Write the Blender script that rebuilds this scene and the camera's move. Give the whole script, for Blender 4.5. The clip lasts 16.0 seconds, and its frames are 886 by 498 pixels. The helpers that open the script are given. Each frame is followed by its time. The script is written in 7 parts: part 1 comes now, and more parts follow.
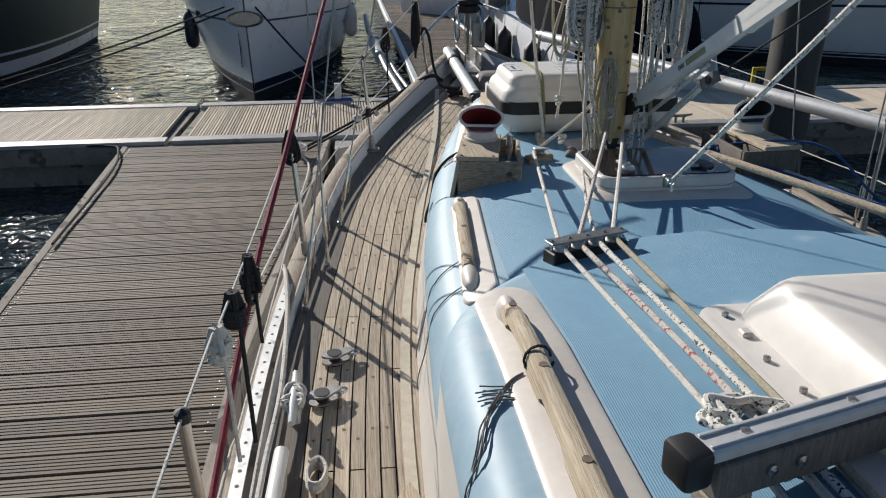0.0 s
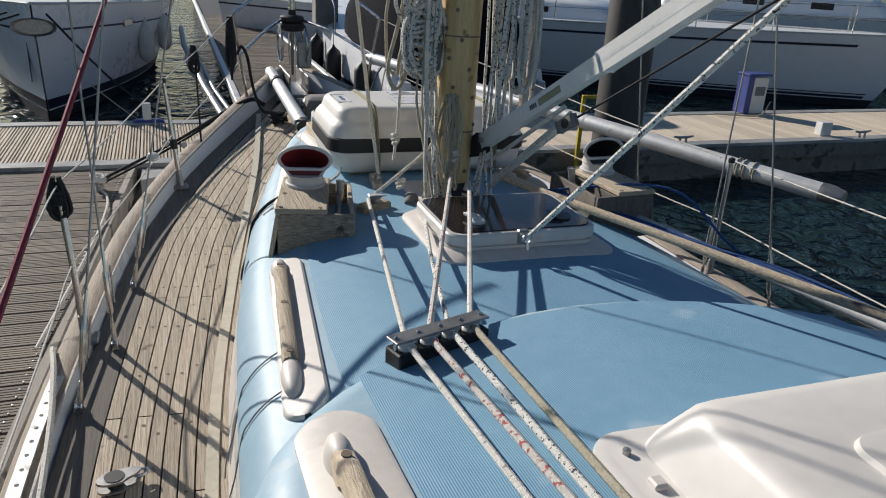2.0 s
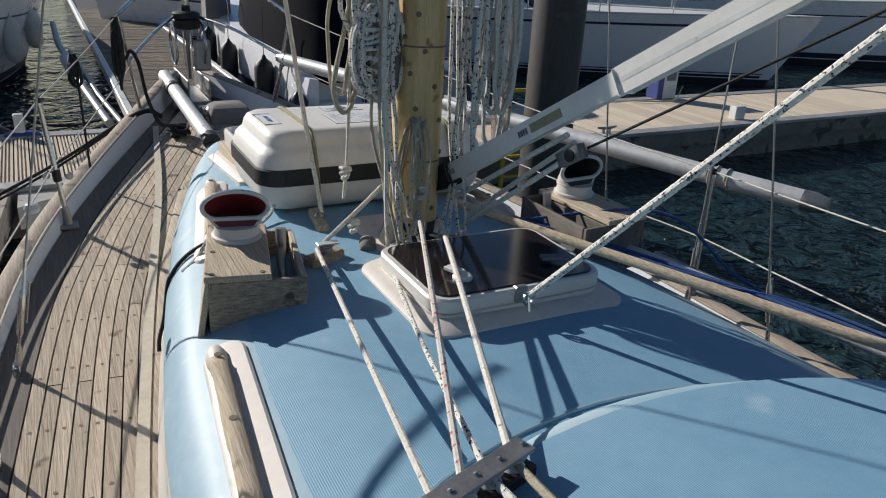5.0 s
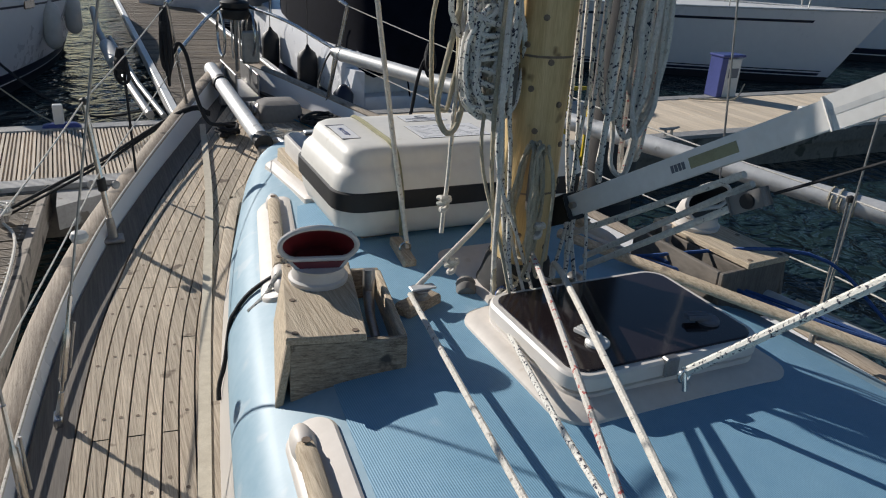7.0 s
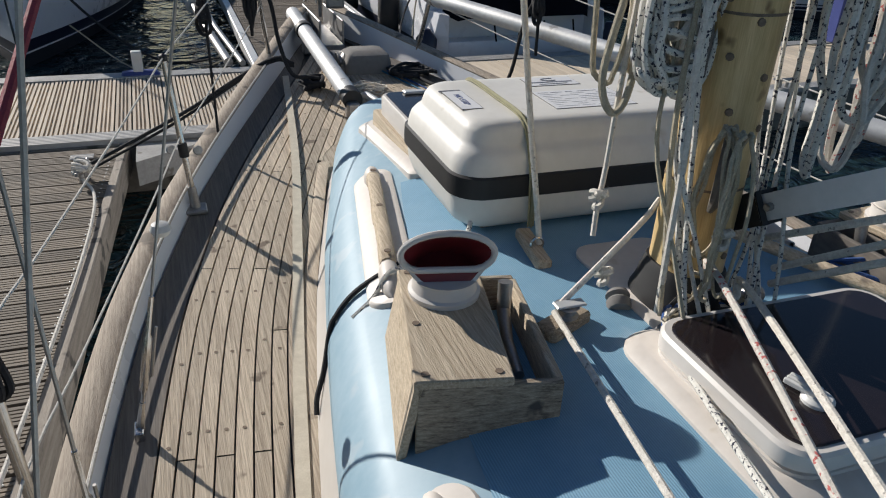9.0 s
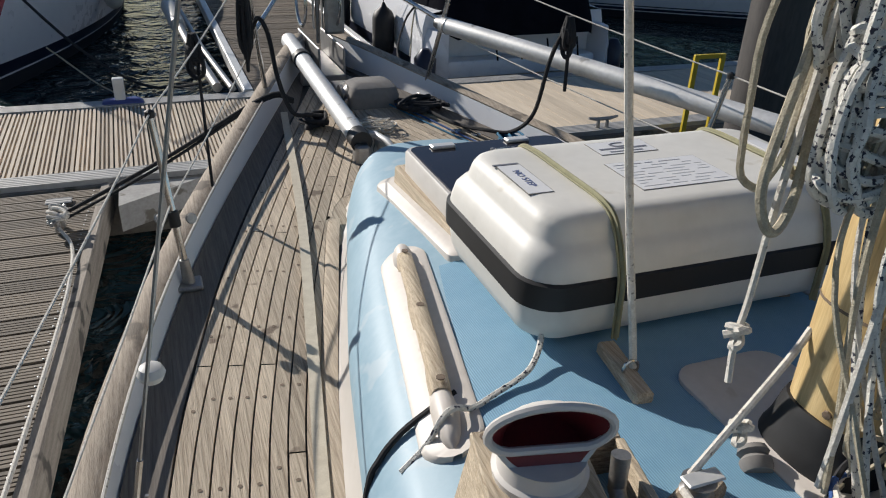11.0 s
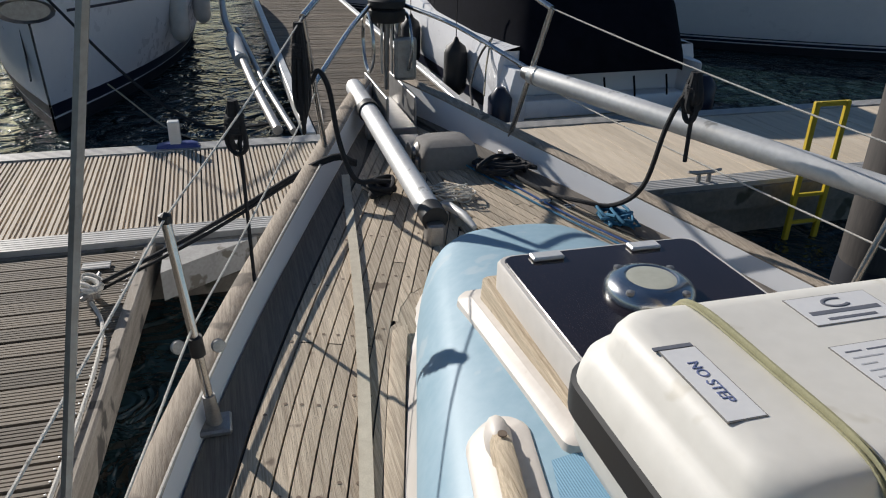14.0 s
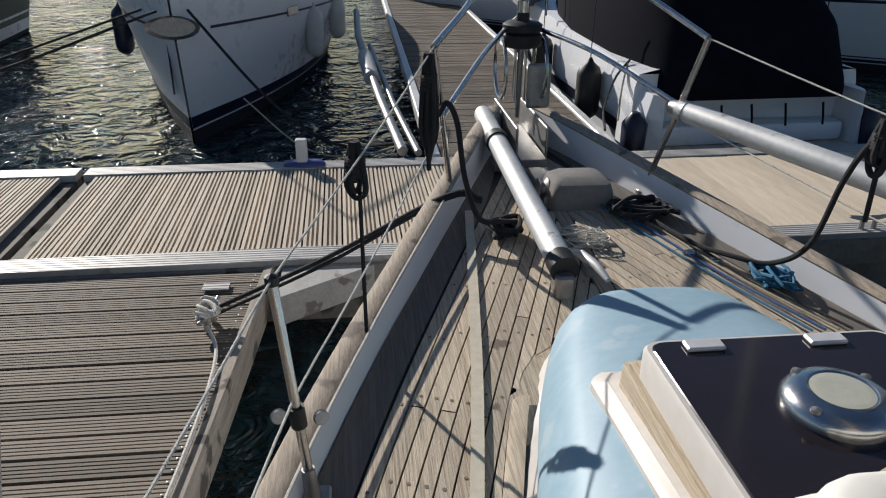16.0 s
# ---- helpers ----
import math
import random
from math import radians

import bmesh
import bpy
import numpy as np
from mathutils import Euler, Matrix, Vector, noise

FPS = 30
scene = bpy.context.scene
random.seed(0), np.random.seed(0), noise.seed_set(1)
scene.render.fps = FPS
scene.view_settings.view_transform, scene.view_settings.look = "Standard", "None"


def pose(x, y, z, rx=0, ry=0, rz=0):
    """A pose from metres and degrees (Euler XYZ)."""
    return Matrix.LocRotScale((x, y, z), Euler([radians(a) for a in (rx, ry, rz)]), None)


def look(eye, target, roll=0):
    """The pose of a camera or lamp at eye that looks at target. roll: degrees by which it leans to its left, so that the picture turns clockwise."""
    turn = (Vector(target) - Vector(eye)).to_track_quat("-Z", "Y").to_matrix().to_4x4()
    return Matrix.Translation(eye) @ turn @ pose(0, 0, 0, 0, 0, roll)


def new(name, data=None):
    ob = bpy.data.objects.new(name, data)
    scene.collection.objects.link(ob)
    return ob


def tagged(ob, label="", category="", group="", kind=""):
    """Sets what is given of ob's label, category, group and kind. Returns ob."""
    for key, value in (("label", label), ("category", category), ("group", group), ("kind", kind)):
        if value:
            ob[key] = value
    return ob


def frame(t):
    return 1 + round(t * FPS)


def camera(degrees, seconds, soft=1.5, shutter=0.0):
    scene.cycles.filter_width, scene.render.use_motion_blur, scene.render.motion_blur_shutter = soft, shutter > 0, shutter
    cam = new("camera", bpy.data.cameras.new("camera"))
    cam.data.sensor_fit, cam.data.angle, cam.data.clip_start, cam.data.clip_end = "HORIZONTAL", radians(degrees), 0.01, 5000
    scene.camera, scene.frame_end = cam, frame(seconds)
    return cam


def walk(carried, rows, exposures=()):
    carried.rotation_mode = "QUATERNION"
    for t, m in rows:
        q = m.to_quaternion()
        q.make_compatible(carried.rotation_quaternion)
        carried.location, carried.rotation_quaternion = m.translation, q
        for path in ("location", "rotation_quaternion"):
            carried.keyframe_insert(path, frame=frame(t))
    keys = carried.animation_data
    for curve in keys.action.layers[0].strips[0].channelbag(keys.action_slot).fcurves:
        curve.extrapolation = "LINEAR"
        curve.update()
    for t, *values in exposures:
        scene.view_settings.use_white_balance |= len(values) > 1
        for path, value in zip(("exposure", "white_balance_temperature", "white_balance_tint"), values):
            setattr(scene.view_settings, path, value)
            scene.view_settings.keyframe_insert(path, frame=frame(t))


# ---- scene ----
cam = camera(61.7, 16.0, soft=1.1)
METRES, EYE, TILT, LEAN, TURN = 3.7, 1.6, -23.0, 0.0, -6.6
OX, OY = -1.166, -3.338
ROWS = [
    (0.0, 0.0, 0.0, 0.0, 0.0, 0.0, -0.0),
    (0.5, 0.0048, 0.025, 0.0046, -3.68, 0.14, 0.63),
    (1.0, 0.0089, 0.0669, 0.0199, -7.59, 0.35, 1.18),
    (1.5, 0.0068, 0.1103, 0.0394, -10.46, 0.71, 1.48),
    (2.0, 0.0167, 0.1383, 0.0529, -12.6, 1.0, 1.77),
    (2.5, 0.0226, 0.15, 0.0595, -14.55, 1.19, 2.58),
    (3.0, 0.0238, 0.1655, 0.0671, -17.14, 0.85, 3.75),
    (5.5, -0.009, 0.3157, 0.1316, -20.02, -0.57, 5.21),
    (6.0, -0.0096, 0.3397, 0.1406, -18.98, -0.55, 4.62),
    (6.5, -0.019, 0.3793, 0.1543, -18.35, -0.71, 4.16),
    (7.0, -0.0291, 0.4106, 0.1688, -17.95, -1.26, 3.84),
    (7.5, -0.0343, 0.4323, 0.1759, -17.37, -2.27, 3.55),
    (8.0, -0.0363, 0.4578, 0.1823, -16.23, -3.45, 3.34),
    (8.5, -0.0408, 0.4935, 0.1955, -14.49, -4.52, 3.07),
    (9.0, -0.0443, 0.5276, 0.2076, -12.71, -5.32, 2.77),
    (11.5, -0.0638, 0.6843, 0.2816, -14.52, -4.61, 3.74),
    (12.0, -0.0509, 0.7184, 0.2897, -15.06, -4.36, 3.99),
    (12.5, -0.0446, 0.7552, 0.3099, -14.56, -4.11, 3.89),
    (13.0, -0.042, 0.7841, 0.3201, -13.07, -3.73, 3.51),
    (13.5, -0.0434, 0.8, 0.331, -11.19, -3.25, 2.98),
    (14.0, -0.0438, 0.8327, 0.3419, -9.02, -2.89, 2.32),
    (14.5, -0.0429, 0.8602, 0.3493, -6.71, -2.74, 1.49),
    (15.0, -0.0424, 0.8808, 0.3589, -4.28, -2.46, 0.66),
    (15.5, -0.0449, 0.8955, 0.367, -1.83, -2.16, -0.16),
    (16.0, -0.0453, 0.9023, 0.3782, 0.11, -1.86, -0.62),
]
walk(cam, [(t, pose(OX, OY, EYE, TILT, LEAN, TURN) @ pose(METRES * x, METRES * y, METRES * z, 90 + pitch, roll, yaw)) for t, x, y, z, yaw, pitch, roll in ROWS])

# ---------- world, sun, exposure ----------
SUN_EL, SUN_AZ = 25.0, 30.0        # degrees; azimuth turned from +y towards -x
world = bpy.data.worlds.new("sky")
scene.world = world
world.use_nodes = True
wn = world.node_tree
sky = wn.nodes.new("ShaderNodeTexSky")
sky.sky_type = "NISHITA"
sky.air_density, sky.dust_density, sky.ozone_density = 1.0, 0.1, 4.0
sky.sun_disc = False
sky.sun_elevation = radians(SUN_EL)
sky.sun_rotation = radians(-SUN_AZ)
wn.links.new(sky.outputs["Color"], wn.nodes["Background"].inputs["Color"])
wn.nodes["Background"].inputs["Strength"].default_value = 0.060
sun_data = bpy.data.lights.new("sun", "SUN")
sun_data.energy, sun_data.angle, sun_data.color = 5.0, radians(0.6), (1.0, 0.945, 0.875)
sun = new("sun", sun_data)
ce = math.cos(radians(SUN_EL))
SUN_FROM = Vector((-math.sin(radians(SUN_AZ)) * ce, math.cos(radians(SUN_AZ)) * ce, math.sin(radians(SUN_EL))))
sun.matrix_world = look(SUN_FROM * 60, (0, 0, 0))
scene.view_settings.exposure = 0.07

# ---------- materials ----------
def mat(name, c1, c2=None, scale=6.0, rough=0.5, metal=0.0, bump=0.0, bscale=None, stretch=(1, 1, 1), var=0.0,
        spots=None, spot_scale=20.0, spot_at=0.62, coat=0.0, rvar=0.1, spec=0.5):
    """Two colours mixed by noise at two scales, optional darker spots, bump, and a shift from piece to piece."""
    m = bpy.data.materials.new(name)
    m.use_nodes = True
    nt = m.node_tree
    nd, ln = nt.nodes, nt.links
    bs = nd["Principled BSDF"]
    tc = nd.new("ShaderNodeTexCoord")
    mp = nd.new("ShaderNodeMapping")
    mp.inputs["Scale"].default_value = stretch
    ln.new(tc.outputs["Object"], mp.inputs["Vector"])
    n1 = nd.new("ShaderNodeTexNoise")
    n1.inputs["Scale"].default_value, n1.inputs["Detail"].default_value = scale, 6.0
    n2 = nd.new("ShaderNodeTexNoise")
    n2.inputs["Scale"].default_value, n2.inputs["Detail"].default_value = (bscale or scale * 9), 4.0
    for n in (n1, n2):
        ln.new(mp.outputs["Vector"], n.inputs["Vector"])
    add = nd.new("ShaderNodeMath")
    add.operation = "MULTIPLY_ADD"
    ln.new(n2.outputs["Fac"], add.inputs[0])
    add.inputs[1].default_value = 0.45
    sc = nd.new("ShaderNodeMath")
    sc.operation = "MULTIPLY"
    sc.inputs[1].default_value = 0.62
    ln.new(n1.outputs["Fac"], sc.inputs[0])
    ln.new(sc.outputs[0], add.inputs[2])
    ramp = nd.new("ShaderNodeValToRGB")
    ramp.color_ramp.elements[0].position, ramp.color_ramp.elements[1].position = 0.36, 0.70
    c2 = c2 or tuple(0.8 * c for c in c1)
    ramp.color_ramp.elements[0].color = (*c2, 1)
    ramp.color_ramp.elements[1].color = (*c1, 1)
    ln.new(add.outputs[0], ramp.inputs["Fac"])
    col = ramp.outputs["Color"]
    if spots:
        n3 = nd.new("ShaderNodeTexNoise")
        n3.inputs["Scale"].default_value, n3.inputs["Detail"].default_value = spot_scale, 3.0
        ln.new(tc.outputs["Object"], n3.inputs["Vector"])
        r3 = nd.new("ShaderNodeValToRGB")
        r3.color_ramp.elements[0].position, r3.color_ramp.elements[1].position = spot_at, spot_at + 0.05
        ln.new(n3.outputs["Fac"], r3.inputs["Fac"])
        mx = nd.new("ShaderNodeMix")
        mx.data_type = "RGBA"
        ln.new(r3.outputs["Color"], mx.inputs["Factor"])
        ln.new(col, mx.inputs["A"])
        mx.inputs["B"].default_value = (*spots, 1)
        col = mx.outputs["Result"]
    if var:
        oi = nd.new("ShaderNodeObjectInfo")
        mr = nd.new("ShaderNodeMapRange")
        mr.inputs["To Min"].default_value, mr.inputs["To Max"].default_value = 1 - var, 1 + var
        ln.new(oi.outputs["Random"], mr.inputs["Value"])
        hs = nd.new("ShaderNodeHueSaturation")
        ln.new(mr.outputs[0], hs.inputs["Value"])
        ln.new(col, hs.inputs["Color"])
        col = hs.outputs["Color"]
    ln.new(col, bs.inputs["Base Color"])
    rr = nd.new("ShaderNodeMapRange")
    rr.inputs["To Min"].default_value, rr.inputs["To Max"].default_value = max(0.02, rough - rvar), min(1, rough + rvar)
    ln.new(add.outputs[0], rr.inputs["Value"])
    ln.new(rr.outputs[0], bs.inputs["Roughness"])
    bs.inputs["Metallic"].default_value = metal
    bs.inputs["Coat Weight"].default_value = coat
    bs.inputs["Specular IOR Level"].default_value = spec
    if bump:
        bp = nd.new("ShaderNodeBump")
        bp.inputs["Strength"].default_value, bp.inputs["Distance"].default_value = bump, 0.004
        ln.new(add.outputs[0], bp.inputs["Height"])
        ln.new(bp.outputs["Normal"], bs.inputs["Normal"])
    return m


def ribbed(m, pitch, depth, axis="X", strength=0.6, dark=0.75):
    """Adds fine parallel ribs to a material made by mat(), with groove shade multiplied into its colour."""
    nt = m.node_tree
    nd, ln = nt.nodes, nt.links
    bs = nd["Principled BSDF"]
    tc = nd.new("ShaderNodeTexCoord")
    w = nd.new("ShaderNodeTexWave")
    w.wave_type, w.bands_direction = "BANDS", axis
    w.inputs["Scale"].default_value = 0.314 / pitch
    w.inputs["Distortion"].default_value = 0.0
    ln.new(tc.outputs["Object"], w.inputs["Vector"])
    bp = nd.new("ShaderNodeBump")
    bp.inputs["Strength"].default_value, bp.inputs["Distance"].default_value = strength, depth
    ln.new(w.outputs["Fac"], bp.inputs["Height"])
    old = bs.inputs["Normal"].links
    if old:
        ln.new(old[0].from_socket, bp.inputs["Normal"])
    ln.new(bp.outputs["Normal"], bs.inputs["Normal"])
    mx = nd.new("ShaderNodeMix")
    mx.data_type, mx.blend_type = "RGBA", "MULTIPLY"
    rp = nd.new("ShaderNodeMapRange")
    rp.inputs["To Min"].default_value, rp.inputs["To Max"].default_value = dark, 1.0
    ln.new(w.outputs["Fac"], rp.inputs["Value"])
    src = bs.inputs["Base Color"].links[0].from_socket
    mx.inputs["Factor"].default_value = 1.0
    ln.new(src, mx.inputs["A"])
    ln.new(rp.outputs[0], mx.inputs["B"])
    ln.new(mx.outputs["Result"], bs.inputs["Base Color"])
    return m


M = {}
M["teak"] = mat("weathered_teak", (0.68, 0.575, 0.44), (0.29, 0.225, 0.16), 6, 0.80, bump=0.9, bscale=25, stretch=(26, 0.7, 3), var=0.20, spots=(0.20, 0.15, 0.11), spot_scale=9, spot_at=0.66)
# grey teak, darkened further to carry the bulwark's shade on the covering boards
M["teak_dark"] = mat("grey_and_shaded_teak", (0.21, 0.185, 0.16), (0.10, 0.088, 0.076), 5, 0.85, bump=0.4, bscale=25, stretch=(24, 0.7, 3), var=0.1)
M["beam"] = mat("grey_beam_wood", (0.40, 0.355, 0.30), (0.20, 0.17, 0.14), 4, 0.85, bump=0.6, bscale=50, stretch=(8, 0.6, 8), spots=(0.09, 0.08, 0.07), spot_scale=5, spot_at=0.58)
M["dullalu"] = mat("dull_grey_metal", (0.40, 0.39, 0.37), (0.27, 0.26, 0.245), 5, 0.6, spots=(0.16, 0.145, 0.12), spot_scale=6, spot_at=0.62)
M["caulk"] = mat("black_caulk", (0.035, 0.033, 0.03), (0.02, 0.02, 0.02), 30, 0.6)
M["plug"] = mat("dark_wood_plug", (0.24, 0.18, 0.13), (0.14, 0.10, 0.07), 80, 0.8)
M["oak"] = mat("silvered_wood", (0.68, 0.575, 0.43), (0.33, 0.25, 0.165), 5, 0.78, bump=1.0, bscale=22, stretch=(34, 1.1, 34), var=0.08, spots=(0.14, 0.11, 0.09), spot_scale=7, spot_at=0.68)
M["oak_x"] = mat("silvered_end_wood", (0.52, 0.43, 0.32), (0.14, 0.105, 0.075), 5, 0.82, bump=1.0, bscale=22, stretch=(1.1, 28, 34), spots=(0.10, 0.085, 0.07), spot_scale=12, spot_at=0.66)
M["cap"] = mat("cap_rail_wood", (0.52, 0.44, 0.345), (0.24, 0.19, 0.145), 5, 0.8, bump=0.6, bscale=25, stretch=(24, 0.8, 24), spots=(0.17, 0.14, 0.11), spot_scale=6, spot_at=0.62)
M["blue"] = mat("light_blue_gelcoat", (0.33, 0.46, 0.54), (0.25, 0.385, 0.47), 3.5, 0.50, bump=0.08, spots=(0.37, 0.47, 0.53), spot_scale=7, spot_at=0.62, rvar=0.12, spec=0.38)
M["nonslip"] = ribbed(mat("blue_nonslip", (0.235, 0.425, 0.57), (0.18, 0.36, 0.51), 2.2, 0.62, bump=0.05, spots=(0.34, 0.50, 0.62), spot_scale=3.5, spot_at=0.66), 0.0050, 0.0009, "X", 0.5, 0.80)
M["white"] = mat("white_gelcoat", (0.69, 0.655, 0.615), (0.61, 0.575, 0.53), 2.5, 0.38, bump=0.02, spots=(0.60, 0.54, 0.46), spot_scale=12, spot_at=0.72)
M["pad"] = mat("cream_gelcoat", (0.67, 0.62, 0.565), (0.58, 0.53, 0.475), 5, 0.5, bump=0.03, spots=(0.55, 0.49, 0.42), spot_scale=14, spot_at=0.68)
M["raft"] = mat("raft_white", (0.74, 0.72, 0.67), (0.66, 0.64, 0.59), 3, 0.50, bump=0.10, rvar=0.08, spec=0.4, spots=(0.60, 0.57, 0.50), spot_scale=9, spot_at=0.66)
M["black"] = mat("black_rubber", (0.016, 0.016, 0.018), (0.010, 0.010, 0.010), 20, 0.55)
M["blackcloth"] = mat("black_canvas", (0.008, 0.009, 0.015), (0.004, 0.005, 0.009), 4, 0.95, bump=0.4, bscale=12, spec=0.08)
M["steel"] = mat("stainless_steel", (0.62, 0.62, 0.62), (0.48, 0.48, 0.47), 14, 0.22, metal=1.0)
M["galv"] = mat("dull_metal", (0.42, 0.41, 0.40), (0.28, 0.27, 0.26), 20, 0.45, metal=0.85)
M["alu"] = mat("anodised_aluminium", (0.74, 0.74, 0.73), (0.58, 0.58, 0.57), 5, 0.5, metal=0.4, spots=(0.36, 0.35, 0.33), spot_scale=11, spot_at=0.66)
M["paintedalu"] = mat("white_painted_metal", (0.82, 0.80, 0.77), (0.72, 0.70, 0.66), 5, 0.4, bump=0.02, spots=(0.45, 0.42, 0.36), spot_scale=10, spot_at=0.70)
M["smoke"] = mat("smoked_acrylic", (0.022, 0.016, 0.018), (0.016, 0.012, 0.013), 6, 0.10, rvar=0.05, spec=0.6)
M["rope"] = mat("white_rope", (0.76, 0.73, 0.66), (0.54, 0.50, 0.44), 90, 0.85, bump=0.8, bscale=320, spots=(0.30, 0.28, 0.25), spot_scale=70, spot_at=0.64)
M["rope_fleck"] = mat("flecked_rope", (0.78, 0.76, 0.70), (0.60, 0.58, 0.52), 90, 0.85, bump=0.8, bscale=320, spots=(0.04, 0.04, 0.06), spot_scale=120, spot_at=0.57)
M["rope_redfleck"] = mat("red_flecked_rope", (0.66, 0.62, 0.56), (0.48, 0.45, 0.40), 90, 0.85, bump=0.8, bscale=320, spots=(0.40, 0.10, 0.09), spot_scale=75, spot_at=0.58)
M["rope_tan"] = mat("old_tan_rope", (0.50, 0.45, 0.34), (0.33, 0.29, 0.21), 80, 0.9, bump=0.8, bscale=320)
M["rope_red"] = mat("dark_red_rope", (0.33, 0.045, 0.06), (0.20, 0.03, 0.045), 90, 0.8, bump=0.8, bscale=300)
M["rope_black"] = mat("black_rope", (0.022, 0.022, 0.025), (0.012, 0.012, 0.014), 90, 0.85, bump=0.8, bscale=300)
M["rope_blue"] = mat("blue_rope", (0.04, 0.11, 0.32), (0.03, 0.07, 0.2), 90, 0.85, bump=0.8, bscale=300)
M["rope_teal"] = mat("teal_rope", (0.05, 0.20, 0.32), (0.03, 0.12, 0.22), 90, 0.85, bump=0.8, bscale=300)
M["webbing"] = mat("tan_webbing", (0.66, 0.60, 0.48), (0.52, 0.46, 0.36), 30, 0.9, bump=0.4, bscale=250)
M["strap"] = mat("olive_strap", (0.36, 0.34, 0.21), (0.26, 0.25, 0.15), 30, 0.85, bump=0.4, bscale=250)
M["mast"] = mat("varnished_spruce", (0.70, 0.53, 0.27), (0.46, 0.31, 0.135), 4, 0.38, bump=0.25, bscale=40, stretch=(9, 9, 0.6), spots=(0.20, 0.12, 0.05), spot_scale=9, spot_at=0.65)
M["red"] = mat("dark_red_paint", (0.20, 0.018, 0.022), (0.14, 0.012, 0.016), 10, 0.5)
M["composite"] = mat("grey_composite_decking", (0.255, 0.211, 0.160), (0.095, 0.076, 0.056), 3, 0.75, bump=0.4, bscale=40, stretch=(0.8, 9, 3), var=0.28)
M["composite_p"] = mat("pale_composite_decking", (0.74, 0.63, 0.49), (0.55, 0.46, 0.345), 3, 0.75, bump=0.25, bscale=40, stretch=(6, 0.8, 3), var=0.12)
M["composite_y"] = mat("tan_composite_decking", (0.66, 0.57, 0.455), (0.44, 0.37, 0.285), 3, 0.75, bump=0.25, bscale=40, stretch=(6, 0.8, 3), var=0.14)
M["pontoonalu"] = ribbed(mat("pontoon_edge_metal", (0.56, 0.55, 0.53), (0.43, 0.42, 0.40), 3, 0.5, metal=0.25, spots=(0.34, 0.31, 0.27), spot_scale=4, spot_at=0.66), 0.035, 0.006, "Y", 0.8, 0.6)
M["concrete"] = mat("wet_concrete", (0.26, 0.235, 0.20), (0.15, 0.135, 0.115), 3, 0.85, bump=0.5, bscale=25, spots=(0.08, 0.08, 0.06), spot_scale=3, spot_at=0.58)
M["hullwhite"] = mat("white_hull", (0.82, 0.83, 0.85), (0.77, 0.78, 0.81), 0.8, 0.28, rvar=0.05)
M["hullgrey"] = mat("dark_hull", (0.05, 0.065, 0.06), (0.035, 0.045, 0.042), 1.0, 0.4)
M["navy"] = mat("navy_stripe", (0.014, 0.018, 0.045), (0.01, 0.013, 0.03), 4, 0.35)
M["antifoul"] = mat("dark_antifouling", (0.02, 0.022, 0.03), (0.014, 0.015, 0.02), 6, 0.7)
M["pile"] = mat("dark_coated_pile", (0.085, 0.076, 0.07), (0.04, 0.037, 0.036), 2, 0.55, bump=0.2, bscale=20, stretch=(3, 3, 0.5), spots=(0.12, 0.105, 0.09), spot_scale=2.2, spot_at=0.62)
M["yellow"] = mat("yellow_paint", (0.62, 0.46, 0.03), (0.50, 0.36, 0.02), 10, 0.45)
M["fender"] = mat("white_fender", (0.62, 0.61, 0.58), (0.52, 0.51, 0.48), 8, 0.45)
M["plasticblue"] = mat("blue_plastic", (0.06, 0.08, 0.27), (0.045, 0.06, 0.20), 8, 0.4)
M["plasticwhite"] = mat("white_plastic", (0.72, 0.72, 0.70), (0.62, 0.62, 0.60), 8, 0.4)
M["ink"] = mat("grey_print", (0.16, 0.17, 0.20), (0.12, 0.13, 0.16), 30, 0.6)
M["paper"] = mat("label_white", (0.74, 0.74, 0.74), (0.68, 0.68, 0.69), 10, 0.5)
M["glass"] = mat("thick_light_glass", (0.50, 0.50, 0.42), (0.42, 0.42, 0.35), 30, 0.12, rvar=0.06)
M["tealcover"] = mat("dull_grey_cover", (0.23, 0.22, 0.21), (0.17, 0.16, 0.15), 4, 0.8, bump=0.3)


def water_material():
    m = bpy.data.materials.new("harbour_water")
    m.use_nodes = True
    nd, ln = m.node_tree.nodes, m.node_tree.links
    bs = nd["Principled BSDF"]
    bs.inputs["Base Color"].default_value = (0.012, 0.027, 0.031, 1)
    bs.inputs["Roughness"].default_value = 0.06
    bs.inputs["IOR"].default_value = 1.333
    tc = nd.new("ShaderNodeTexCoord")
    prev = None
    for sc, st, dist in ((0.9, 0.8, 0.34), (3.0, 1.0, 0.22), (11, 0.5, 0.020)):
        n = nd.new("ShaderNodeTexNoise")
        n.inputs["Scale"].default_value, n.inputs["Detail"].default_value, n.inputs["Distortion"].default_value = sc, 3, 0.8
        ln.new(tc.outputs["Object"], n.inputs["Vector"])
        b = nd.new("ShaderNodeBump")
        b.inputs["Strength"].default_value, b.inputs["Distance"].default_value = st, dist
        ln.new(n.outputs["Fac"], b.inputs["Height"])
        if prev:
            ln.new(prev.outputs["Normal"], b.inputs["Normal"])
        prev = b
    ln.new(prev.outputs["Normal"], bs.inputs["Normal"])
    return m


M["water"] = water_material()

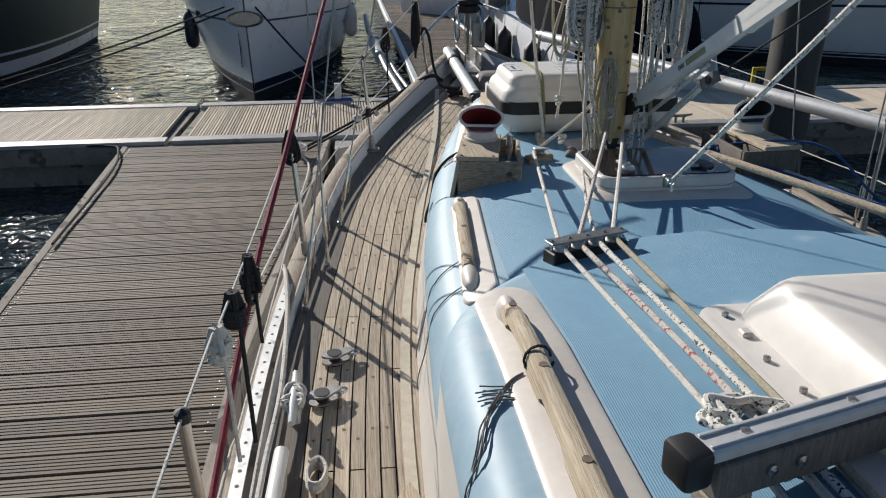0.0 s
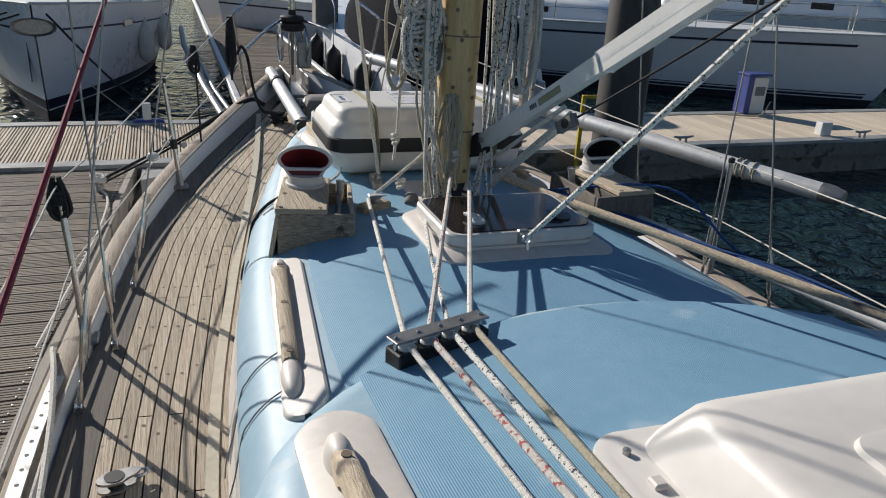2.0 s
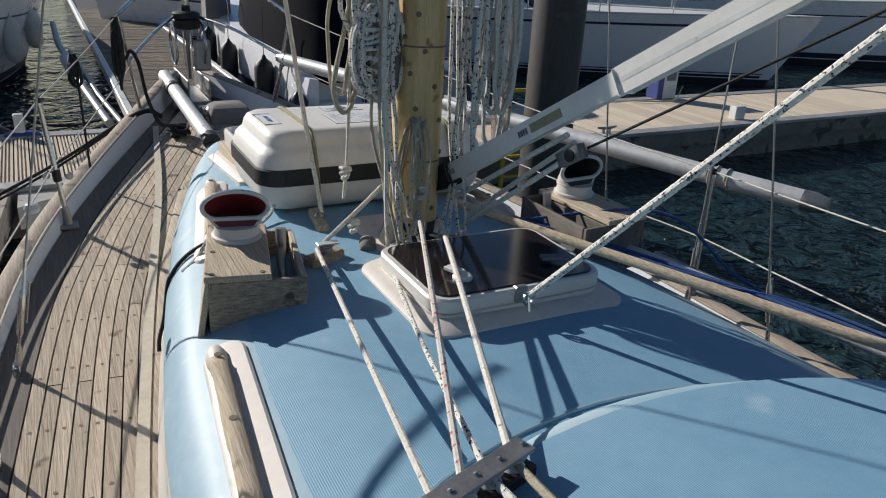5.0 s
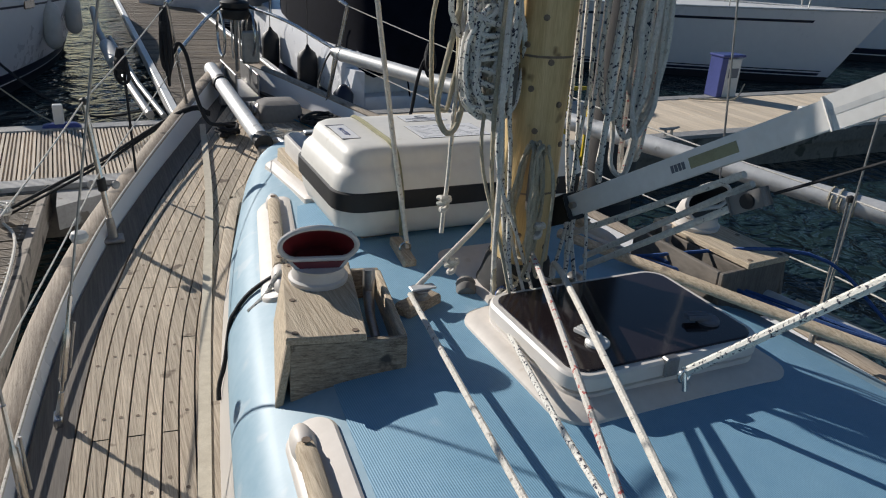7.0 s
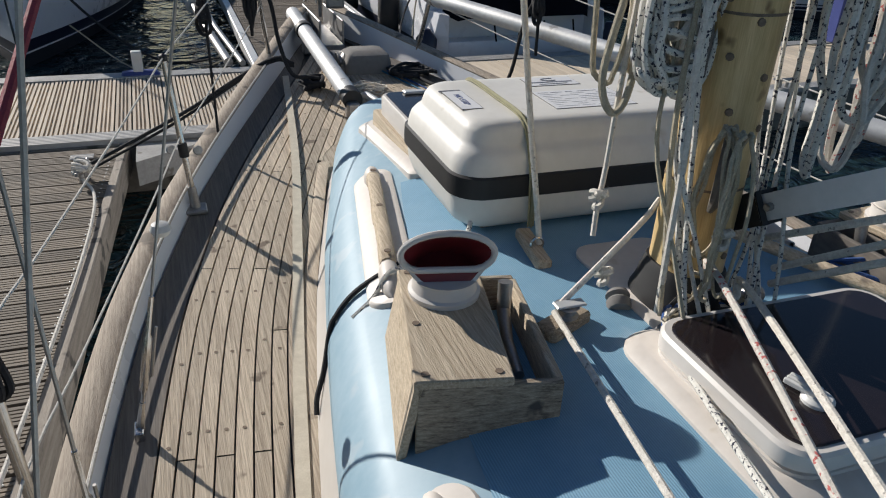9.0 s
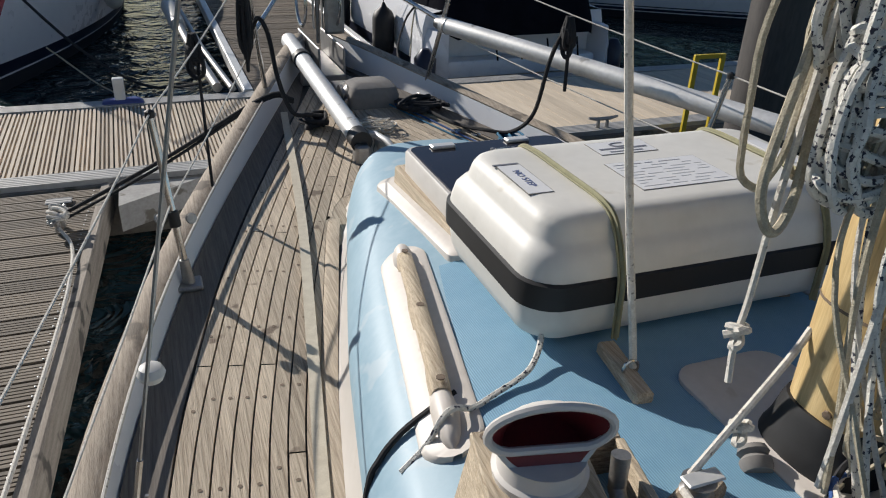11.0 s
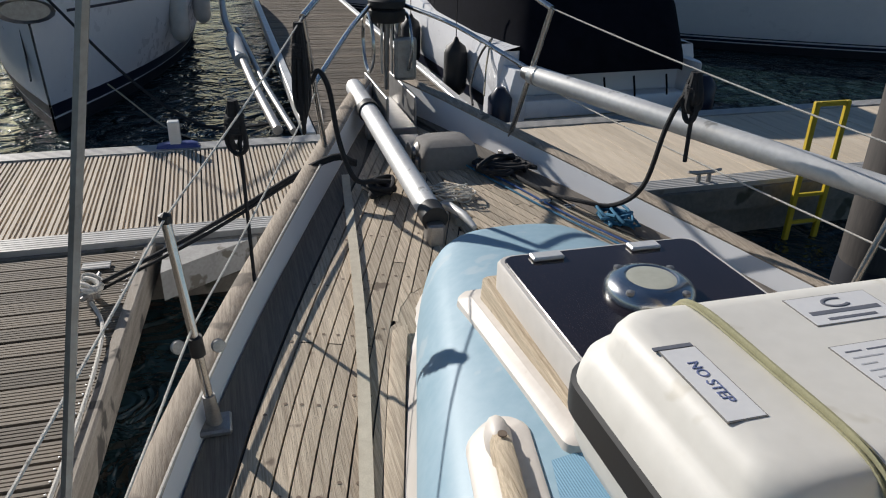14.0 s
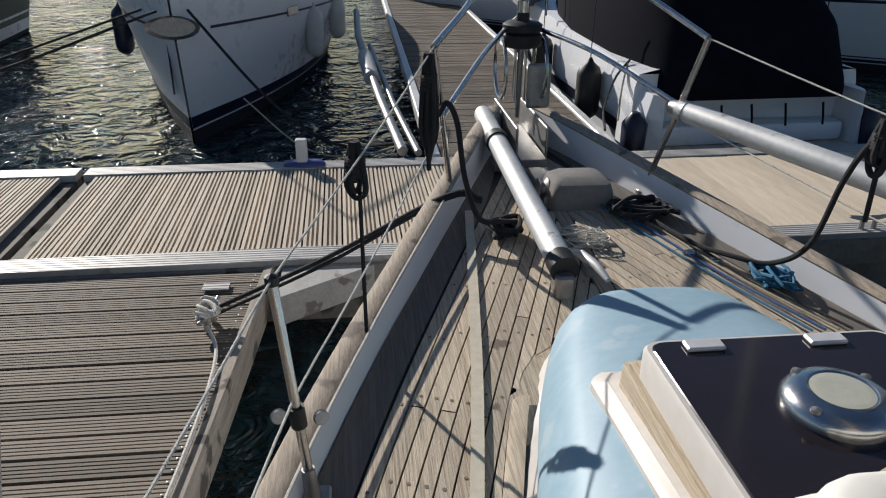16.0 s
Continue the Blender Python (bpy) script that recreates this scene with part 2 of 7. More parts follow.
# ---------- mesh helpers ----------
def part(name, bm, material, parent=None, label="", smooth=False):
    me = bpy.data.meshes.new(name)
    bm.normal_update()
    bm.to_mesh(me)
    bm.free()
    for mt in (material if isinstance(material, (list, tuple)) else [material]):
        me.materials.append(M[mt])
    if smooth:
        for p in me.polygons:
            p.use_smooth = True
        me.set_sharp_from_angle(angle=radians(40))
    ob = new(name, me)
    if parent:
        ob.parent = parent
    if label:
        ob["label"] = label
    return ob


def thing(name, label, category, at=(0, 0, 0), group="", kind=""):
    ob = new(name)
    ob.empty_display_size = 0.05
    ob.location = at
    ob["at"] = at
    return tagged(ob, label, category, group, kind)


def box(bm, lo, hi, bevel=0.0, seg=1, m=None):
    lo, hi = Vector(lo), Vector(hi)
    r = bmesh.ops.create_cube(bm, size=1.0)
    vs = r["verts"]
    for v in vs:
        v.co = Vector((lo[i] + (v.co[i] + 0.5) * (hi[i] - lo[i]) for i in range(3)))
    if m:
        for v in vs:
            v.co = m @ v.co
    if bevel:
        es = list({e for v in vs for e in v.link_edges})
        bmesh.ops.bevel(bm, geom=es, offset=bevel, segments=seg, affect="EDGES", profile=0.5)
    return bm


def B(lo, hi, bevel=0.0, seg=1, m=None):
    return box(bmesh.new(), lo, hi, bevel, seg, m)


def sweep(bm, pts, r, n=8, caps=True, flat=1.0):
    """A tube along points; r is one radius or one a point."""
    pts = [Vector(p) for p in pts]
    rs = r if isinstance(r, (list, tuple)) else [r] * len(pts)
    rings = []
    up = None
    for i, p in enumerate(pts):
        d = (pts[min(i + 1, len(pts) - 1)] - pts[max(i - 1, 0)])
        if d.length < 1e-9:
            d = Vector((0, 0, 1))
        d.normalize()
        if up is None:
            up = Vector((0, 0, 1)) if abs(d.z) < 0.95 else Vector((1, 0, 0))
        up = (up - d * up.dot(d))
        if up.length < 1e-6:
            up = Vector((1, 0, 0)) - d * d.x
        up.normalize()
        side = d.cross(up)
        rings.append([bm.verts.new(p + rs[i] * (side * math.cos(a) + up * flat * math.sin(a))) for a in (2 * math.pi * k / n for k in range(n))])
    for a, b in zip(rings, rings[1:]):
        for k in range(n):
            bm.faces.new((a[k], a[(k + 1) % n], b[(k + 1) % n], b[k]))
    if caps and n > 2:
        bm.faces.new(rings[0][::-1])
        bm.faces.new(rings[-1])
    return bm


def T(pts, r, n=8, flat=1.0):
    return sweep(bmesh.new(), pts, r, n, True, flat)


def smooth_pts(pts, k=6):
    """Catmull-Rom through the points."""
    P = [Vector(p) for p in pts]
    P = [P[0] * 2 - P[1]] + P + [P[-1] * 2 - P[-2]]
    out = []
    for i in range(1, len(P) - 2):
        a, b, c, d = P[i - 1:i + 3]
        for j in range(k):
            t = j / k
            out.append(0.5 * (2 * b + (c - a) * t + (2 * a - 5 * b + 4 * c - d) * t * t + (3 * b - a - 3 * c + d) * t ** 3))
    out.append(P[-2])
    return out


def sag(a, b, drop, k=10):
    a, b = Vector(a), Vector(b)
    return [a.lerp(b, i / k) - Vector((0, 0, drop * 4 * (i / k) * (1 - i / k))) for i in range(k + 1)]


def lathe(bm, prof, axis_m=None, n=20):
    """Turns a profile of (radius, height) round z."""
    rings = [[bm.verts.new(((axis_m or Matrix()) @ Vector((r * math.cos(2 * math.pi * k / n), r * math.sin(2 * math.pi * k / n), h)))) for k in range(n)] for r, h in prof]
    for a, b in zip(rings, rings[1:]):
        for k in range(n):
            bm.faces.new((a[k], a[(k + 1) % n], b[(k + 1) % n], b[k]))
    if prof[0][0] > 1e-5:
        bm.faces.new(rings[0][::-1])
    if prof[-1][0] > 1e-5:
        bm.faces.new(rings[-1])
    bmesh.ops.remove_doubles(bm, verts=bm.verts, dist=1e-6)
    return bm


def L(prof, m=None, n=20):
    return lathe(bmesh.new(), prof, m, n)


def grid(bm, rows, mats=None, closed=False):
    vs = [[bm.verts.new(p) for p in r] for r in rows]
    for i in range(len(vs) - 1):
        nn = len(vs[i])
        for j in range(nn if closed else nn - 1):
            f = bm.faces.new((vs[i][j], vs[i][(j + 1) % nn], vs[i + 1][(j + 1) % nn], vs[i + 1][j]))
            if mats:
                f.material_index = mats(i, j)
    return vs


def ip(tab, y):
    """Smooth interpolation in a table of (y, value)."""
    if y <= tab[0][0]:
        (a, va), (b, vb) = tab[0], tab[1]
        return va + (vb - va) * (y - a) / (b - a)
    for i in range(len(tab) - 1):
        if y <= tab[i + 1][0]:
            (y0, v0), (y1, v1) = tab[i], tab[i + 1]
            s0 = (v1 - tab[i - 1][1]) / (y1 - tab[i - 1][0]) if i else (v1 - v0) / (y1 - y0)
            s1 = (tab[i + 2][1] - v0) / (tab[i + 2][0] - y0) if i + 2 < len(tab) else (v1 - v0) / (y1 - y0)
            h = y1 - y0
            t = (y - y0) / h
            return (2 * t ** 3 - 3 * t * t + 1) * v0 + (t ** 3 - 2 * t * t + t) * h * s0 + (-2 * t ** 3 + 3 * t * t) * v1 + (t ** 3 - t * t) * h * s1
    return tab[-1][1]


# ---------- the plan of the yacht (y ahead along its centreline, mast at the origin) ----------
DECK_OUT = [(-5.0, 1.36), (-3.2, 1.485), (-2.0, 1.50), (-0.75, 1.47), (0.35, 1.36), (0.9, 1.282), (1.25, 1.208), (1.765, 1.075), (2.3, 0.905), (2.9, 0.69), (3.4, 0.505), (3.8, 0.355), (4.2, 0.205), (4.55, 0.06)]
ROOF_IN = [(-5.0, 0.95), (-2.8, 1.03), (-1.59, 1.025), (-0.54, 0.962), (-0.25, 0.93), (0.27, 0.855), (0.88, 0.745), (1.07, 0.705), (1.6, 0.575), (2.0, 0.475), (2.15, 0.43)]
NOSE_Y = 2.42
BOW_Y = 4.62


def deck_z(y):
    return 0.12 + 0.045 * y


def rail_h(y):
    """Height of the bulwark, rising towards the bow."""
    return ip([(-5, 0.04), (-1, 0.045), (0.5, 0.062), (1.7, 0.092), (2.6, 0.112), (3.5, 0.145), (4.6, 0.19)], y)


def deck_out(y):
    return ip(DECK_OUT, y)


def roof_in(y):
    return ip(ROOF_IN, y)


WATER_Z = -1.08
PONT_Z = -0.59

# the basin round the yacht is laid out in plan units about the side deck and brought to metres by one factor
SHORE_K, SHORE_C = 0.884, Vector((-1.05, -1.5, 1.57))
shore_things = []


def shore(p):
    return tuple(SHORE_C + SHORE_K * (Vector(p) - SHORE_C))


def to_shore(before):
    shore_things.extend(o for o in bpy.data.objects if o.name not in before and o.parent is None)


seen_before = {o.name for o in bpy.data.objects}
# ---------- water ----------
bm = bmesh.new()
bmesh.ops.create_grid(bm, x_segments=2, y_segments=2, size=600)
for v in bm.verts:
    v.co.z = WATER_Z
tagged(part("water", bm, "water"), "dark green rippled harbour water glinting in the sun", "water", kind="structure")

# ---------- pontoons ----------
def py(x, y):
    """The long pontoon lies slightly askew to the yacht."""
    return y + 0.0198 * x


def pontoon_body(name, x0, x1, label):
    ob = thing(name, label, "pontoon", (0, 0, PONT_Z), kind="structure")
    def strip(a, b, z0, z1):
        bm = bmesh.new()
        q = [(x0, py(x0, a)), (x1, py(x1, a)), (x1, py(x1, b)), (x0, py(x0, b))]
        lo = [bm.verts.new((x, y, z0 - PONT_Z)) for x, y in q]
        hi = [bm.verts.new((x, y, z1 - PONT_Z)) for x, y in q]
        bm.faces.new(hi)
        bm.faces.new(lo[::-1])
        for k in range(4):
            bm.faces.new((lo[k], lo[(k + 1) % 4], hi[(k + 1) % 4], hi[k]))
        return bm
    part("edge_strip", strip(5.10, 5.30, PONT_Z - 0.05, PONT_Z + 0.012), "pontoonalu", ob, "grooved grey metal edge strip")
    part("edge_strip", strip(7.02, 7.22, PONT_Z - 0.05, PONT_Z + 0.012), "pontoonalu", ob, "grooved grey metal edge strip")
    part("fascia", strip(5.06, 5.10, PONT_Z - 0.22, PONT_Z - 0.03), "concrete", ob, "worn grey fender board")
    part("fascia", strip(7.22, 7.26, PONT_Z - 0.22, PONT_Z - 0.03), "concrete", ob, "worn grey fender board")
    part("float_block", strip(5.16, 7.16, WATER_Z - 0.3, PONT_Z - 0.055), "concrete", ob, "stained concrete float")
    return ob


pontoon_left = pontoon_body("pontoon", -26.0, -3.40, "floating marina pontoon with tan ribbed decking")
pontoon_right = pontoon_body("pontoon", -3.33, 26.0, "floating marina pontoon with tan ribbed decking and metal edges")

FING = [(-9.0, -3.30, -1.94), (0.0, -3.44, -1.94), (5.09, -3.80, -1.57)]    # y, left x, right x
def fing_x(y):
    for (y0, l0, r0), (y1, l1, r1) in zip(FING, FING[1:]):
        if y <= y1:
            t = (y - y0) / (y1 - y0)
            return l0 + (l1 - l0) * t, r0 + (r1 - r0) * t
    return FING[-1][1:]


FING_Z = -0.62
finger = thing("finger_pontoon", "finger pontoon with weathered grey grooved boards", "pontoon", (0, 0, FING_Z), kind="structure")
for side in (0, 1):
    bm = bmesh.new()
    s = 1 if side else -1
    rows = []
    for y in (-9.0, 0.0, 5.09):
        x = fing_x(y)[side]
        rows.append([(x - s * 0.005, y, 0.006), (x + s * 0.05, y, 0.012), (x + s * 0.06, y, 0.0), (x + s * 0.06, y, -0.20), (x - s * 0.005, y, -0.20)])
    grid(bm, rows, closed=True)
    bmesh.ops.recalc_face_normals(bm, faces=bm.faces)
    part("edge_beam", bm, "beam", finger, "worn grey timber edge beam")
bm = bmesh.new()
grid(bm, [[(fing_x(y)[0] + 0.15, y, -0.08), (fing_x(y)[1] - 0.15, y, -0.08), (fing_x(y)[1] - 0.15, y, -0.7), (fing_x(y)[0] + 0.15, y, -0.7)] for y in (-9.0, 0.0, 5.05)], closed=True)
bmesh.ops.recalc_face_normals(bm, faces=bm.faces)
part("float_block", bm, "concrete", finger, "dark stained float")
bm = bmesh.new()
gz = -0.004
vs = [bm.verts.new(p) for p in ((-1.46, 4.62, gz), (-0.85, 5.04, gz), (-1.46, 5.08, gz), (-1.46, 4.62, gz - 0.2), (-0.85, 5.04, gz - 0.2), (-1.46, 5.08, gz - 0.2))]
bm.faces.new(vs[:3]); bm.faces.new(vs[3:][::-1])
for a, b in ((0, 1), (1, 2), (2, 0)):
    bm.faces.new((vs[a], vs[a + 3], vs[b + 3], vs[b]))
bmesh.ops.recalc_face_normals(bm, faces=bm.faces)
part("corner_gusset", bm, "dullalu", finger, "grey metal corner bracket")

# the walkway that leads away between the berths beyond
far_finger = thing("finger_pontoon", "grey finger pontoon leading away between moored boats", "pontoon", (0, 0, PONT_Z), kind="structure")
part("deck", B((-0.15, 7.27, -0.14), (1.55, 40, -0.045)), "antifoul", far_finger, "dark framing under the boards")
part("float_block", B((-0.05, 7.3, -0.7), (1.45, 39.8, -0.12)), "concrete", far_finger)
for x in (-0.26, 1.56):
    part("edge_beam", B((x, 7.27, -0.14), (x + 0.10, 40, 0.02), 0.01), "alu", far_finger, "pale metal edge beam")

to_shore(seen_before)
# ---------- the yacht ----------
yacht = thing("sailing_yacht", "old sailing yacht with teak decks and light blue coachroof", "sailing yacht", (0, 0, WATER_Z))
YZ = -WATER_Z     # parts are placed in the yacht's own frame

def ypart(name, bm, material, parent=None, label="", smooth=False):
    """A part of the yacht, modelled in world metres."""
    for v in bm.verts:
        v.co.z += YZ
    return part(name, bm, material, parent or yacht, label, smooth)


ys = [-5.0 + 0.1 * i for i in range(96)] + [4.55]
# hull: white topsides from the cap down to the waterline
bm = bmesh.new()
rows = []
for y in ys:
    w, z = deck_out(y), deck_z(y)
    row = []
    for s in (-1, 1):
        pts = [(s * (w + 0.005), y, z - 0.05), (s * (w + 0.036), y, z + rail_h(y) - 0.010), (s * (w + 0.10), y, z + rail_h(y) - 0.010), (s * (w + 0.075), y, z - 0.1), (s * w * 0.93, y - 0.05 - 0.30 * max(0, (y - 2.5) / 2.1), -0.6), (s * w * 0.80, y - 0.15 - 0.5 * max(0, (y - 2.5) / 2.1), WATER_Z - 0.2)]
        row.append(pts)
    rows.append(row[0][::-1] + row[1])
for s in (0, 1):
    grid(bm, [r[:6] if s == 0 else r[6:] for r in rows])
bmesh.ops.recalc_face_normals(bm, faces=bm.faces)
vs_ = [bm.verts.new(p) for p in rows[0]]
bm.faces.new(vs_)
ypart("hull", bm, "hullwhite", None, "cream white hull and bulwark")
ypart("aft_bulkhead", B((-0.93, -5.02, -0.3), (0.93, -4.97, 0.5)), "white", None, "plain white aft bulkhead")
# cap rail
for s in (-1, 1):
    bm = bmesh.new()
    rows = []
    for y in ys:
        w, z = deck_out(y) + 0.074, deck_z(y) + rail_h(y) - 0.012
        rows.append([(s * (w - 0.040), y, z - 0.008), (s * (w - 0.043), y, z + 0.001), (s * (w - 0.028), y, z + 0.010), (s * w, y, z + 0.013), (s * (w + 0.028), y, z + 0.010), (s * (w + 0.043), y, z + 0.001), (s * (w + 0.040), y, z - 0.008)])
    grid(bm, rows, closed=True)
    bmesh.ops.recalc_face_normals(bm, faces=bm.faces)
    ypart("cap_rail", bm, "cap", None, "weathered wooden cap rail", True)
# deck: dark bedding under the planks, with the covering boards as strips
bm = bmesh.new()
grid(bm, [[(s * deck_out(y), y, deck_z(y) - 0.010) for s in (-1, 0, 1)] for y in ys])
deck = ypart("deck", bm, "caulk", None, "black caulked seams under teak planks")
# the covering boards' dark colour includes the shadow cast by the bulwark
for s in (-1, 1):
    bm = bmesh.new()
    grid(bm, [[(s * (deck_out(y) + 0.01), y, deck_z(y) + 0.002), (s * (deck_out(y) - 0.105 * min(1, (4.6 - y) / 1.0)), y, deck_z(y) + 0.002), (s * (deck_out(y) - 0.105 * min(1, (4.6 - y) / 1.0)), y, deck_z(y) - 0.012)] for y in ys])
    bmesh.ops.recalc_face_normals(bm, faces=bm.faces)
    ypart("covering_board", bm, "teak_dark", deck, "grey covering board darkened for bulwark shade")


def cabin(outline_left, zroof, r, base, ncol=14, narc=7, mats=("white", "blue"), name="coachroof", label="", inset=0.004):
    """outline_left: points from aft to the nose centre, x negative. A shell with a rounded shoulder of radius r."""
    P = [Vector((x, y)) for x, y in outline_left]
    rows = []
    for i, p in enumerate(P):
        if i == len(P) - 1:
            nrm = Vector((0, -1))
        elif i == 0:
            nrm = Vector((1, 0))
        else:
            d = P[i + 1] - P[i - 1]
            nrm = Vector((d.y, -d.x)).normalized()
        left = [(p.x, p.y, base(p.x, p.y)), (p.x + nrm.x * inset, p.y + nrm.y * inset, zroof(p.x, p.y) - r - 0.001)]
        for k in range(narc + 1):
            a = math.pi / 2 * k / narc
            q = p + nrm * (r * (1 - math.cos(a)) + inset)
            q.x = min(q.x, -0.0)
            left.append((q.x, q.y, zroof(q.x, q.y) - r * (1 - math.sin(a))))
        lx, ly, _ = left[-1]
        mid = []
        for k in range(1, ncol):
            x = lx + (-2 * lx) * k / ncol
            mid.append((x, ly, zroof(x, ly)))
        rows.append(left + mid + [(-x, y, z) for x, y, z in left[::-1]])
    nl = narc + 3
    def pick(i, j):
        tot = 2 * nl + ncol - 2
        jj = min(j, tot - j)
        if jj < 1:
            return 0
        return 1
    bm = bmesh.new()
    grid(bm, rows, pick)
    bmesh.ops.remove_doubles(bm, verts=bm.verts, dist=1e-4)
    bmesh.ops.recalc_face_normals(bm, faces=bm.faces)
    return ypart(name, bm, mats, None, label, True)


def roof_z(x, y):
    c = ip([(-3, 0.60), (-0.9, 0.612), (0.0, 0.612), (0.8, 0.590), (1.4, 0.562), (1.9, 0.525), (2.45, 0.455)], y)
    return c - 0.21 * min(1.1, abs(x) / (roof_in(y) + 0.02)) ** 3.5


def shoulder(d, r):
    return r - math.sqrt(max(0, r * r - (r - d) ** 2)) if 0 < d < r else (r if d <= 0 else 0)


def roof_top(x, y):
    """The coachroof's surface with its rounded shoulder."""
    return roof_z(x, y) - shoulder(roof_in(y) - 0.042 - abs(x), 0.10)


def dog_top(x, y):
    return dog_z(x, y) - shoulder(1.00 - abs(x), 0.10)


left = [(-roof_in(y), y) for y in [-3.0 + 0.1 * i for i in range(51)]]
nose = [(-0.435, 2.12), (-0.405, 2.20), (-0.365, 2.28), (-0.31, 2.345), (-0.24, 2.39), (-0.16, 2.415), (-0.08, 2.425), (0.0, 2.43)]
cabin(left + nose, roof_z, 0.10, lambda x, y: deck_z(y) - 0.02, name="coachroof", label="light blue gelcoat coachroof with white sides", inset=0.042)


def dog_z(x, y):
    t = min(1, max(0, (-1.0 - y) / 0.9))
    return 0.685 + 0.085 * t - 0.085 * (x / 0.98) ** 2


arch = [(-1.02, -1.75), (-1.0, -1.62), (-0.95, -1.50), (-0.87, -1.395), (-0.775, -1.315), (-0.66, -1.245), (-0.5, -1.17), (-0.35, -1.115), (-0.2, -1.08), (-0.1, -1.07), (0.0, -1.065)]
cabin([(-1.03, -5.0), (-1.035, -4.0), (-1.035, -3.2), (-1.03, -2.6), (-1.03, -2.2), (-1.028, -1.95)] + arch, dog_z, 0.10, lambda x, y: deck_z(y) - 0.02 if y < -1.6 else 0.45, name="raised_coachroof", label="raised light blue roof over the companionway", inset=0.03)

# ---------- deck fittings of the yacht ----------
def strip_surface(ylist, xl, xr, zf, lift, ncol=8):
    bm = bmesh.new()
    rows = []
    for y in ylist:
        a, b = xl(y), xr(y)
        rows.append([(a + (b - a) * k / ncol, y, zf(a + (b - a) * k / ncol, y) + lift) for k in range(ncol + 1)])
    grid(bm, rows)
    bmesh.ops.recalc_face_normals(bm, faces=bm.faces)
    for f in bm.faces:
        if f.normal.z < 0:
            f.normal_flip()
    return bm


NS = [(-1.3, 0.70), (-0.9, 0.69), (-0.4, 0.655), (0.0, 0.61), (0.4, 0.545), (0.8, 0.46), (1.02, 0.405)]
yl = [-1.3 + 0.08 * i for i in range(30)]
ypart("nonslip_panel", strip_surface(yl, lambda y: -ip(NS, y), lambda y: ip(NS, y), roof_top, 0.003, 12), "nonslip", None, "blue ribbed non-slip deck panel", True)


def arch_y(x):
    x = abs(x)
    return -1.065 - 0.30 * x * x - 0.22 * x ** 6


bm = bmesh.new()
rows = []
for k in range(15):
    row = []
    for j in range(17):
        x = -0.70 + 1.40 * j / 16
        y0 = arch_y(x) - 0.125
        y = y0 + (-3.4 - y0) * (k / 14) ** 1.3
        row.append((x, y, dog_z(x, y) + 0.003))
    rows.append(row)
grid(bm, rows)
for f in bm.faces:
    f.normal_update()
    if f.normal.z < 0:
        f.normal_flip()
ypart("nonslip_panel", bm, "nonslip", None, "blue ribbed non-slip deck panel", True)


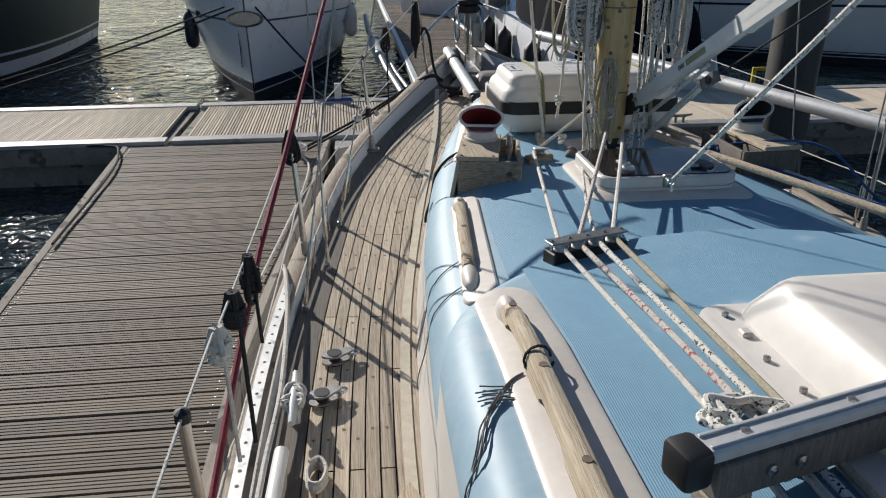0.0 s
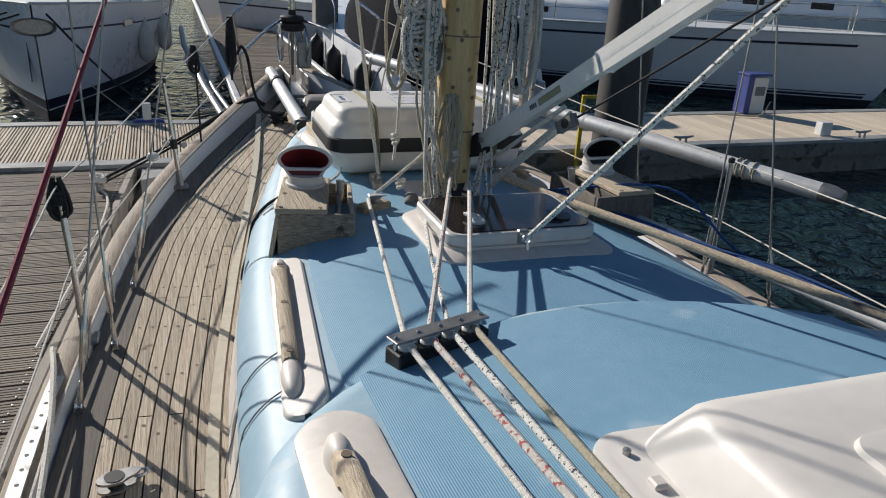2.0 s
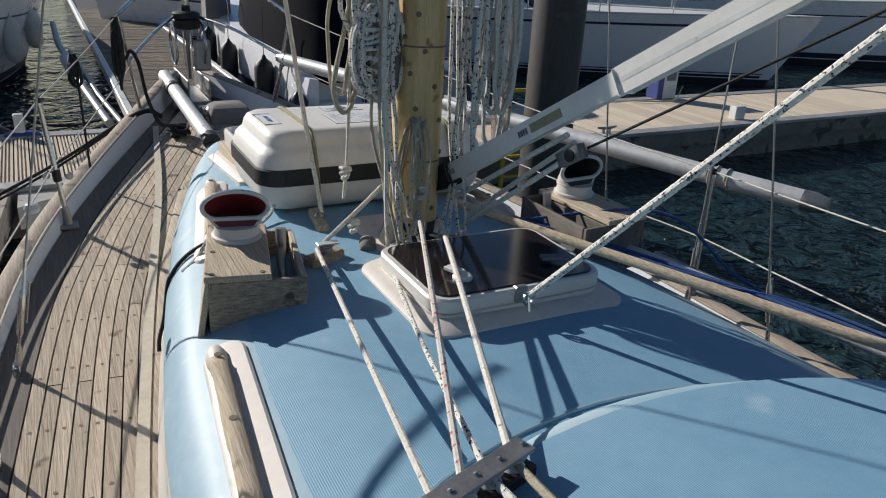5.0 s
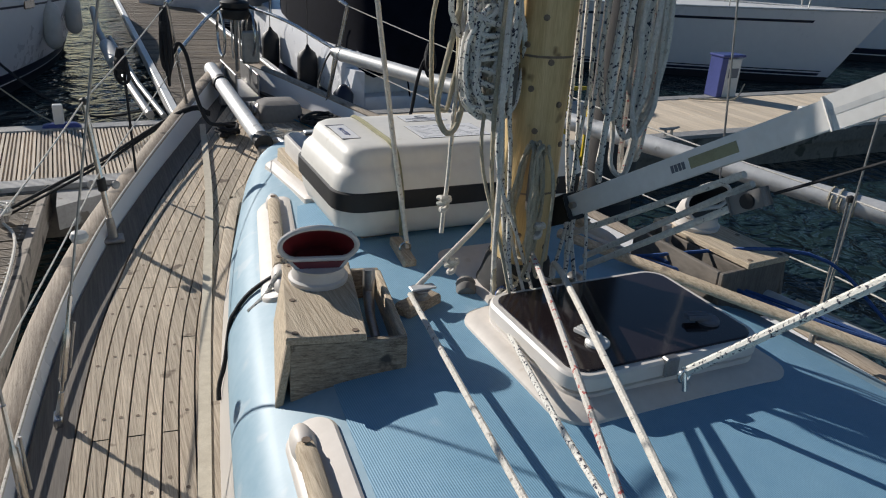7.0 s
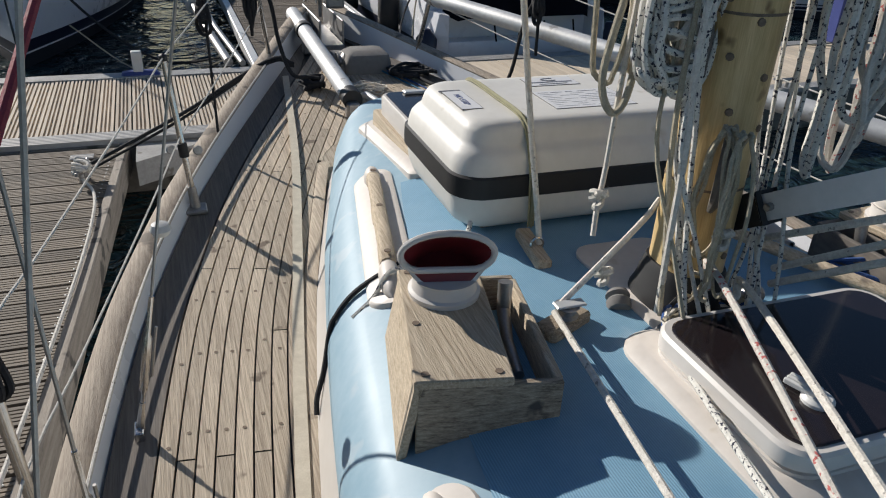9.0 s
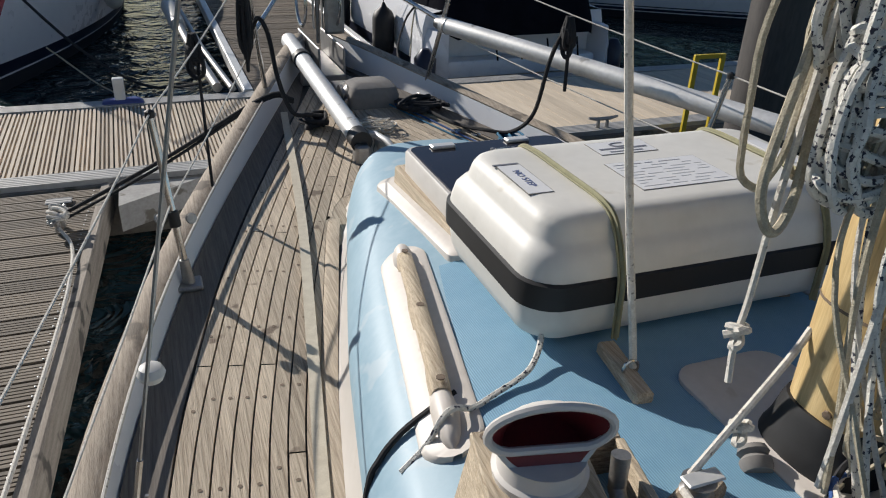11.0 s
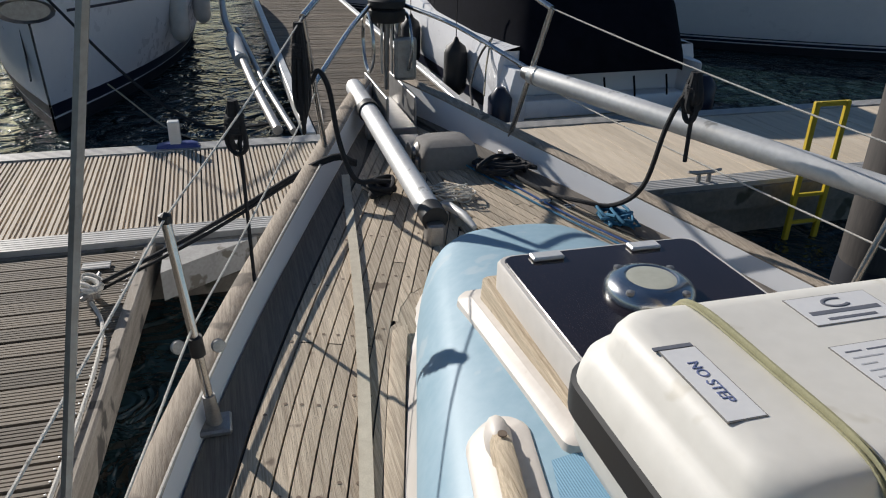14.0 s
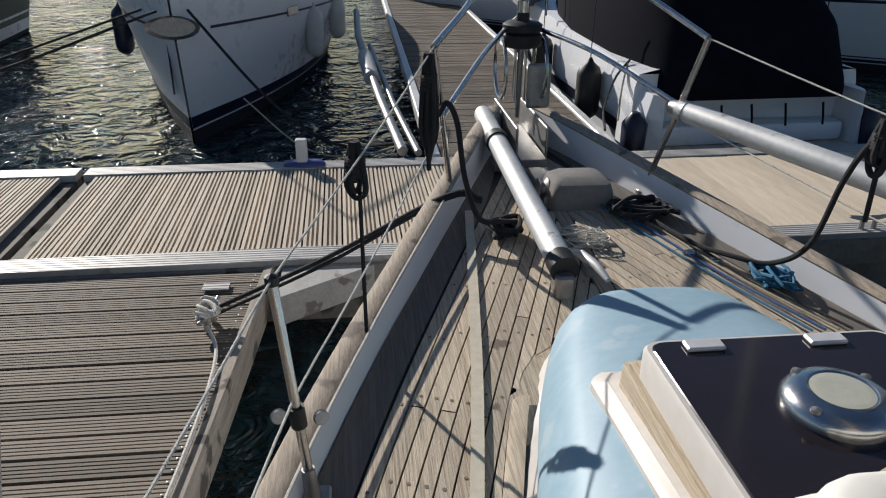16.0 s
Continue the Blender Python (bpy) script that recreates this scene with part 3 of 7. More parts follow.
def grab_rail(p0, p1, zf, pad_w, pad0, pad1, rail_h=0.055, s=-1):
    """A wooden grab rail on a cream moulded pad, along the roof from p0 (aft) to p1 (front)."""
    p0, p1, pad0, pad1 = (Vector((s * -p[0], p[1])) for p in (p0, p1, pad0, pad1))
    bm = bmesh.new()
    d = (pad1 - pad0).normalized()
    n = Vector((d.y, -d.x))
    rows = []
    Lp = (pad1 - pad0).length
    for k in range(41):
        u = (1 - math.cos(math.pi * k / 40)) / 2
        q = pad0.lerp(pad1, u)
        e = min(u, 1 - u) * Lp
        w = pad_w / 2 * math.sqrt(max(0.02, 1 - max(0, 1 - e / (pad_w / 2)) ** 2))
        row = []
        for o, h in ((-1.0, -0.01), (-1.0, 0.006), (-0.86, 0.012), (0, 0.012), (0.86, 0.012), (1.0, 0.006), (1.0, -0.01)):
            c = q + n * (o * w)
            row.append((c.x, c.y, zf(c.x, c.y) + h))
        rows.append(row)
    grid(bm, rows)
    bmesh.ops.recalc_face_normals(bm, faces=bm.faces)
    ypart("rail_pad", bm, "pad", None, "cream moulded pad under the grab rail", True)
    # the bar with its feet
    bm = bmesh.new()
    rows = []
    d = (p1 - p0).normalized()
    n = Vector((d.y, -d.x))
    Lr = (p1 - p0).length
    N = max(12, int(Lr / 0.03))
    feet = max(2, round(Lr / 0.36) + 1)
    for k in range(N + 1):
        u = k / N
        q = p0.lerp(p1, u)
        z = zf(q.x, q.y) + 0.012
        near = min(abs(u - i / (feet - 1)) * Lr for i in range(feet))
        under = 0.0 if near < 0.075 else 0.022
        hh = rail_h * (1 if min(u, 1 - u) * Lr > 0.05 else 0.72 + 0.28 * min(u, 1 - u) * Lr / 0.05)
        row = []
        w = 0.023
        for o, h in ((-w, under), (-w, hh - 0.02), (-w * 0.75, hh - 0.005), (-w * 0.3, hh), (w * 0.3, hh), (w * 0.75, hh - 0.005), (w, hh - 0.02), (w, under)):
            c = q + n * o
            row.append((c.x, c.y, z + h))
        rows.append(row)
    vs = grid(bm, rows, closed=True)
    bm.faces.new(vs[0]); bm.faces.new(vs[-1])
    bmesh.ops.recalc_face_normals(bm, faces=bm.faces)
    rail = ypart("grab_rail", bm, "oak", None, "silvered wooden grab rail", True)
    for i in range(feet):
        q = p0.lerp(p1, 0.03 + 0.94 * i / (feet - 1))
        ypart("screw_plug", L([(0.010, 0), (0.010, 0.003), (0.0, 0.003)], Matrix.Translation((q.x, q.y, zf(q.x, q.y) + 0.0112 + rail_h - 0.001)), 10), "plug", rail)
    for q, e in ((p0, -1), (p1, 1)):
        bm = bmesh.new()
        bmesh.ops.create_uvsphere(bm, u_segments=14, v_segments=8, radius=1.0)
        c = q + d * (0.018 if e > 0 else -0.050)
        ln = 0.068 if e > 0 else 0.105
        bm.transform(Matrix.Translation((c.x, c.y, zf(c.x, c.y) + 0.010)) @ Euler((0, 0, math.atan2(-d.x, d.y))).to_matrix().to_4x4() @ Matrix.Diagonal((0.030, ln, rail_h * (0.90 if e > 0 else 0.78), 1)))
        ypart("rail_fairing", bm, "pad", None, "cream moulded fairing at the rail end", True)
    return rail


for s in (-1, 1):
    grab_rail((-0.80, -3.0), (-0.808, -1.70), dog_top, 0.165, (-0.785, -3.1), (-0.795, -1.50), 0.052, s)
    if s < 0:
        grab_rail((-0.808, -1.03), (-0.757, -0.41), roof_top, 0.115, (-0.800, -1.27), (-0.728, -0.32), 0.040, s)
    grab_rail((-0.603, 0.47), (-0.480, 1.11), roof_top, 0.132, (-0.632, 0.30), (-0.462, 1.20), 0.046, s)

# covering moulding along the coachroof foot, and the flat webbing laid on the side deck
for s in (-1, 1):
    bm = bmesh.new()
    grid(bm, [[(s * (roof_in(y) + 0.045), y, deck_z(y) + 0.003), (s * (roof_in(y) + 0.028), y, deck_z(y) + 0.016), (s * (roof_in(y) - 0.01), y, deck_z(y) + 0.018)] for y in [-4 + 0.1 * i for i in range(62)]])
    bmesh.ops.recalc_face_normals(bm, faces=bm.faces)
    ypart("margin_board", bm, "teak", deck, "teak margin board along the coachroof", True)
web = tagged(part("jackline", bmesh.new(), "webbing"), "flat tan webbing jackline laid along the side deck", "strap")
bm = bmesh.new()
wp = smooth_pts([(-1.02, -2.6, 0), (-1.055, -1.6, 0), (-1.005, -0.6, 0), (-0.865, 0.45, 0), (-0.735, 1.25, 0), (-0.585, 2.2, 0), (-0.435, 3.45, 0)], 8)
rows = []
for i, p in enumerate(wp):
    d = (wp[min(i + 1, len(wp) - 1)] - wp[max(i - 1, 0)]).normalized()
    n = Vector((d.y, -d.x, 0)) * 0.019
    z = deck_z(p.y) + 0.021
    a, b = p - n, p + n
    rows.append([(a.x, a.y, z - 0.003), (a.x, a.y, z), (b.x, b.y, z + 0.001), (b.x, b.y, z - 0.003)])
grid(bm, rows, closed=True)
bmesh.ops.recalc_face_normals(bm, faces=bm.faces)
bm.to_mesh(web.data)
bm.free()

# rubbing strip of the raised roof edge
bm = T(smooth_pts([(x - 0.004, y + 0.006, roof_z(x, y) + 0.004) for x, y in ((-0.93, -1.47), (-0.87, -1.385), (-0.775, -1.305), (-0.66, -1.235), (-0.5, -1.16), (-0.3, -1.095), (0, -1.055), (0.3, -1.095), (0.5, -1.16), (0.66, -1.235), (0.775, -1.305), (0.87, -1.385))], 4), 0.006, 6)
ypart("edge_bead", bm, "blue", None, "raised blue edge bead", True)

# ---------- hatches ----------
def rrect(x0, x1, y0, y1, r, z, n=6):
    out = []
    for cx, cy, a0 in ((x1 - r, y1 - r, 0), (x0 + r, y1 - r, 90), (x0 + r, y0 + r, 180), (x1 - r, y0 + r, 270)):
        for k in range(n + 1):
            a = radians(a0 + 90 * k / n)
            out.append(Vector((cx + r * math.cos(a), cy + r * math.sin(a), z)))
    return out


def loft(rings, cap_lo=True, cap_hi=True):
    bm = bmesh.new()
    vs = grid(bm, rings, closed=True)
    if cap_lo:
        bm.faces.new(vs[0])
    if cap_hi:
        bm.faces.new(vs[-1])
    bmesh.ops.recalc_face_normals(bm, faces=bm.faces)
    return bm


def at_ring(ring, base):
    return [Vector((p.x, p.y, base(p.x, p.y) + p.z)) for p in ring]


# middle hatch
M["print"] = mat("faint_print", (0.45, 0.46, 0.48), (0.38, 0.39, 0.42), 30, 0.6)
hm = thing("deck_hatch", "closed deck hatch with smoked acrylic lid and white frame", "hatch", (0.09, -0.36, 0.6))
def hp(ob, name, bm, m, label="", smooth=False):
    for v in bm.verts:
        v.co -= Vector(ob["at"])
    return part(name, bm, m, ob, label, smooth)


hp(hm, "flange", loft([at_ring(rrect(-0.25, 0.45, -0.645, -0.08, 0.08, -0.02), roof_z), at_ring(rrect(-0.247, 0.447, -0.642, -0.083, 0.08, 0.010), roof_z), at_ring(rrect(-0.222, 0.40, -0.605, -0.11, 0.07, 0.028), roof_z)]), "pad", "cream moulded base", True)
hp(hm, "frame", loft([rrect(-0.202, 0.380, -0.582, -0.150, 0.065, 0.60), rrect(-0.202, 0.380, -0.582, -0.150, 0.065, 0.648), rrect(-0.195, 0.373, -0.575, -0.157, 0.062, 0.650), rrect(-0.195, 0.373, -0.575, -0.157, 0.062, 0.656), rrect(-0.205, 0.383, -0.585, -0.147, 0.066, 0.658), rrect(-0.205, 0.383, -0.585, -0.147, 0.066, 0.690), rrect(-0.199, 0.377, -0.579, -0.153, 0.062, 0.697)]), "white", "white hatch frame", True)
hp(hm, "lid_pane", loft([rrect(-0.185, 0.363, -0.565, -0.167, 0.05, 0.690), rrect(-0.185, 0.363, -0.565, -0.167, 0.05, 0.700), rrect(-0.182, 0.360, -0.562, -0.170, 0.05, 0.7015)]), "smoke", "smoked acrylic pane")
for x, y, a, mt in ((-0.06, -0.47, 20, "plasticwhite"), (0.285, -0.47, 75, "ink")):
    hh = hp(hm, "handle", L([(0.030, 0.7012), (0.030, 0.708), (0.024, 0.714), (0.0, 0.716)], Matrix.Translation((x, y, 0)), 18), mt, "round hatch handle", True)
    for o in (-0.012, 0.0, 0.012):
        bm = B((o - 0.004, 0.0, 0.712), (o + 0.004, 0.062, 0.724), 0.002, 1, Matrix.Translation((x, y, 0)) @ Euler((0, 0, radians(a))).to_matrix().to_4x4())
        for v in bm.verts:
            v.co -= Vector(hm["at"])
        part("finger_grip", bm, mt, hh)
hp(hm, "hinge", B((0.05, -0.594, 0.655), (0.09, -0.570, 0.705), 0.004), "galv", "metal hinge")

# forward hatch with deck light
hf = thing("fore_hatch", "closed fore hatch with smoked acrylic lid on cream coaming", "hatch", (0, 1.36, 0.53))
hp(hf, "flange", loft([at_ring(rrect(-0.374, 0.374, 1.012, 1.80, 0.035, -0.02), roof_z), at_ring(rrect(-0.371, 0.371, 1.015, 1.795, 0.035, 0.018), roof_z), at_ring(rrect(-0.345, 0.345, 1.03, 1.75, 0.03, 0.032), roof_z)]), "pad", "cream moulded base", True)
hp(hf, "coaming", loft([rrect(-0.328, 0.328, 1.04, 1.72, 0.03, 0.53), rrect(-0.326, 0.326, 1.04, 1.715, 0.03, 0.600), rrect(-0.318, 0.318, 1.045, 1.70, 0.03, 0.603)]), "oak", "weathered wooden coaming", False)
hp(hf, "frame", loft([rrect(-0.305, 0.305, 1.03, 1.675, 0.045, 0.604), rrect(-0.305, 0.305, 1.03, 1.675, 0.045, 0.672), rrect(-0.298, 0.298, 1.037, 1.668, 0.04, 0.682)]), "white", "white hatch frame", True)
hp(hf, "lid_pane", loft([rrect(-0.288, 0.288, 1.047, 1.658, 0.035, 0.676), rrect(-0.288, 0.288, 1.047, 1.658, 0.035, 0.684), rrect(-0.285, 0.285, 1.05, 1.655, 0.035, 0.6865)]), "smoke", "smoked acrylic pane")
for x in (-0.17, 0.12):
    h = hp(hf, "hinge", B((x - 0.045, 1.605, 0.6865), (x + 0.045, 1.645, 0.698), 0.004), "alu", "pale metal hinge")
hp(hf, "latch", B((-0.10, 1.10, 0.6865), (-0.06, 1.16, 0.705), 0.005), "alu", "pale metal latch")
lt = hp(hf, "deck_light", L([(0.112, 0.687), (0.112, 0.700), (0.106, 0.712), (0.095, 0.722), (0.078, 0.730), (0.066, 0.732), (0.062, 0.729), (0.0, 0.729)], Matrix.Translation((0.0, 1.385, 0)), 36), "steel", "polished round ventilator rim", True)
hp(hf, "lens", L([(0.061, 0.7295), (0.05, 0.7305), (0.0, 0.731)], Matrix.Translation((0.0, 1.385, 0)), 28), "glass", "cloudy round lens")
for a in range(4):
    c = (0.0 + 0.094 * math.cos(radians(30 + 90 * a)), 1.385 + 0.094 * math.sin(radians(30 + 90 * a)), 0.722)
    hp(hf, "bolt", L([(0.011, -0.004), (0.010, 0.004), (0, 0.007)], Matrix.Translation(c), 10), "galv")

# sliding hatch hood on the raised roof
sh = thing("sliding_hatch_hood", "white moulded hood over the sliding companionway hatch", "hatch", (0.1, -2.2, 0.76))
def dz(x, y):
    return dog_z(x, y)


hp(sh, "flange", loft([at_ring(rrect(-0.385, 0.60, -3.0, -1.80, 0.07, -0.02), dz), at_ring(rrect(-0.38, 0.595, -3.0, -1.805, 0.07, 0.012), dz), at_ring(rrect(-0.365, 0.565, -2.98, -1.83, 0.06, 0.018), dz)]), "white", "white moulded base", True)
hood = loft([[Vector((p.x, p.y + 0.00, 0.77)) for p in rrect(-0.295, 0.52, -2.95, -1.842, 0.06, 0)], [Vector((p.x, p.y, 0.80)) for p in rrect(-0.285, 0.51, -2.94, -1.852, 0.06, 0)], rrect(-0.248, 0.475, -2.92, -1.885, 0.06, 0.862), rrect(-0.236, 0.462, -2.90, -1.905, 0.055, 0.880), rrect(-0.212, 0.435, -2.88, -1.94, 0.05, 0.890), rrect(-0.12, 0.32, -2.75, -2.10, 0.05, 0.901)])
hp(sh, "hood", hood, "white", "white moulded hood", True)
hp(sh, "top_ridge", loft([rrect(-0.09, 0.30, -2.62, -2.085, 0.05, 0.899), rrect(-0.085, 0.295, -2.615, -2.09, 0.05, 0.911), rrect(-0.07, 0.28, -2.60, -2.105, 0.045, 0.914)]), "white", "raised moulded panel", True)
hp(sh, "slot_cover", B((-0.338, -1.985, dz(-0.32, -1.97) + 0.010), (-0.312, -1.955, dz(-0.32, -1.97) + 0.024), 0.004), "pad")
for x, y in ((-0.33, -1.88), (-0.325, -2.20), (-0.335, -2.08)):
    hp(sh, "screw", L([(0.008, 0.775), (0.008, 0.784), (0, 0.786)], Matrix.Translation((x, y, dz(x, y) + 0.017 - 0.777)), 8), "galv")

# ---------- life raft ----------
raft = thing("life_raft_canister", "white moulded life raft canister strapped down on cradle", "life raft", (0.05, 0.71, 0.62))
RX0, RX1, RY0, RY1 = -0.405, 0.565, 0.470, 1.030
def rr(i, z, r=0.09):
    return rrect(RX0 + i, RX1 - i, RY0 + i, RY1 - i, max(0.03, r - i * 0.4), z, 7)


hp(raft, "lower_shell", loft([rr(0.075, 0.608), rr(0.045, 0.616), rr(0.02, 0.636), rr(0.006, 0.671), rr(0.0, 0.721)]), "raft", "white lower shell", True)
hp(raft, "rubber_band", loft([rr(0.002, 0.719), rr(-0.008, 0.724), rr(-0.009, 0.750), rr(-0.008, 0.783), rr(0.002, 0.788)], False, False), "black", "black rubber sealing band", True)
hp(raft, "upper_shell", loft([rr(0.0, 0.786), rr(0.003, 0.806), rr(0.010, 0.832), rr(0.024, 0.850), rr(0.033, 0.856), rr(0.038, 0.868), rr(0.044, 0.892), rr(0.054, 0.909), rr(0.070, 0.9185), rr(0.095, 0.9206), rr(0.14, 0.9207)]), "raft", "white upper shell", True)
for x in (-0.200, 0.385):
    pts = [(x + 0.012, RY0 - 0.010, 0.63), (x + 0.006, RY0 - 0.013, 0.72), (x, RY0 - 0.014, 0.79), (x, RY0 + 0.008, 0.845), (x, RY0 + 0.034, 0.888), (x, RY0 + 0.066, 0.914), (x, RY0 + 0.13, 0.9245), (x, 0.75, 0.9250), (x, RY1 - 0.13, 0.9245), (x, RY1 - 0.066, 0.914), (x, RY1 - 0.034, 0.888), (x, RY1 - 0.004, 0.84), (x, RY1 + 0.013, 0.78), (x, RY1 + 0.010, 0.63)]
    st = hp(raft, "strap", T(smooth_pts(pts, 4), 0.0115, 8, 0.2), "strap", "olive webbing lashing strap", True)
    for o in (-0.007, 0.003, 0.009):
        hp(raft, "cord", T(smooth_pts([(px + o, py_, pz + 0.0035 if 0.1 < i < 13 else pz) for i, (px, py_, pz) in enumerate(pts)], 4), 0.0028, 5), "strap")
TOPZ = 0.9208
def label_plate(x0, x1, y0, y1, name, lab, rot=0):
    hp(raft, name, B((x0, y0, TOPZ - 0.001), (x1, y1, TOPZ + 0.0012)), "tealcover", lab)
    return hp(raft, name, B((x0 + 0.002, y0 + 0.002, TOPZ), (x1 - 0.002, y1 - 0.002, TOPZ + 0.0018)), "paper", lab)


lp = label_plate(-0.338, -0.272, 0.655, 0.835, "label", "white warning label with dark border")
hp(raft, "label_recess", B((-0.343, 0.836, TOPZ - 0.001), (-0.275, 0.845, TOPZ + 0.002)), "ink")
txt = bpy.data.curves.new("warning_text", "FONT")
txt.body, txt.size, txt.extrude, txt.align_x, txt.align_y = "NO STEP", 0.026, 0.0006, "CENTER", "CENTER"
txt.materials.append(mat("blue_print", (0.17, 0.20, 0.36), (0.14, 0.17, 0.30), 30, 0.6))
to = new("warning_text", txt)
to.parent = raft
to.matrix_basis = Matrix.Translation(Vector((-0.305, 0.745, TOPZ + 0.0024)) - Vector(raft["at"])) @ Euler((0, 0, radians(-90))).to_matrix().to_4x4()
label_plate(-0.065, 0.205, 0.605, 0.780, "label", "large white printed label with fine unreadable lines")
rng = random.Random(4)
for r_ in range(9):
    y = 0.760 - r_ * 0.017
    x = -0.05
    while x < 0.17:
        w = rng.uniform(0.02, 0.07)
        hp(raft, "print_line", B((x, y - 0.0016, TOPZ + 0.0016), (min(x + w, 0.19), y + 0.0016, TOPZ + 0.0023)), "ink" if r_ == 0 else "print")
        x += w + rng.uniform(0.008, 0.03) + (0.03 if r_ % 2 else 0)
label_plate(-0.035, 0.140, 0.838, 0.928, "label", "white maker's label with dark emblem and bars")
hp(raft, "emblem", T([(0.055 + 0.026 * math.cos(a), 0.900 + 0.013 * math.sin(a), TOPZ + 0.0022) for a in [i * math.pi / 10 for i in range(3, 19)]], 0.004, 6, 0.3), "ink")
hp(raft, "print_line", B((-0.02, 0.868, TOPZ + 0.0016), (0.125, 0.879, TOPZ + 0.0024)), "ink")
hp(raft, "print_line", B((0.0, 0.849, TOPZ + 0.0016), (0.10, 0.856, TOPZ + 0.0024)), "ink")
hp(raft, "label", B((0.43, 0.66, TOPZ - 0.001), (0.47, 0.84, TOPZ + 0.0014)), "paper", "narrow white label")
for y in (0.57, 0.95):
    bm = B((-0.30, y - 0.02, 0), (0.43, y + 0.02, 0.055), 0.004)
    for v in bm.verts:
        v.co.z += roof_z(v.co.x, v.co.y) - 0.004
    hp(raft, "cradle_bar", bm, "oak_x", "weathered wooden cradle bar")

# wooden pad eye blocks and the lashings to the raft
for x, y in ((-0.225, 0.36),):
    pe = thing("deck_pad", "weathered wooden pad with shackle on the blue roof", "deck fitting", (x, y, roof_z(x, y)))
    part("block", B((-0.022, -0.10, -0.004), (0.022, 0.10, 0.028), 0.006, 1, pose(0, 0, 0, 0, 0, -8)), "oak", pe)
    part("shackle", T([(0.018 * math.cos(a), -0.02, 0.035 + 0.02 * math.sin(a)) for a in [i * math.pi / 8 for i in range(-2, 11)]], 0.004, 6), "steel", pe, "steel shackle", True)

# ---------- dorade boxes with cowl ventilators ----------
def dorade(s, label, dark):
    cx, cy, ca_ = (-0.564, -0.037, -12.0) if s < 0 else (0.712, -0.012, 4.0)
    m = Matrix.Translation((cx, cy, 0.0)) @ Euler((0, 0, radians(ca_))).to_matrix().to_4x4()
    ob = thing("dorade_box", label, "ventilator", (cx, cy, 0.56))
    inv = Matrix.Translation(-Vector(ob["at"]))
    def add(name, bm, mt, lab="", smooth=False, parent=None):
        # starboard box: every board but the lid takes the darker wood colour
        if s > 0 and mt in ("oak", "oak_x") and name != "lid":
            mt = "teak_dark"
        for v in bm.verts:
            v.co.x *= -s
            v.co = inv @ (m @ v.co)
        if s > 0:
            bmesh.ops.reverse_faces(bm, faces=bm.faces)
        return part(name, bm, mt, parent or ob, lab, smooth)
    z0, z1 = 0.490, 0.682
    def wall(pts, zt=z1, z0=z0):
        bm = bmesh.new()
        lo = [bm.verts.new((x, y, z0)) for x, y in pts]
        hi = [bm.verts.new((x, y, zt)) for x, y in pts]
        bm.faces.new(hi); bm.faces.new(lo[::-1])
        for k in range(len(pts)):
            bm.faces.new((lo[k], lo[(k + 1) % len(pts)], hi[(k + 1) % len(pts)], hi[k]))
        bmesh.ops.recalc_face_normals(bm, faces=bm.faces)
        bmesh.ops.bevel(bm, geom=list(bm.edges), offset=0.003, segments=1, affect="EDGES")
        return bm
    add("front_board", wall([(-0.135, -0.205), (0.145, -0.205), (0.145, -0.187), (-0.135, -0.187)]), "oak_x", "darkened end board")
    add("back_board", wall([(-0.125, 0.187), (0.130, 0.187), (0.130, 0.205), (-0.125, 0.205)]), "oak_x")
    bm = wall([(-0.140, -0.205), (-0.122, -0.205), (-0.122, 0.205), (-0.140, 0.205)])
    for v in bm.verts:
        if v.co.z < 0.6:
            v.co.x -= 0.034
    add("side_board", bm, "oak")
    add("side_board", wall([(0.130, -0.187), (0.147, -0.187), (0.135, 0.187), (0.118, 0.187)]), "oak")
    add("divider", wall([(0.030, -0.187), (0.044, -0.187), (0.044, 0.187), (0.030, 0.187)], z1 - 0.004), "oak")
    add("lid", B((-0.142, -0.212, z1 + 0.001), (0.046, 0.207, z1 + 0.021), 0.003), "oak", "silvered wooden lid")
    for x, y in ((-0.12, -0.19), (0.02, -0.19), (-0.12, 0.19), (0.02, 0.19), (-0.12, -0.02)):
        add("screw_plug", L([(0.008, 0), (0.008, 0.002), (0, 0.002)], Matrix.Translation((x, y, z1 + 0.021)), 8), "plug")
    # winch handle kept in the open half
    add("winch_handle", T([(0.085, -0.10, 0.62), (0.085, 0.02, 0.625), (0.088, 0.09, 0.66), (0.09, 0.10, 0.725)], [0.012, 0.013, 0.016, 0.017], 10), "galv", "dull metal winch handle", True)
    # the cowl: a ring, a neck and a hood whose mouth looks aft
    cz = z1 + 0.021
    add("cowl_base", L([(0.078, cz), (0.080, cz + 0.012), (0.072, cz + 0.016), (0.068, cz + 0.042), (0.074, cz + 0.048)], Matrix.Translation((-0.047, 0.100, 0)), 28), "white", "white cowl collar", True)
    rings, inner = [], []
    for k in range(11):
        u = k / 10
        a = radians(97) * u
        wx, wy = 0.066 + 0.034 * u ** 1.2, 0.066 - 0.012 * u
        c = Vector((-0.047, 0.110 - 0.042 * u, cz + 0.040 + 0.070 * u))
        tilt = Euler((a, 0, 0)).to_matrix()
        rg, rin = [], []
        for j in range(28):
            q = 2 * math.pi * j / 28
            sq = max(math.sin(q), -1 + 0.28 * u)
            rg.append(c + tilt @ Vector((wx * math.cos(q), wy * sq, 0)))
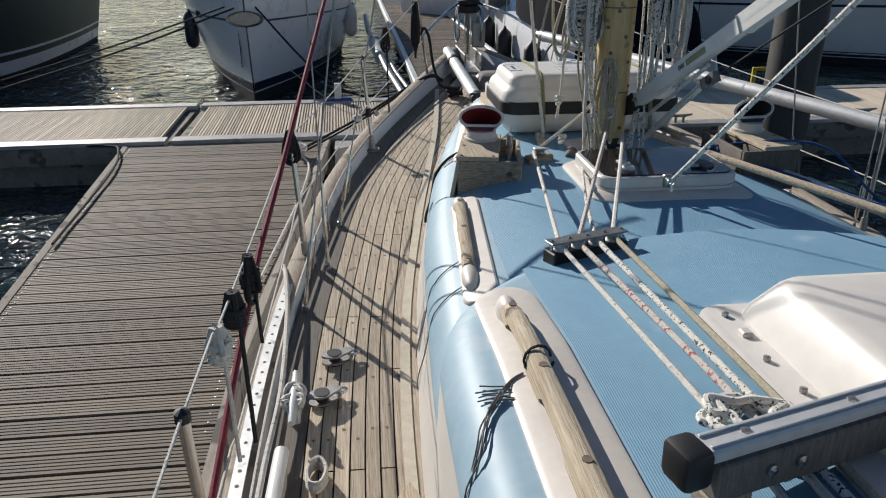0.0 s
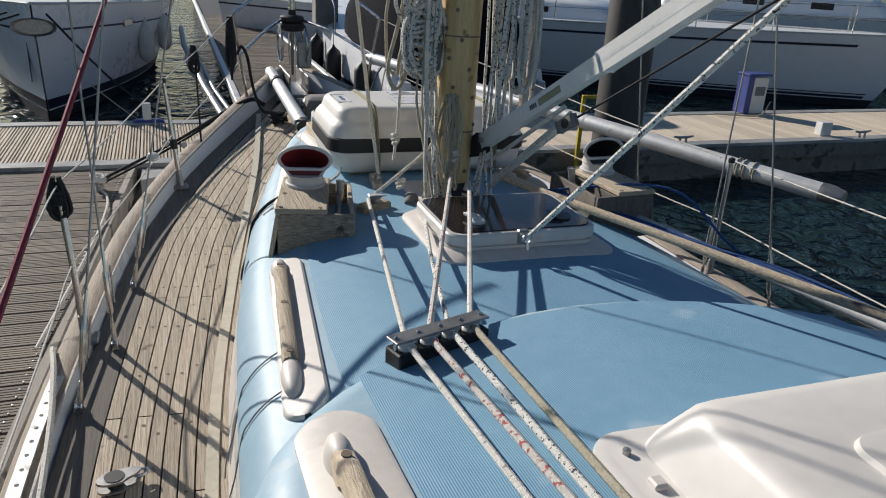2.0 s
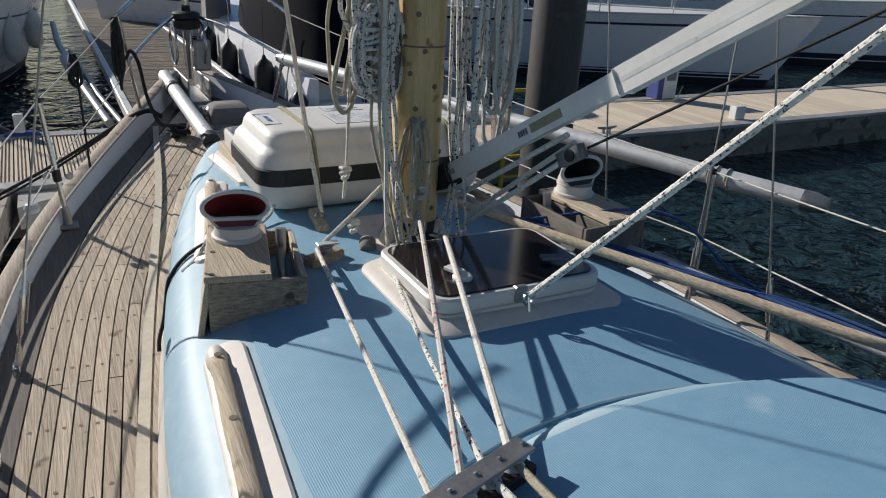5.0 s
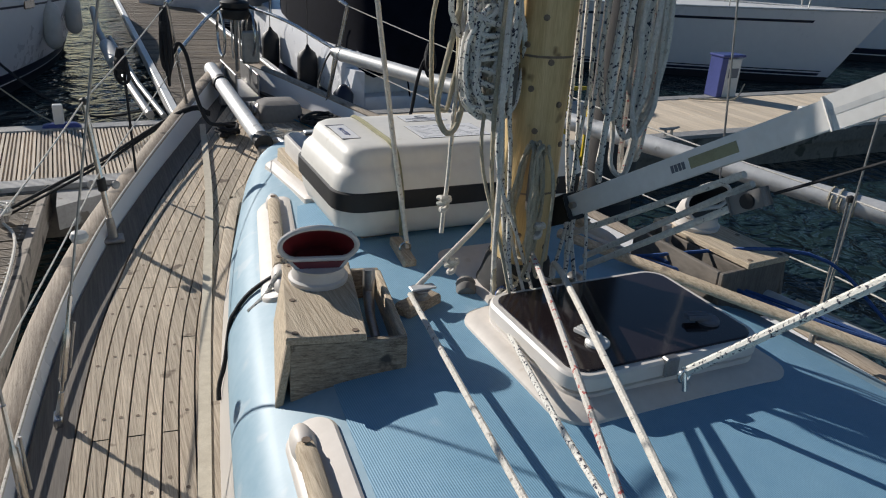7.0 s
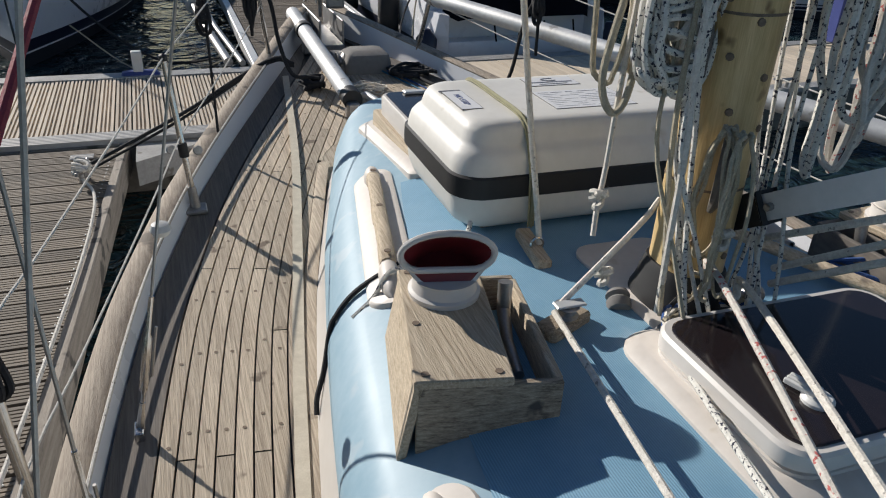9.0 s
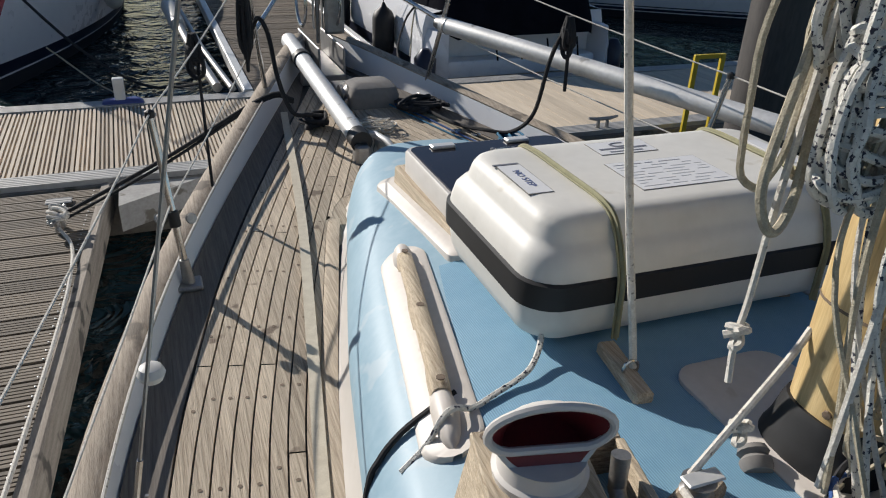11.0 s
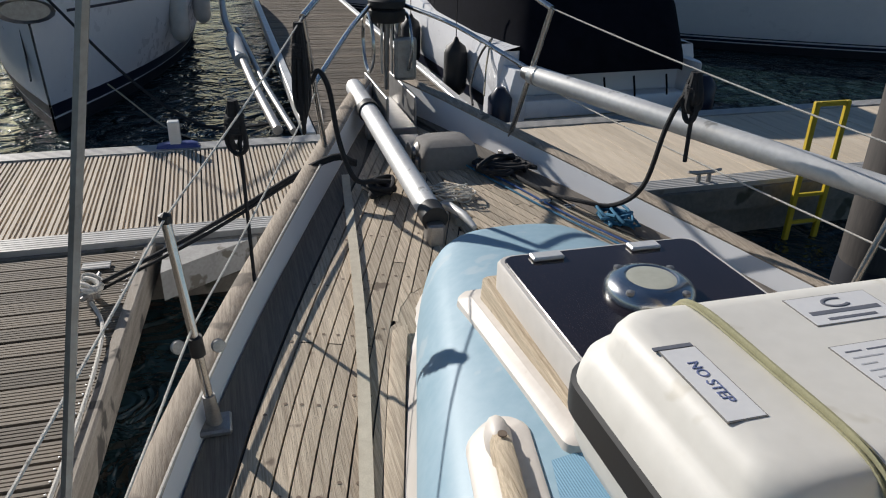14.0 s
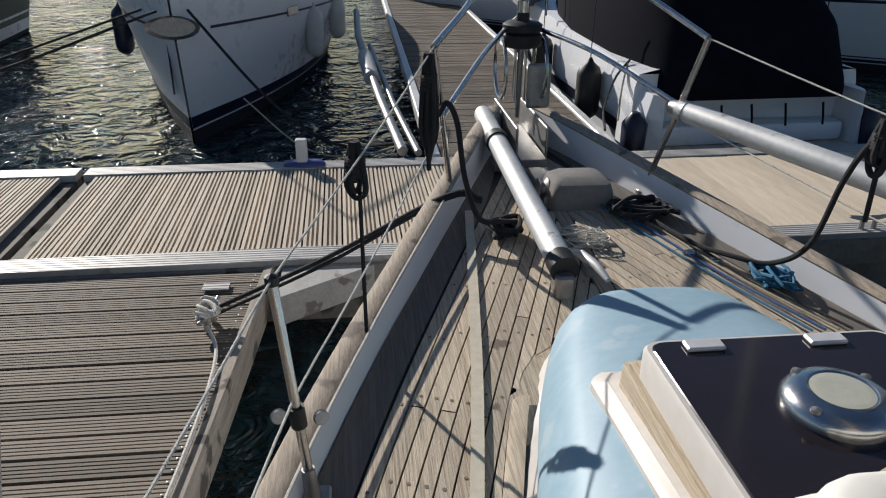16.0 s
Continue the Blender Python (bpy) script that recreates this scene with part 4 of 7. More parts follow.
            rin.append(c + tilt @ Vector(((wx - 0.007) * math.cos(q), (wy - 0.007) * sq, 0)))
        rings.append(rg)
        inner.append(rin)
    bm = bmesh.new()
    vo = grid(bm, rings, closed=True)
    vi = [bm.verts.new(p) for p in inner[-1]]
    for j in range(28):
        bm.faces.new((vo[-1][j], vo[-1][(j + 1) % 28], vi[(j + 1) % 28], vi[j]))
    bmesh.ops.recalc_face_normals(bm, faces=bm.faces)
    add("cowl", bm, "white", "white cowl ventilator", True)
    lip = [p.copy() for p in rings[-1]]
    add("cowl_rim", T(lip + lip[:2], 0.0075, 8), "white", "thick rolled white rim", True)
    bm = bmesh.new()
    vi = grid(bm, inner[2:], closed=True)
    bm.faces.new(vi[0])
    add("cowl_lining", bm, dark, "dark red cowl lining" if dark == "red" else "dark cowl lining", True)
    return ob


dorade(-1, "weathered wooden dorade box with white cowl, red inside", "red")
dorade(1, "dark wooden dorade box with white cowl, dark inside", "black")

# ---------- rope clutch block, line organiser and control lines ----------
org = thing("line_organiser", "dark metal line organiser with four sheaves on the roof", "deck fitting", (-0.489, -1.307, dog_z(-0.489, -1.307) + 0.012))
orz = org["at"][2]
om = Euler((0, 0, radians(18))).to_matrix().to_4x4()
part("base", B((-0.135, -0.032, -0.03), (0.135, 0.032, 0.022), 0.004, 1, om), "black", org, "black base plate")
part("top_plate", B((-0.138, -0.024, 0.046), (0.138, 0.024, 0.052), 0.002, 1, om), "galv", org, "worn metal top plate")
for k in range(4):
    c = om @ Vector((-0.096 + 0.064 * k, 0, 0))
    part("sheave", L([(0.028, 0.020), (0.020, 0.028), (0.020, 0.036), (0.028, 0.046)], Matrix.Translation(c), 16), "plasticwhite", org, "pale sheave", True)
for k in range(5):
    c = om @ Vector((-0.126 + 0.063 * k, 0, 0))
    part("bolt", L([(0.006, 0.02), (0.006, 0.055), (0, 0.058)], Matrix.Translation(c), 8), "steel", org)

bl = thing("turning_block", "wooden based turning block beside the dorade box", "deck fitting", (-0.318, 0.0, roof_z(-0.318, 0.0)))
part("base", B((-0.075, -0.03, -0.006), (0.065, 0.03, 0.032), 0.008, 1, pose(0, 0, 0, 0, 0, 25)), "oak_x", bl, "grey wooden base")
part("sheave", L([(0.030, 0.034), (0.022, 0.040), (0.022, 0.050), (0.030, 0.058)], Matrix.Translation((0.0, 0.0, 0)), 16), "galv", bl, "metal sheave", True)
part("cheek", B((-0.03, -0.016, 0.058), (0.045, 0.016, 0.064), 0.003), "alu", bl, "pale cheek plate")


def rope(name, pts, r, mt, label, n=8, cat="rope", k=6, group=""):
    P = smooth_pts(pts, k) if len(pts) > 2 else [Vector(p) for p in pts]
    o = Vector(P[0])
    bm = T([p - o for p in P], r, n)
    ob = part(name, bm, mt, None, "", True)
    ob.location = o
    return tagged(ob, label, cat, group)


OG = [om @ Vector((-0.096 + 0.064 * k, 0, 0)) + Vector(org["at"]) + Vector((0, 0, 0.034)) for k in range(4)]
rope("control_line", [(-0.348, 0.0, 0.652), tuple(OG[0])], 0.0075, "rope", "white braided control line along the blue roof", group="control lines")
rope("control_line", [(-0.055, -0.13, 0.74), (-0.06, -0.17, 0.785), tuple(OG[1])], 0.0080, "rope_redfleck", "red flecked white control line from the mast", group="control lines")
rope("control_line", [(0.01, -0.15, 0.72), (0.0, -0.22, 0.757), tuple(OG[3])], 0.0085, "rope", "thick white control line from the mast", group="control lines")
rope("control_line", [(-0.20, -0.30, 0.66), (-0.315, -0.72, 0.685), tuple(OG[2])], 0.0070, "rope_fleck", "blue flecked control line from the mast foot", group="control lines")
ends = [(-0.527, -2.20), (-0.462, -2.20), (-0.430, -2.215), (-0.388, -2.225)]
for k, (mt, lab) in enumerate((("rope", "white braided control line led aft"), ("rope_redfleck", "red flecked control line led aft"), ("rope_fleck", "dark flecked control line led aft"), ("rope_tan", "yellowish control line led aft"))):
    x, y = ends[k]
    rope("control_line", [tuple(OG[k]), (x, y, dog_z(x, y) + 0.02), (x + 0.02, y - 0.5, dog_z(x, y) + 0.02)], 0.0085 if k else 0.0075, mt, lab, group="control lines")
rope("block_line", [(-0.335, 0.015, 0.652), (-0.11, 0.075, 0.803), (-0.05, 0.09, 0.86)], 0.0075, "rope", "pale line from the turning block up to the mast")

# coil of line on the raised roof
rngc = random.Random(7)
cp = []
for i in range(42):
    a = i * 0.62
    rad = 0.055 + 0.02 * math.sin(i * 1.7)
    cp.append((-0.475 + rad * 1.15 * math.cos(a) + rngc.uniform(-0.008, 0.008), -2.27 + rad * 0.9 * math.sin(a) + rngc.uniform(-0.008, 0.008), dog_z(-0.45, -2.22) + 0.012 + 0.0007 * i + rngc.uniform(0, 0.006)))
rope("rope_coil", cp, 0.0085, "rope_fleck", "coiled white flecked rope heaped on the blue roof", 7, "rope", 4)

# ---------- mainsheet track ----------
tr = thing("mainsheet_track", "aluminium mainsheet track with black end cap across the roof", "track", (-0.2, -2.40, dog_z(-0.2, -2.4)))
tm = Matrix.Translation((-0.675, -2.455, 0.86)) @ Euler((0, radians(-1.5), radians(14))).to_matrix().to_4x4()
hp(tr, "track", B((0, -0.026, -0.012), (1.75, 0.026, 0.014), 0.004, 1, tm), "alu", "ridged aluminium track")
hp(tr, "side_web", B((0.03, -0.034, -0.085), (1.75, 0.034, -0.0125), 0.003, 1, tm), "teak_dark", "dark wooden beam under the track")
hp(tr, "end_cap", B((-0.035, -0.034, -0.05), (0.02, 0.034, 0.020), 0.012, 2, tm), "black", "black plastic end cap", True)
for x in (0.13, 0.19, 0.62, 0.68):
    hp(tr, "bolt", L([(0.011, 0.0), (0.011, 0.006), (0.0, 0.009)], tm @ Matrix.Translation((x, -0.034, -0.045)) @ Euler((radians(90), 0, 0)).to_matrix().to_4x4(), 10), "steel", "steel bolt head")
for y in (-0.015, 0.015):
    hp(tr, "ridge", B((0.021, y - 0.003, 0.0142), (1.75, y + 0.003, 0.018), 0.001, 1, tm), "alu", "raised track ridge")
for k in range(5):
    hp(tr, "screw", L([(0.009, 0.0142), (0.008, 0.017), (0, 0.018)], tm @ Matrix.Translation((0.10 + 0.22 * k, 0.0, 0)), 8), "galv")
hp(tr, "support", B((0.03, -0.03, -0.13), (0.11, 0.03, -0.0855), 0.006, 1, tm), "oak", "wooden support")
hp(tr, "support", B((1.1, -0.03, -0.13), (1.2, 0.03, -0.0855), 0.006, 1, tm), "oak", "wooden support")

# ---------- mast ----------
mast = thing("mast", "varnished wooden mast with bolts and wood cleat", "mast", (0.01, 0.03, 0.6))
def oval(z, a=0.075, b=0.086):
    ring = []
    for k in range(28):
        q = 2 * math.pi * k / 28
        c, s_ = math.cos(q), math.sin(q)
        ring.append(Vector((0.01 + a * math.copysign(abs(c) ** 0.75, c) + 0.03 * (z - 0.8) * 0.3, 0.03 + b * math.copysign(abs(s_) ** 0.75, s_) + 0.015 * (z - 0.8) * 0.3, z)))
    return ring


hp(mast, "spar", loft([oval(0.60), oval(1.2), oval(2.5), oval(6.0, 0.072, 0.083), oval(13.0, 0.06, 0.07)]), "mast", "varnished spruce spar", True)
hp(mast, "boot", loft([oval(0.596, 0.112, 0.122), oval(0.63, 0.108, 0.118), oval(0.655, 0.098, 0.108), oval(0.70, 0.088, 0.098), oval(0.72, 0.081, 0.092)]), "black", "black mast boot", True)
hp(mast, "base_plate", loft([rrect(-0.13, 0.15, -0.135, 0.335, 0.06, 0.585), rrect(-0.13, 0.15, -0.135, 0.335, 0.06, 0.618), rrect(-0.12, 0.14, -0.125, 0.325, 0.055, 0.624)]), "pad", "cream mast plate", True)
for z in (0.93, 1.30, 1.62):
    hp(mast, "seam_band", loft([oval(z, 0.0763, 0.0873), oval(z + 0.006, 0.0763, 0.0873)], False, False), "plug", "dark glued joint")
for i in range(22):
    a = radians(195 + (i * 47) % 160)
    zb = 0.74 + (i * 0.37) % 1.0
    ca, sa = math.cos(a), math.sin(a)
    c = Vector((0.01 + 0.075 * math.copysign(abs(ca) ** 0.75, ca) + 0.009 * (zb - 0.8), 0.03 + 0.086 * math.copysign(abs(sa) ** 0.75, sa) + 0.0045 * (zb - 0.8), zb))
    hp(mast, "bolt", L([(0.009, -0.002), (0.008, 0.004), (0, 0.005)], Matrix.Translation(c) @ Vector((math.cos(a), math.sin(a), 0)).to_track_quat("Z", "Y").to_matrix().to_4x4(), 8), "plug")
for (x, y, z, ln) in ((-0.035, -0.062, 0.98, 0.17), (-0.078, 0.03, 1.22, 0.17)):
    hp(mast, "cleat", T([(x, y, z - ln / 2), (x - 0.005, y - 0.022, z - ln / 4), (x - 0.005, y - 0.024, z + ln / 4), (x, y - 0.004, z + ln / 2)], [0.007, 0.017, 0.017, 0.007], 8), "teak_dark", "grey wooden belaying cleat", True)
for k, (x, y) in enumerate(((-0.12, -0.10), (-0.02, -0.155), (0.10, -0.13), (0.16, -0.04), (-0.16, 0.02))):
    bk = hp(mast, "foot_block", L([(0.026, 0.0), (0.030, 0.010), (0.030, 0.022), (0.022, 0.03), (0.030, 0.038), (0.026, 0.048), (0, 0.05)], Matrix.Translation((x, y, 0.615)) @ Euler((radians(65), 0, radians(40 * k))).to_matrix().to_4x4(), 14), "galv" if k % 2 else "tealcover", "turning block at the mast foot", True)

# ropes hanging from the mast: hanks and single falls
def hank(cx, cy, top, bottom, width, n, r, mt, label, seed, turns=0):
    rg = random.Random(seed)
    ob = thing("rope_hank", label, "rope", (cx, cy, top), group="hanks on the mast")
    for i in range(n):
        w = width * rg.uniform(0.45, 1.1)
        b = bottom + rg.uniform(0, 0.35) * (top - bottom)
        ang = rg.uniform(0, math.pi)
        ox, oy = rg.uniform(-0.03, 0.03), rg.uniform(-0.03, 0.03)
        u = Vector((math.cos(ang), math.sin(ang), 0))
        pts = []
        for a in range(17):
            q = 2 * math.pi * a / 16
            zz = (top + b) / 2 + (top - b) / 2 * math.cos(q)
            ww = w * math.sin(q) * (0.55 + 0.45 * (1 - math.cos(q)) / 2) * 0.5
            wob = Vector((rg.uniform(-1, 1), rg.uniform(-1, 1), 0)) * 0.008
            pts.append(Vector((cx + ox, cy + oy, zz)) + u * ww + wob)
        hp(ob, "loop", T(smooth_pts(pts, 3), r, 6), mt, "", True)
    if turns:
        pts = [Vector((cx + 0.035 * math.cos(i * 0.7), cy + 0.035 * math.sin(i * 0.7), top - 0.06 - 0.0016 * i)) for i in range(turns * 9)]
        hp(ob, "wrapping", T(pts, r, 6), mt, "", True)
    return ob


hank(-0.16, 0.07, 1.78, 1.26, 0.16, 7, 0.0078, "rope_fleck", "dark flecked white rope coiled in a hank on the mast", 11, 5)
ck = thing("rope_hank", "dense coil of dark flecked white rope lashed to the mast", "rope", (-0.135, 0.03, 1.28), group="hanks on the mast")
rk = random.Random(51)
for i in range(11):
    w, h, ox = rk.uniform(0.045, 0.07), rk.uniform(0.10, 0.15), rk.uniform(-0.02, 0.02)
    lp_ = [Vector((ox + w * math.cos(q) + rk.uniform(-0.006, 0.006), -0.035 + 0.007 * i + rk.uniform(-0.006, 0.006), h * math.sin(q))) for q in [k * math.pi / 7 for k in range(15)]]
    part("turn", T(smooth_pts(lp_, 3), 0.0075, 6), "rope_fleck", ck, "", True)
for i in range(9):
    z = -0.10 + 0.026 * i
    part("frapping_turn", T(smooth_pts([Vector((0.068 * math.cos(q), -0.045 * math.sin(q), z + 0.012 * math.sin(2 * q + i))) for q in [k * math.pi / 6 for k in range(13)]], 2), 0.0075, 6), "rope_fleck", ck, "", True)
hank(-0.13, 0.04, 1.75, 1.10, 0.12, 5, 0.0075, "rope", "white rope coiled in a hank on the mast", 12, 4)
hank(-0.20, 0.12, 1.60, 1.02, 0.10, 2, 0.0065, "rope_tan", "old tan rope hanging in loose loops", 13)
hank(0.18, -0.11, 1.72, 0.90, 0.13, 4, 0.0085, "rope_fleck", "long flecked rope loops hanging beside the mast", 14)
hank(0.25, -0.13, 1.72, 0.98, 0.10, 4, 0.0075, "rope", "white rope loops hanging beside the mast", 15, 6)
hank(0.30, -0.07, 1.80, 0.86, 0.12, 2, 0.0095, "rope_redfleck", "thick pinkish flecked rope loop beside the mast", 16)
hank(-0.04, -0.10, 1.09, 0.68, 0.13, 9, 0.0046, "rope_tan", "thin tan lines looped on the belaying cleat", 17)
rg = random.Random(21)
for i in range(12):
    side = -1 if i < 7 else 1
    x0, y0 = side * rg.uniform(0.105, 0.175) + 0.01, rg.uniform(-0.10, 0.06)
    x1, y1 = side * rg.uniform(0.03, 0.13), rg.uniform(-0.18, -0.06)
    zt = rg.uniform(1.7, 2.6)
    pts = [(x0 * 0.8, y0, zt), (x0, y0, 1.35), (x0 * 1.02 + rg.uniform(-0.02, 0.02), y0 - 0.01, 1.05), ((x0 + x1) / 2, (y0 + y1) / 2 - 0.01, 0.82), (x1, y1, 0.66)]
    rope("halyard", pts, rg.choice((0.005, 0.006, 0.0075)), rg.choice(("rope", "rope_fleck", "rope_fleck", "rope_tan")), "halyard leading down the wooden mast to its foot", 6, "rope", 5, "halyards")
rope("knotted_line", [(-0.19, 0.09, 1.45), (-0.20, 0.10, 1.12), (-0.205, 0.10, 0.95), (-0.212, 0.10, 0.86), (-0.225, 0.08, 0.79)], 0.0065, "rope", "thin white line with a stopper knot hanging free", 6)
rope("loose_loop", [(-0.16, 0.12, 1.56), (-0.22, 0.10, 1.32), (-0.26, 0.08, 1.16), (-0.23, 0.07, 1.085), (-0.19, 0.08, 1.14), (-0.165, 0.11, 1.35), (-0.15, 0.12, 1.55)], 0.0085, "rope_tan", "thick tan rope hanging in one wide loop", 7)
for c in ((-0.212, 0.10, 0.875), (-0.03, -0.115, 0.855), (-0.20, 0.05, 0.70)):
    kp = [(c[0] + 0.016 * math.sin(2.1 * i), c[1] + 0.016 * math.cos(1.7 * i), c[2] + 0.018 * math.sin(0.9 * i)) for i in range(12)]
    rope("knot", kp, 0.0075, "rope", "white stopper knot in a halyard", 6, "rope", 4)
for i in range(6):
    a = rg.uniform(0, 6)
    pts = [(-0.02 + 0.12 * math.cos(a + 0.8 * k), -0.13 + 0.07 * math.sin(a + 0.8 * k), 0.63 + rg.uniform(0, 0.06)) for k in range(7)]
    rope("rope_tail", pts, 0.006, rg.choice(("rope", "rope_black", "rope_blue", "rope_tan")), "loose rope tail round the mast foot", 6)

# vang strut, with its tackle
vd = Vector((0.158, -0.833, 0.531)).normalized()
v0 = Vector((0.105, -0.075, 0.895))
vang = thing("boom_vang", "white painted boom strut hinged on the mast", "rigging strut", tuple(v0))
vq = vd.to_track_quat("Y", "Z").to_matrix().to_4x4()
def vbox(y0, y1, w, h, bev):
    return B((-w, y0, -h), (w, y1, h), bev, 2, vq)


part("lower_tube", vbox(0.0, 0.77, 0.021, 0.0225, 0.007), "paintedalu", vang, "white painted lower tube", True)
part("upper_tube", vbox(0.7701, 2.6, 0.025, 0.028, 0.007), "paintedalu", vang, "white painted upper tube", True)
part("groove", vbox(0.775, 2.6, 0.0255, 0.004, 0.002), "alu", vang)
part("maker_plate", vbox(0.43, 0.56, 0.0214, 0.012, 0.001), "strap", vang, "worn patch with dark bars")
for k in range(4):
    part("print_bar", vbox(0.375 + 0.011 * k, 0.382 + 0.011 * k, 0.0216, 0.008, 0.001), "ink", vang)
part("jaw", B((-0.027, -0.07, -0.03), (0.027, 0.01, 0.03), 0.008, 1, vq), "black", vang, "black hinge jaw")
part("bolt", L([(0.009, -0.036), (0.009, 0.036)], vq @ Euler((0, radians(90), 0)).to_matrix().to_4x4() @ Matrix.Translation((0, 0.03, 0)), 8), "galv", vang)
blk_c = Vector((0.185, -0.60, 1.085))
rope("vang_tackle", [(0.13, -0.12, 0.72), tuple(blk_c)], 0.0085, "rope", "white tackle rope under the strut")
rope("vang_tackle", [(0.16, -0.09, 0.74), tuple(blk_c + Vector((0.02, 0.02, 0.03)))], 0.0085, "rope", "white tackle rope under the strut")
rope("vang_tackle", [(0.14, -0.05, 0.80), tuple(blk_c + Vector((0.0, 0.03, 0.05)))], 0.0085, "rope", "white tackle rope under the strut")
vb = thing("tackle_block", "dark twin block holding the strut tackle", "block", tuple(blk_c))
part("cheek", B((-0.009, -0.045, -0.015), (0.009, 0.040, 0.015), 0.006, 2, vq), "tealcover", vb, "grey metal cheeks", True)
part("sheave", L([(0.017, -0.014), (0.017, 0.014)], vq @ Euler((0, radians(90), 0)).to_matrix().to_4x4(), 14), "black", vb)
rope("vang_strop", [tuple(blk_c + vd * 0.06), tuple(blk_c + vd * 1.0), tuple(blk_c + vd * 2.2)], 0.004, "rope_black", "thin dark tensioned strop from the tackle block", 6)

# thick line from the hatch up towards the boom
ru = Vector((0.197, -0.643, 0.74))
rope("mainsheet_tail", [(0.065, -0.635, 0.695), tuple(Vector((0.065, -0.635, 0.695)) + ru * 1.8)], 0.0105, "rope_fleck", "thick speckled rope running up from the hatch corner")
hk = thing("snap_shackle", "steel snap shackle at the hatch corner", "shackle", (0.06, -0.63, 0.69))
part("ring", T([(0.016 * math.cos(a), -0.01, 0.016 * math.sin(a)) for a in [i * math.pi / 8 for i in range(17)]], 0.0045, 6), "steel", hk, "", True)
part("pin", T([(0, -0.02, -0.035), (0, -0.005, 0.02)], 0.006, 8), "steel", hk, "", True)

# white line lashed to the raft pad, going up to the spreaders
rope("flag_halyard", [(-0.215, 0.345, 0.635), (-0.315, 0.43, 1.45), (-0.62, 0.66, 4.2)], 0.0085, "rope", "white halyard made fast to the wooden pad")

# ---------- spinnaker pole along the starboard rail ----------
pole = thing("spinnaker_pole", "long silver aluminium pole lashed along the guard rail", "pole", (0.515, 3.44, 0.757))
pd = Vector((2.10 - 0.515, -0.30 - 3.44, 0.575 - 0.757)) * 0.93
part("tube", T([Vector(), pd], 0.047, 20), "alu", pole, "scuffed aluminium tube", True)
part("end_fitting", T([pd, pd * 1.012, pd * 1.03], [0.049, 0.05, 0.036], 16), "galv", pole, "worn metal end fitting", True)
part("end_fitting", T([-pd * 0.014, pd * 0.012], [0.032, 0.050], 16), "galv", pole, "worn metal end fitting", True)
for u in (0.88, 0.89, 0.905):
    c = pd * u
    part("lashing", T([c + 0.052 * (Vector((pd.y, -pd.x, 0)).normalized() * math.cos(a) + Vector((0, 0, 1)) * math.sin(a)) + pd.normalized() * 0.0012 * i for i, a in enumerate([k * math.pi / 6 for k in range(14)])], 0.005, 5), "rope_tan", pole, "", True)

# wooden poles stowed beside the starboard dorade
for a, b, r, lab in (((0.34, 0.30, 0.64), (1.06, -1.36, 0.60), 0.018, "weathered wooden boathook pole on the roof"), ((0.90, -0.25, 0.545), (1.36, -1.45, 0.42), 0.019, "pale wooden pole lying along the starboard side"), ((0.72, 0.1, 0.58), (1.16, -1.45, 0.53), 0.020, "grey metal tube lying along the roof edge")):
    rope("stowed_pole", [a, b], r, "oak" if "wood" in lab else "alu", lab, 12, "pole")
for k in range(3):
    rope("blue_line", [(0.50 + 0.05 * k, 0.05, 0.63), (0.75, -0.3 - 0.1 * k, 0.60), (0.98 + 0.03 * k, -0.85, 0.575), (1.18 + 0.04 * k, -1.5, 0.52)], 0.006, "rope_blue", "blue line lying along the starboard roof edge", 6)
rope("blue_lashing", [(0.45, 0.1, 0.62), (0.9, -0.25, 0.72), (1.10, -0.5, 0.52), (1.3, -0.9, 0.40)], 0.006, "rope_blue", "blue lashing over the wooden box", 6)

# ---------- shrouds and stanchions ----------
def shroud(base, via, label, plate=True):
    b, v = Vector(base), Vector(via)
    d = (v - b).normalized()
    ob = thing("shroud", label, "rigging wire", tuple(b), group="shrouds")
    part("wire", T([d * 0.42, d * 1.2, d * 6.0], 0.0042, 6), "galv", ob, "steel wire", True)
    part("turnbuckle", T([d * 0.10, d * 0.13, d * 0.14, d * 0.30, d * 0.31, d * 0.42], [0.005, 0.005, 0.011, 0.011, 0.006, 0.006], 8), "steel", ob, "steel bottle screw", True)
    part("toggle", T([Vector((0, 0, 0.0)), d * 0.05, d * 0.10], [0.013, 0.010, 0.007], 8), "steel", ob, "steel toggle", True)
    part("chain_plate", B((-0.012, -0.028, -0.012), (0.012, 0.028, 0.02), 0.003), "steel", ob, "steel chain plate")
    part("spinnaker_clip", T([d * 0.18 + Vector((0.018, 0, 0)), d * 0.33 + Vector((0.018, 0, 0))], 0.004, 6), "galv", ob, "", True)
    return ob


for s, w in ((-1, "port"), (1, "starboard")):
    shroud((s * 1.34, -0.05, deck_z(0) + 0.012), (s * 1.36, -0.04, 1.44), "steel shroud with bottle screw on the side deck")
    shroud((s * 1.43, -0.44, deck_z(-0.4) + 0.012), (s * 1.22, -0.31, 1.49), "steel shroud slanting inboard to the mast")
    shroud((s * 1.292, 0.455, deck_z(0.45) + 0.012), (-1.02, 0.47, 1.50) if s < 0 else (1.11, 0.46, 1.43), "steel shroud with long bottle screw forward")
ball = tagged(part("wire_ball", L([(0, -0.022), (0.02, -0.014), (0.026, 0), (0.02, 0.014), (0, 0.022)], None, 14), "fender", None, "", True), "white plastic ball on the shroud", "ball")
ball.location = (-1.167, 0.507, 0.72)


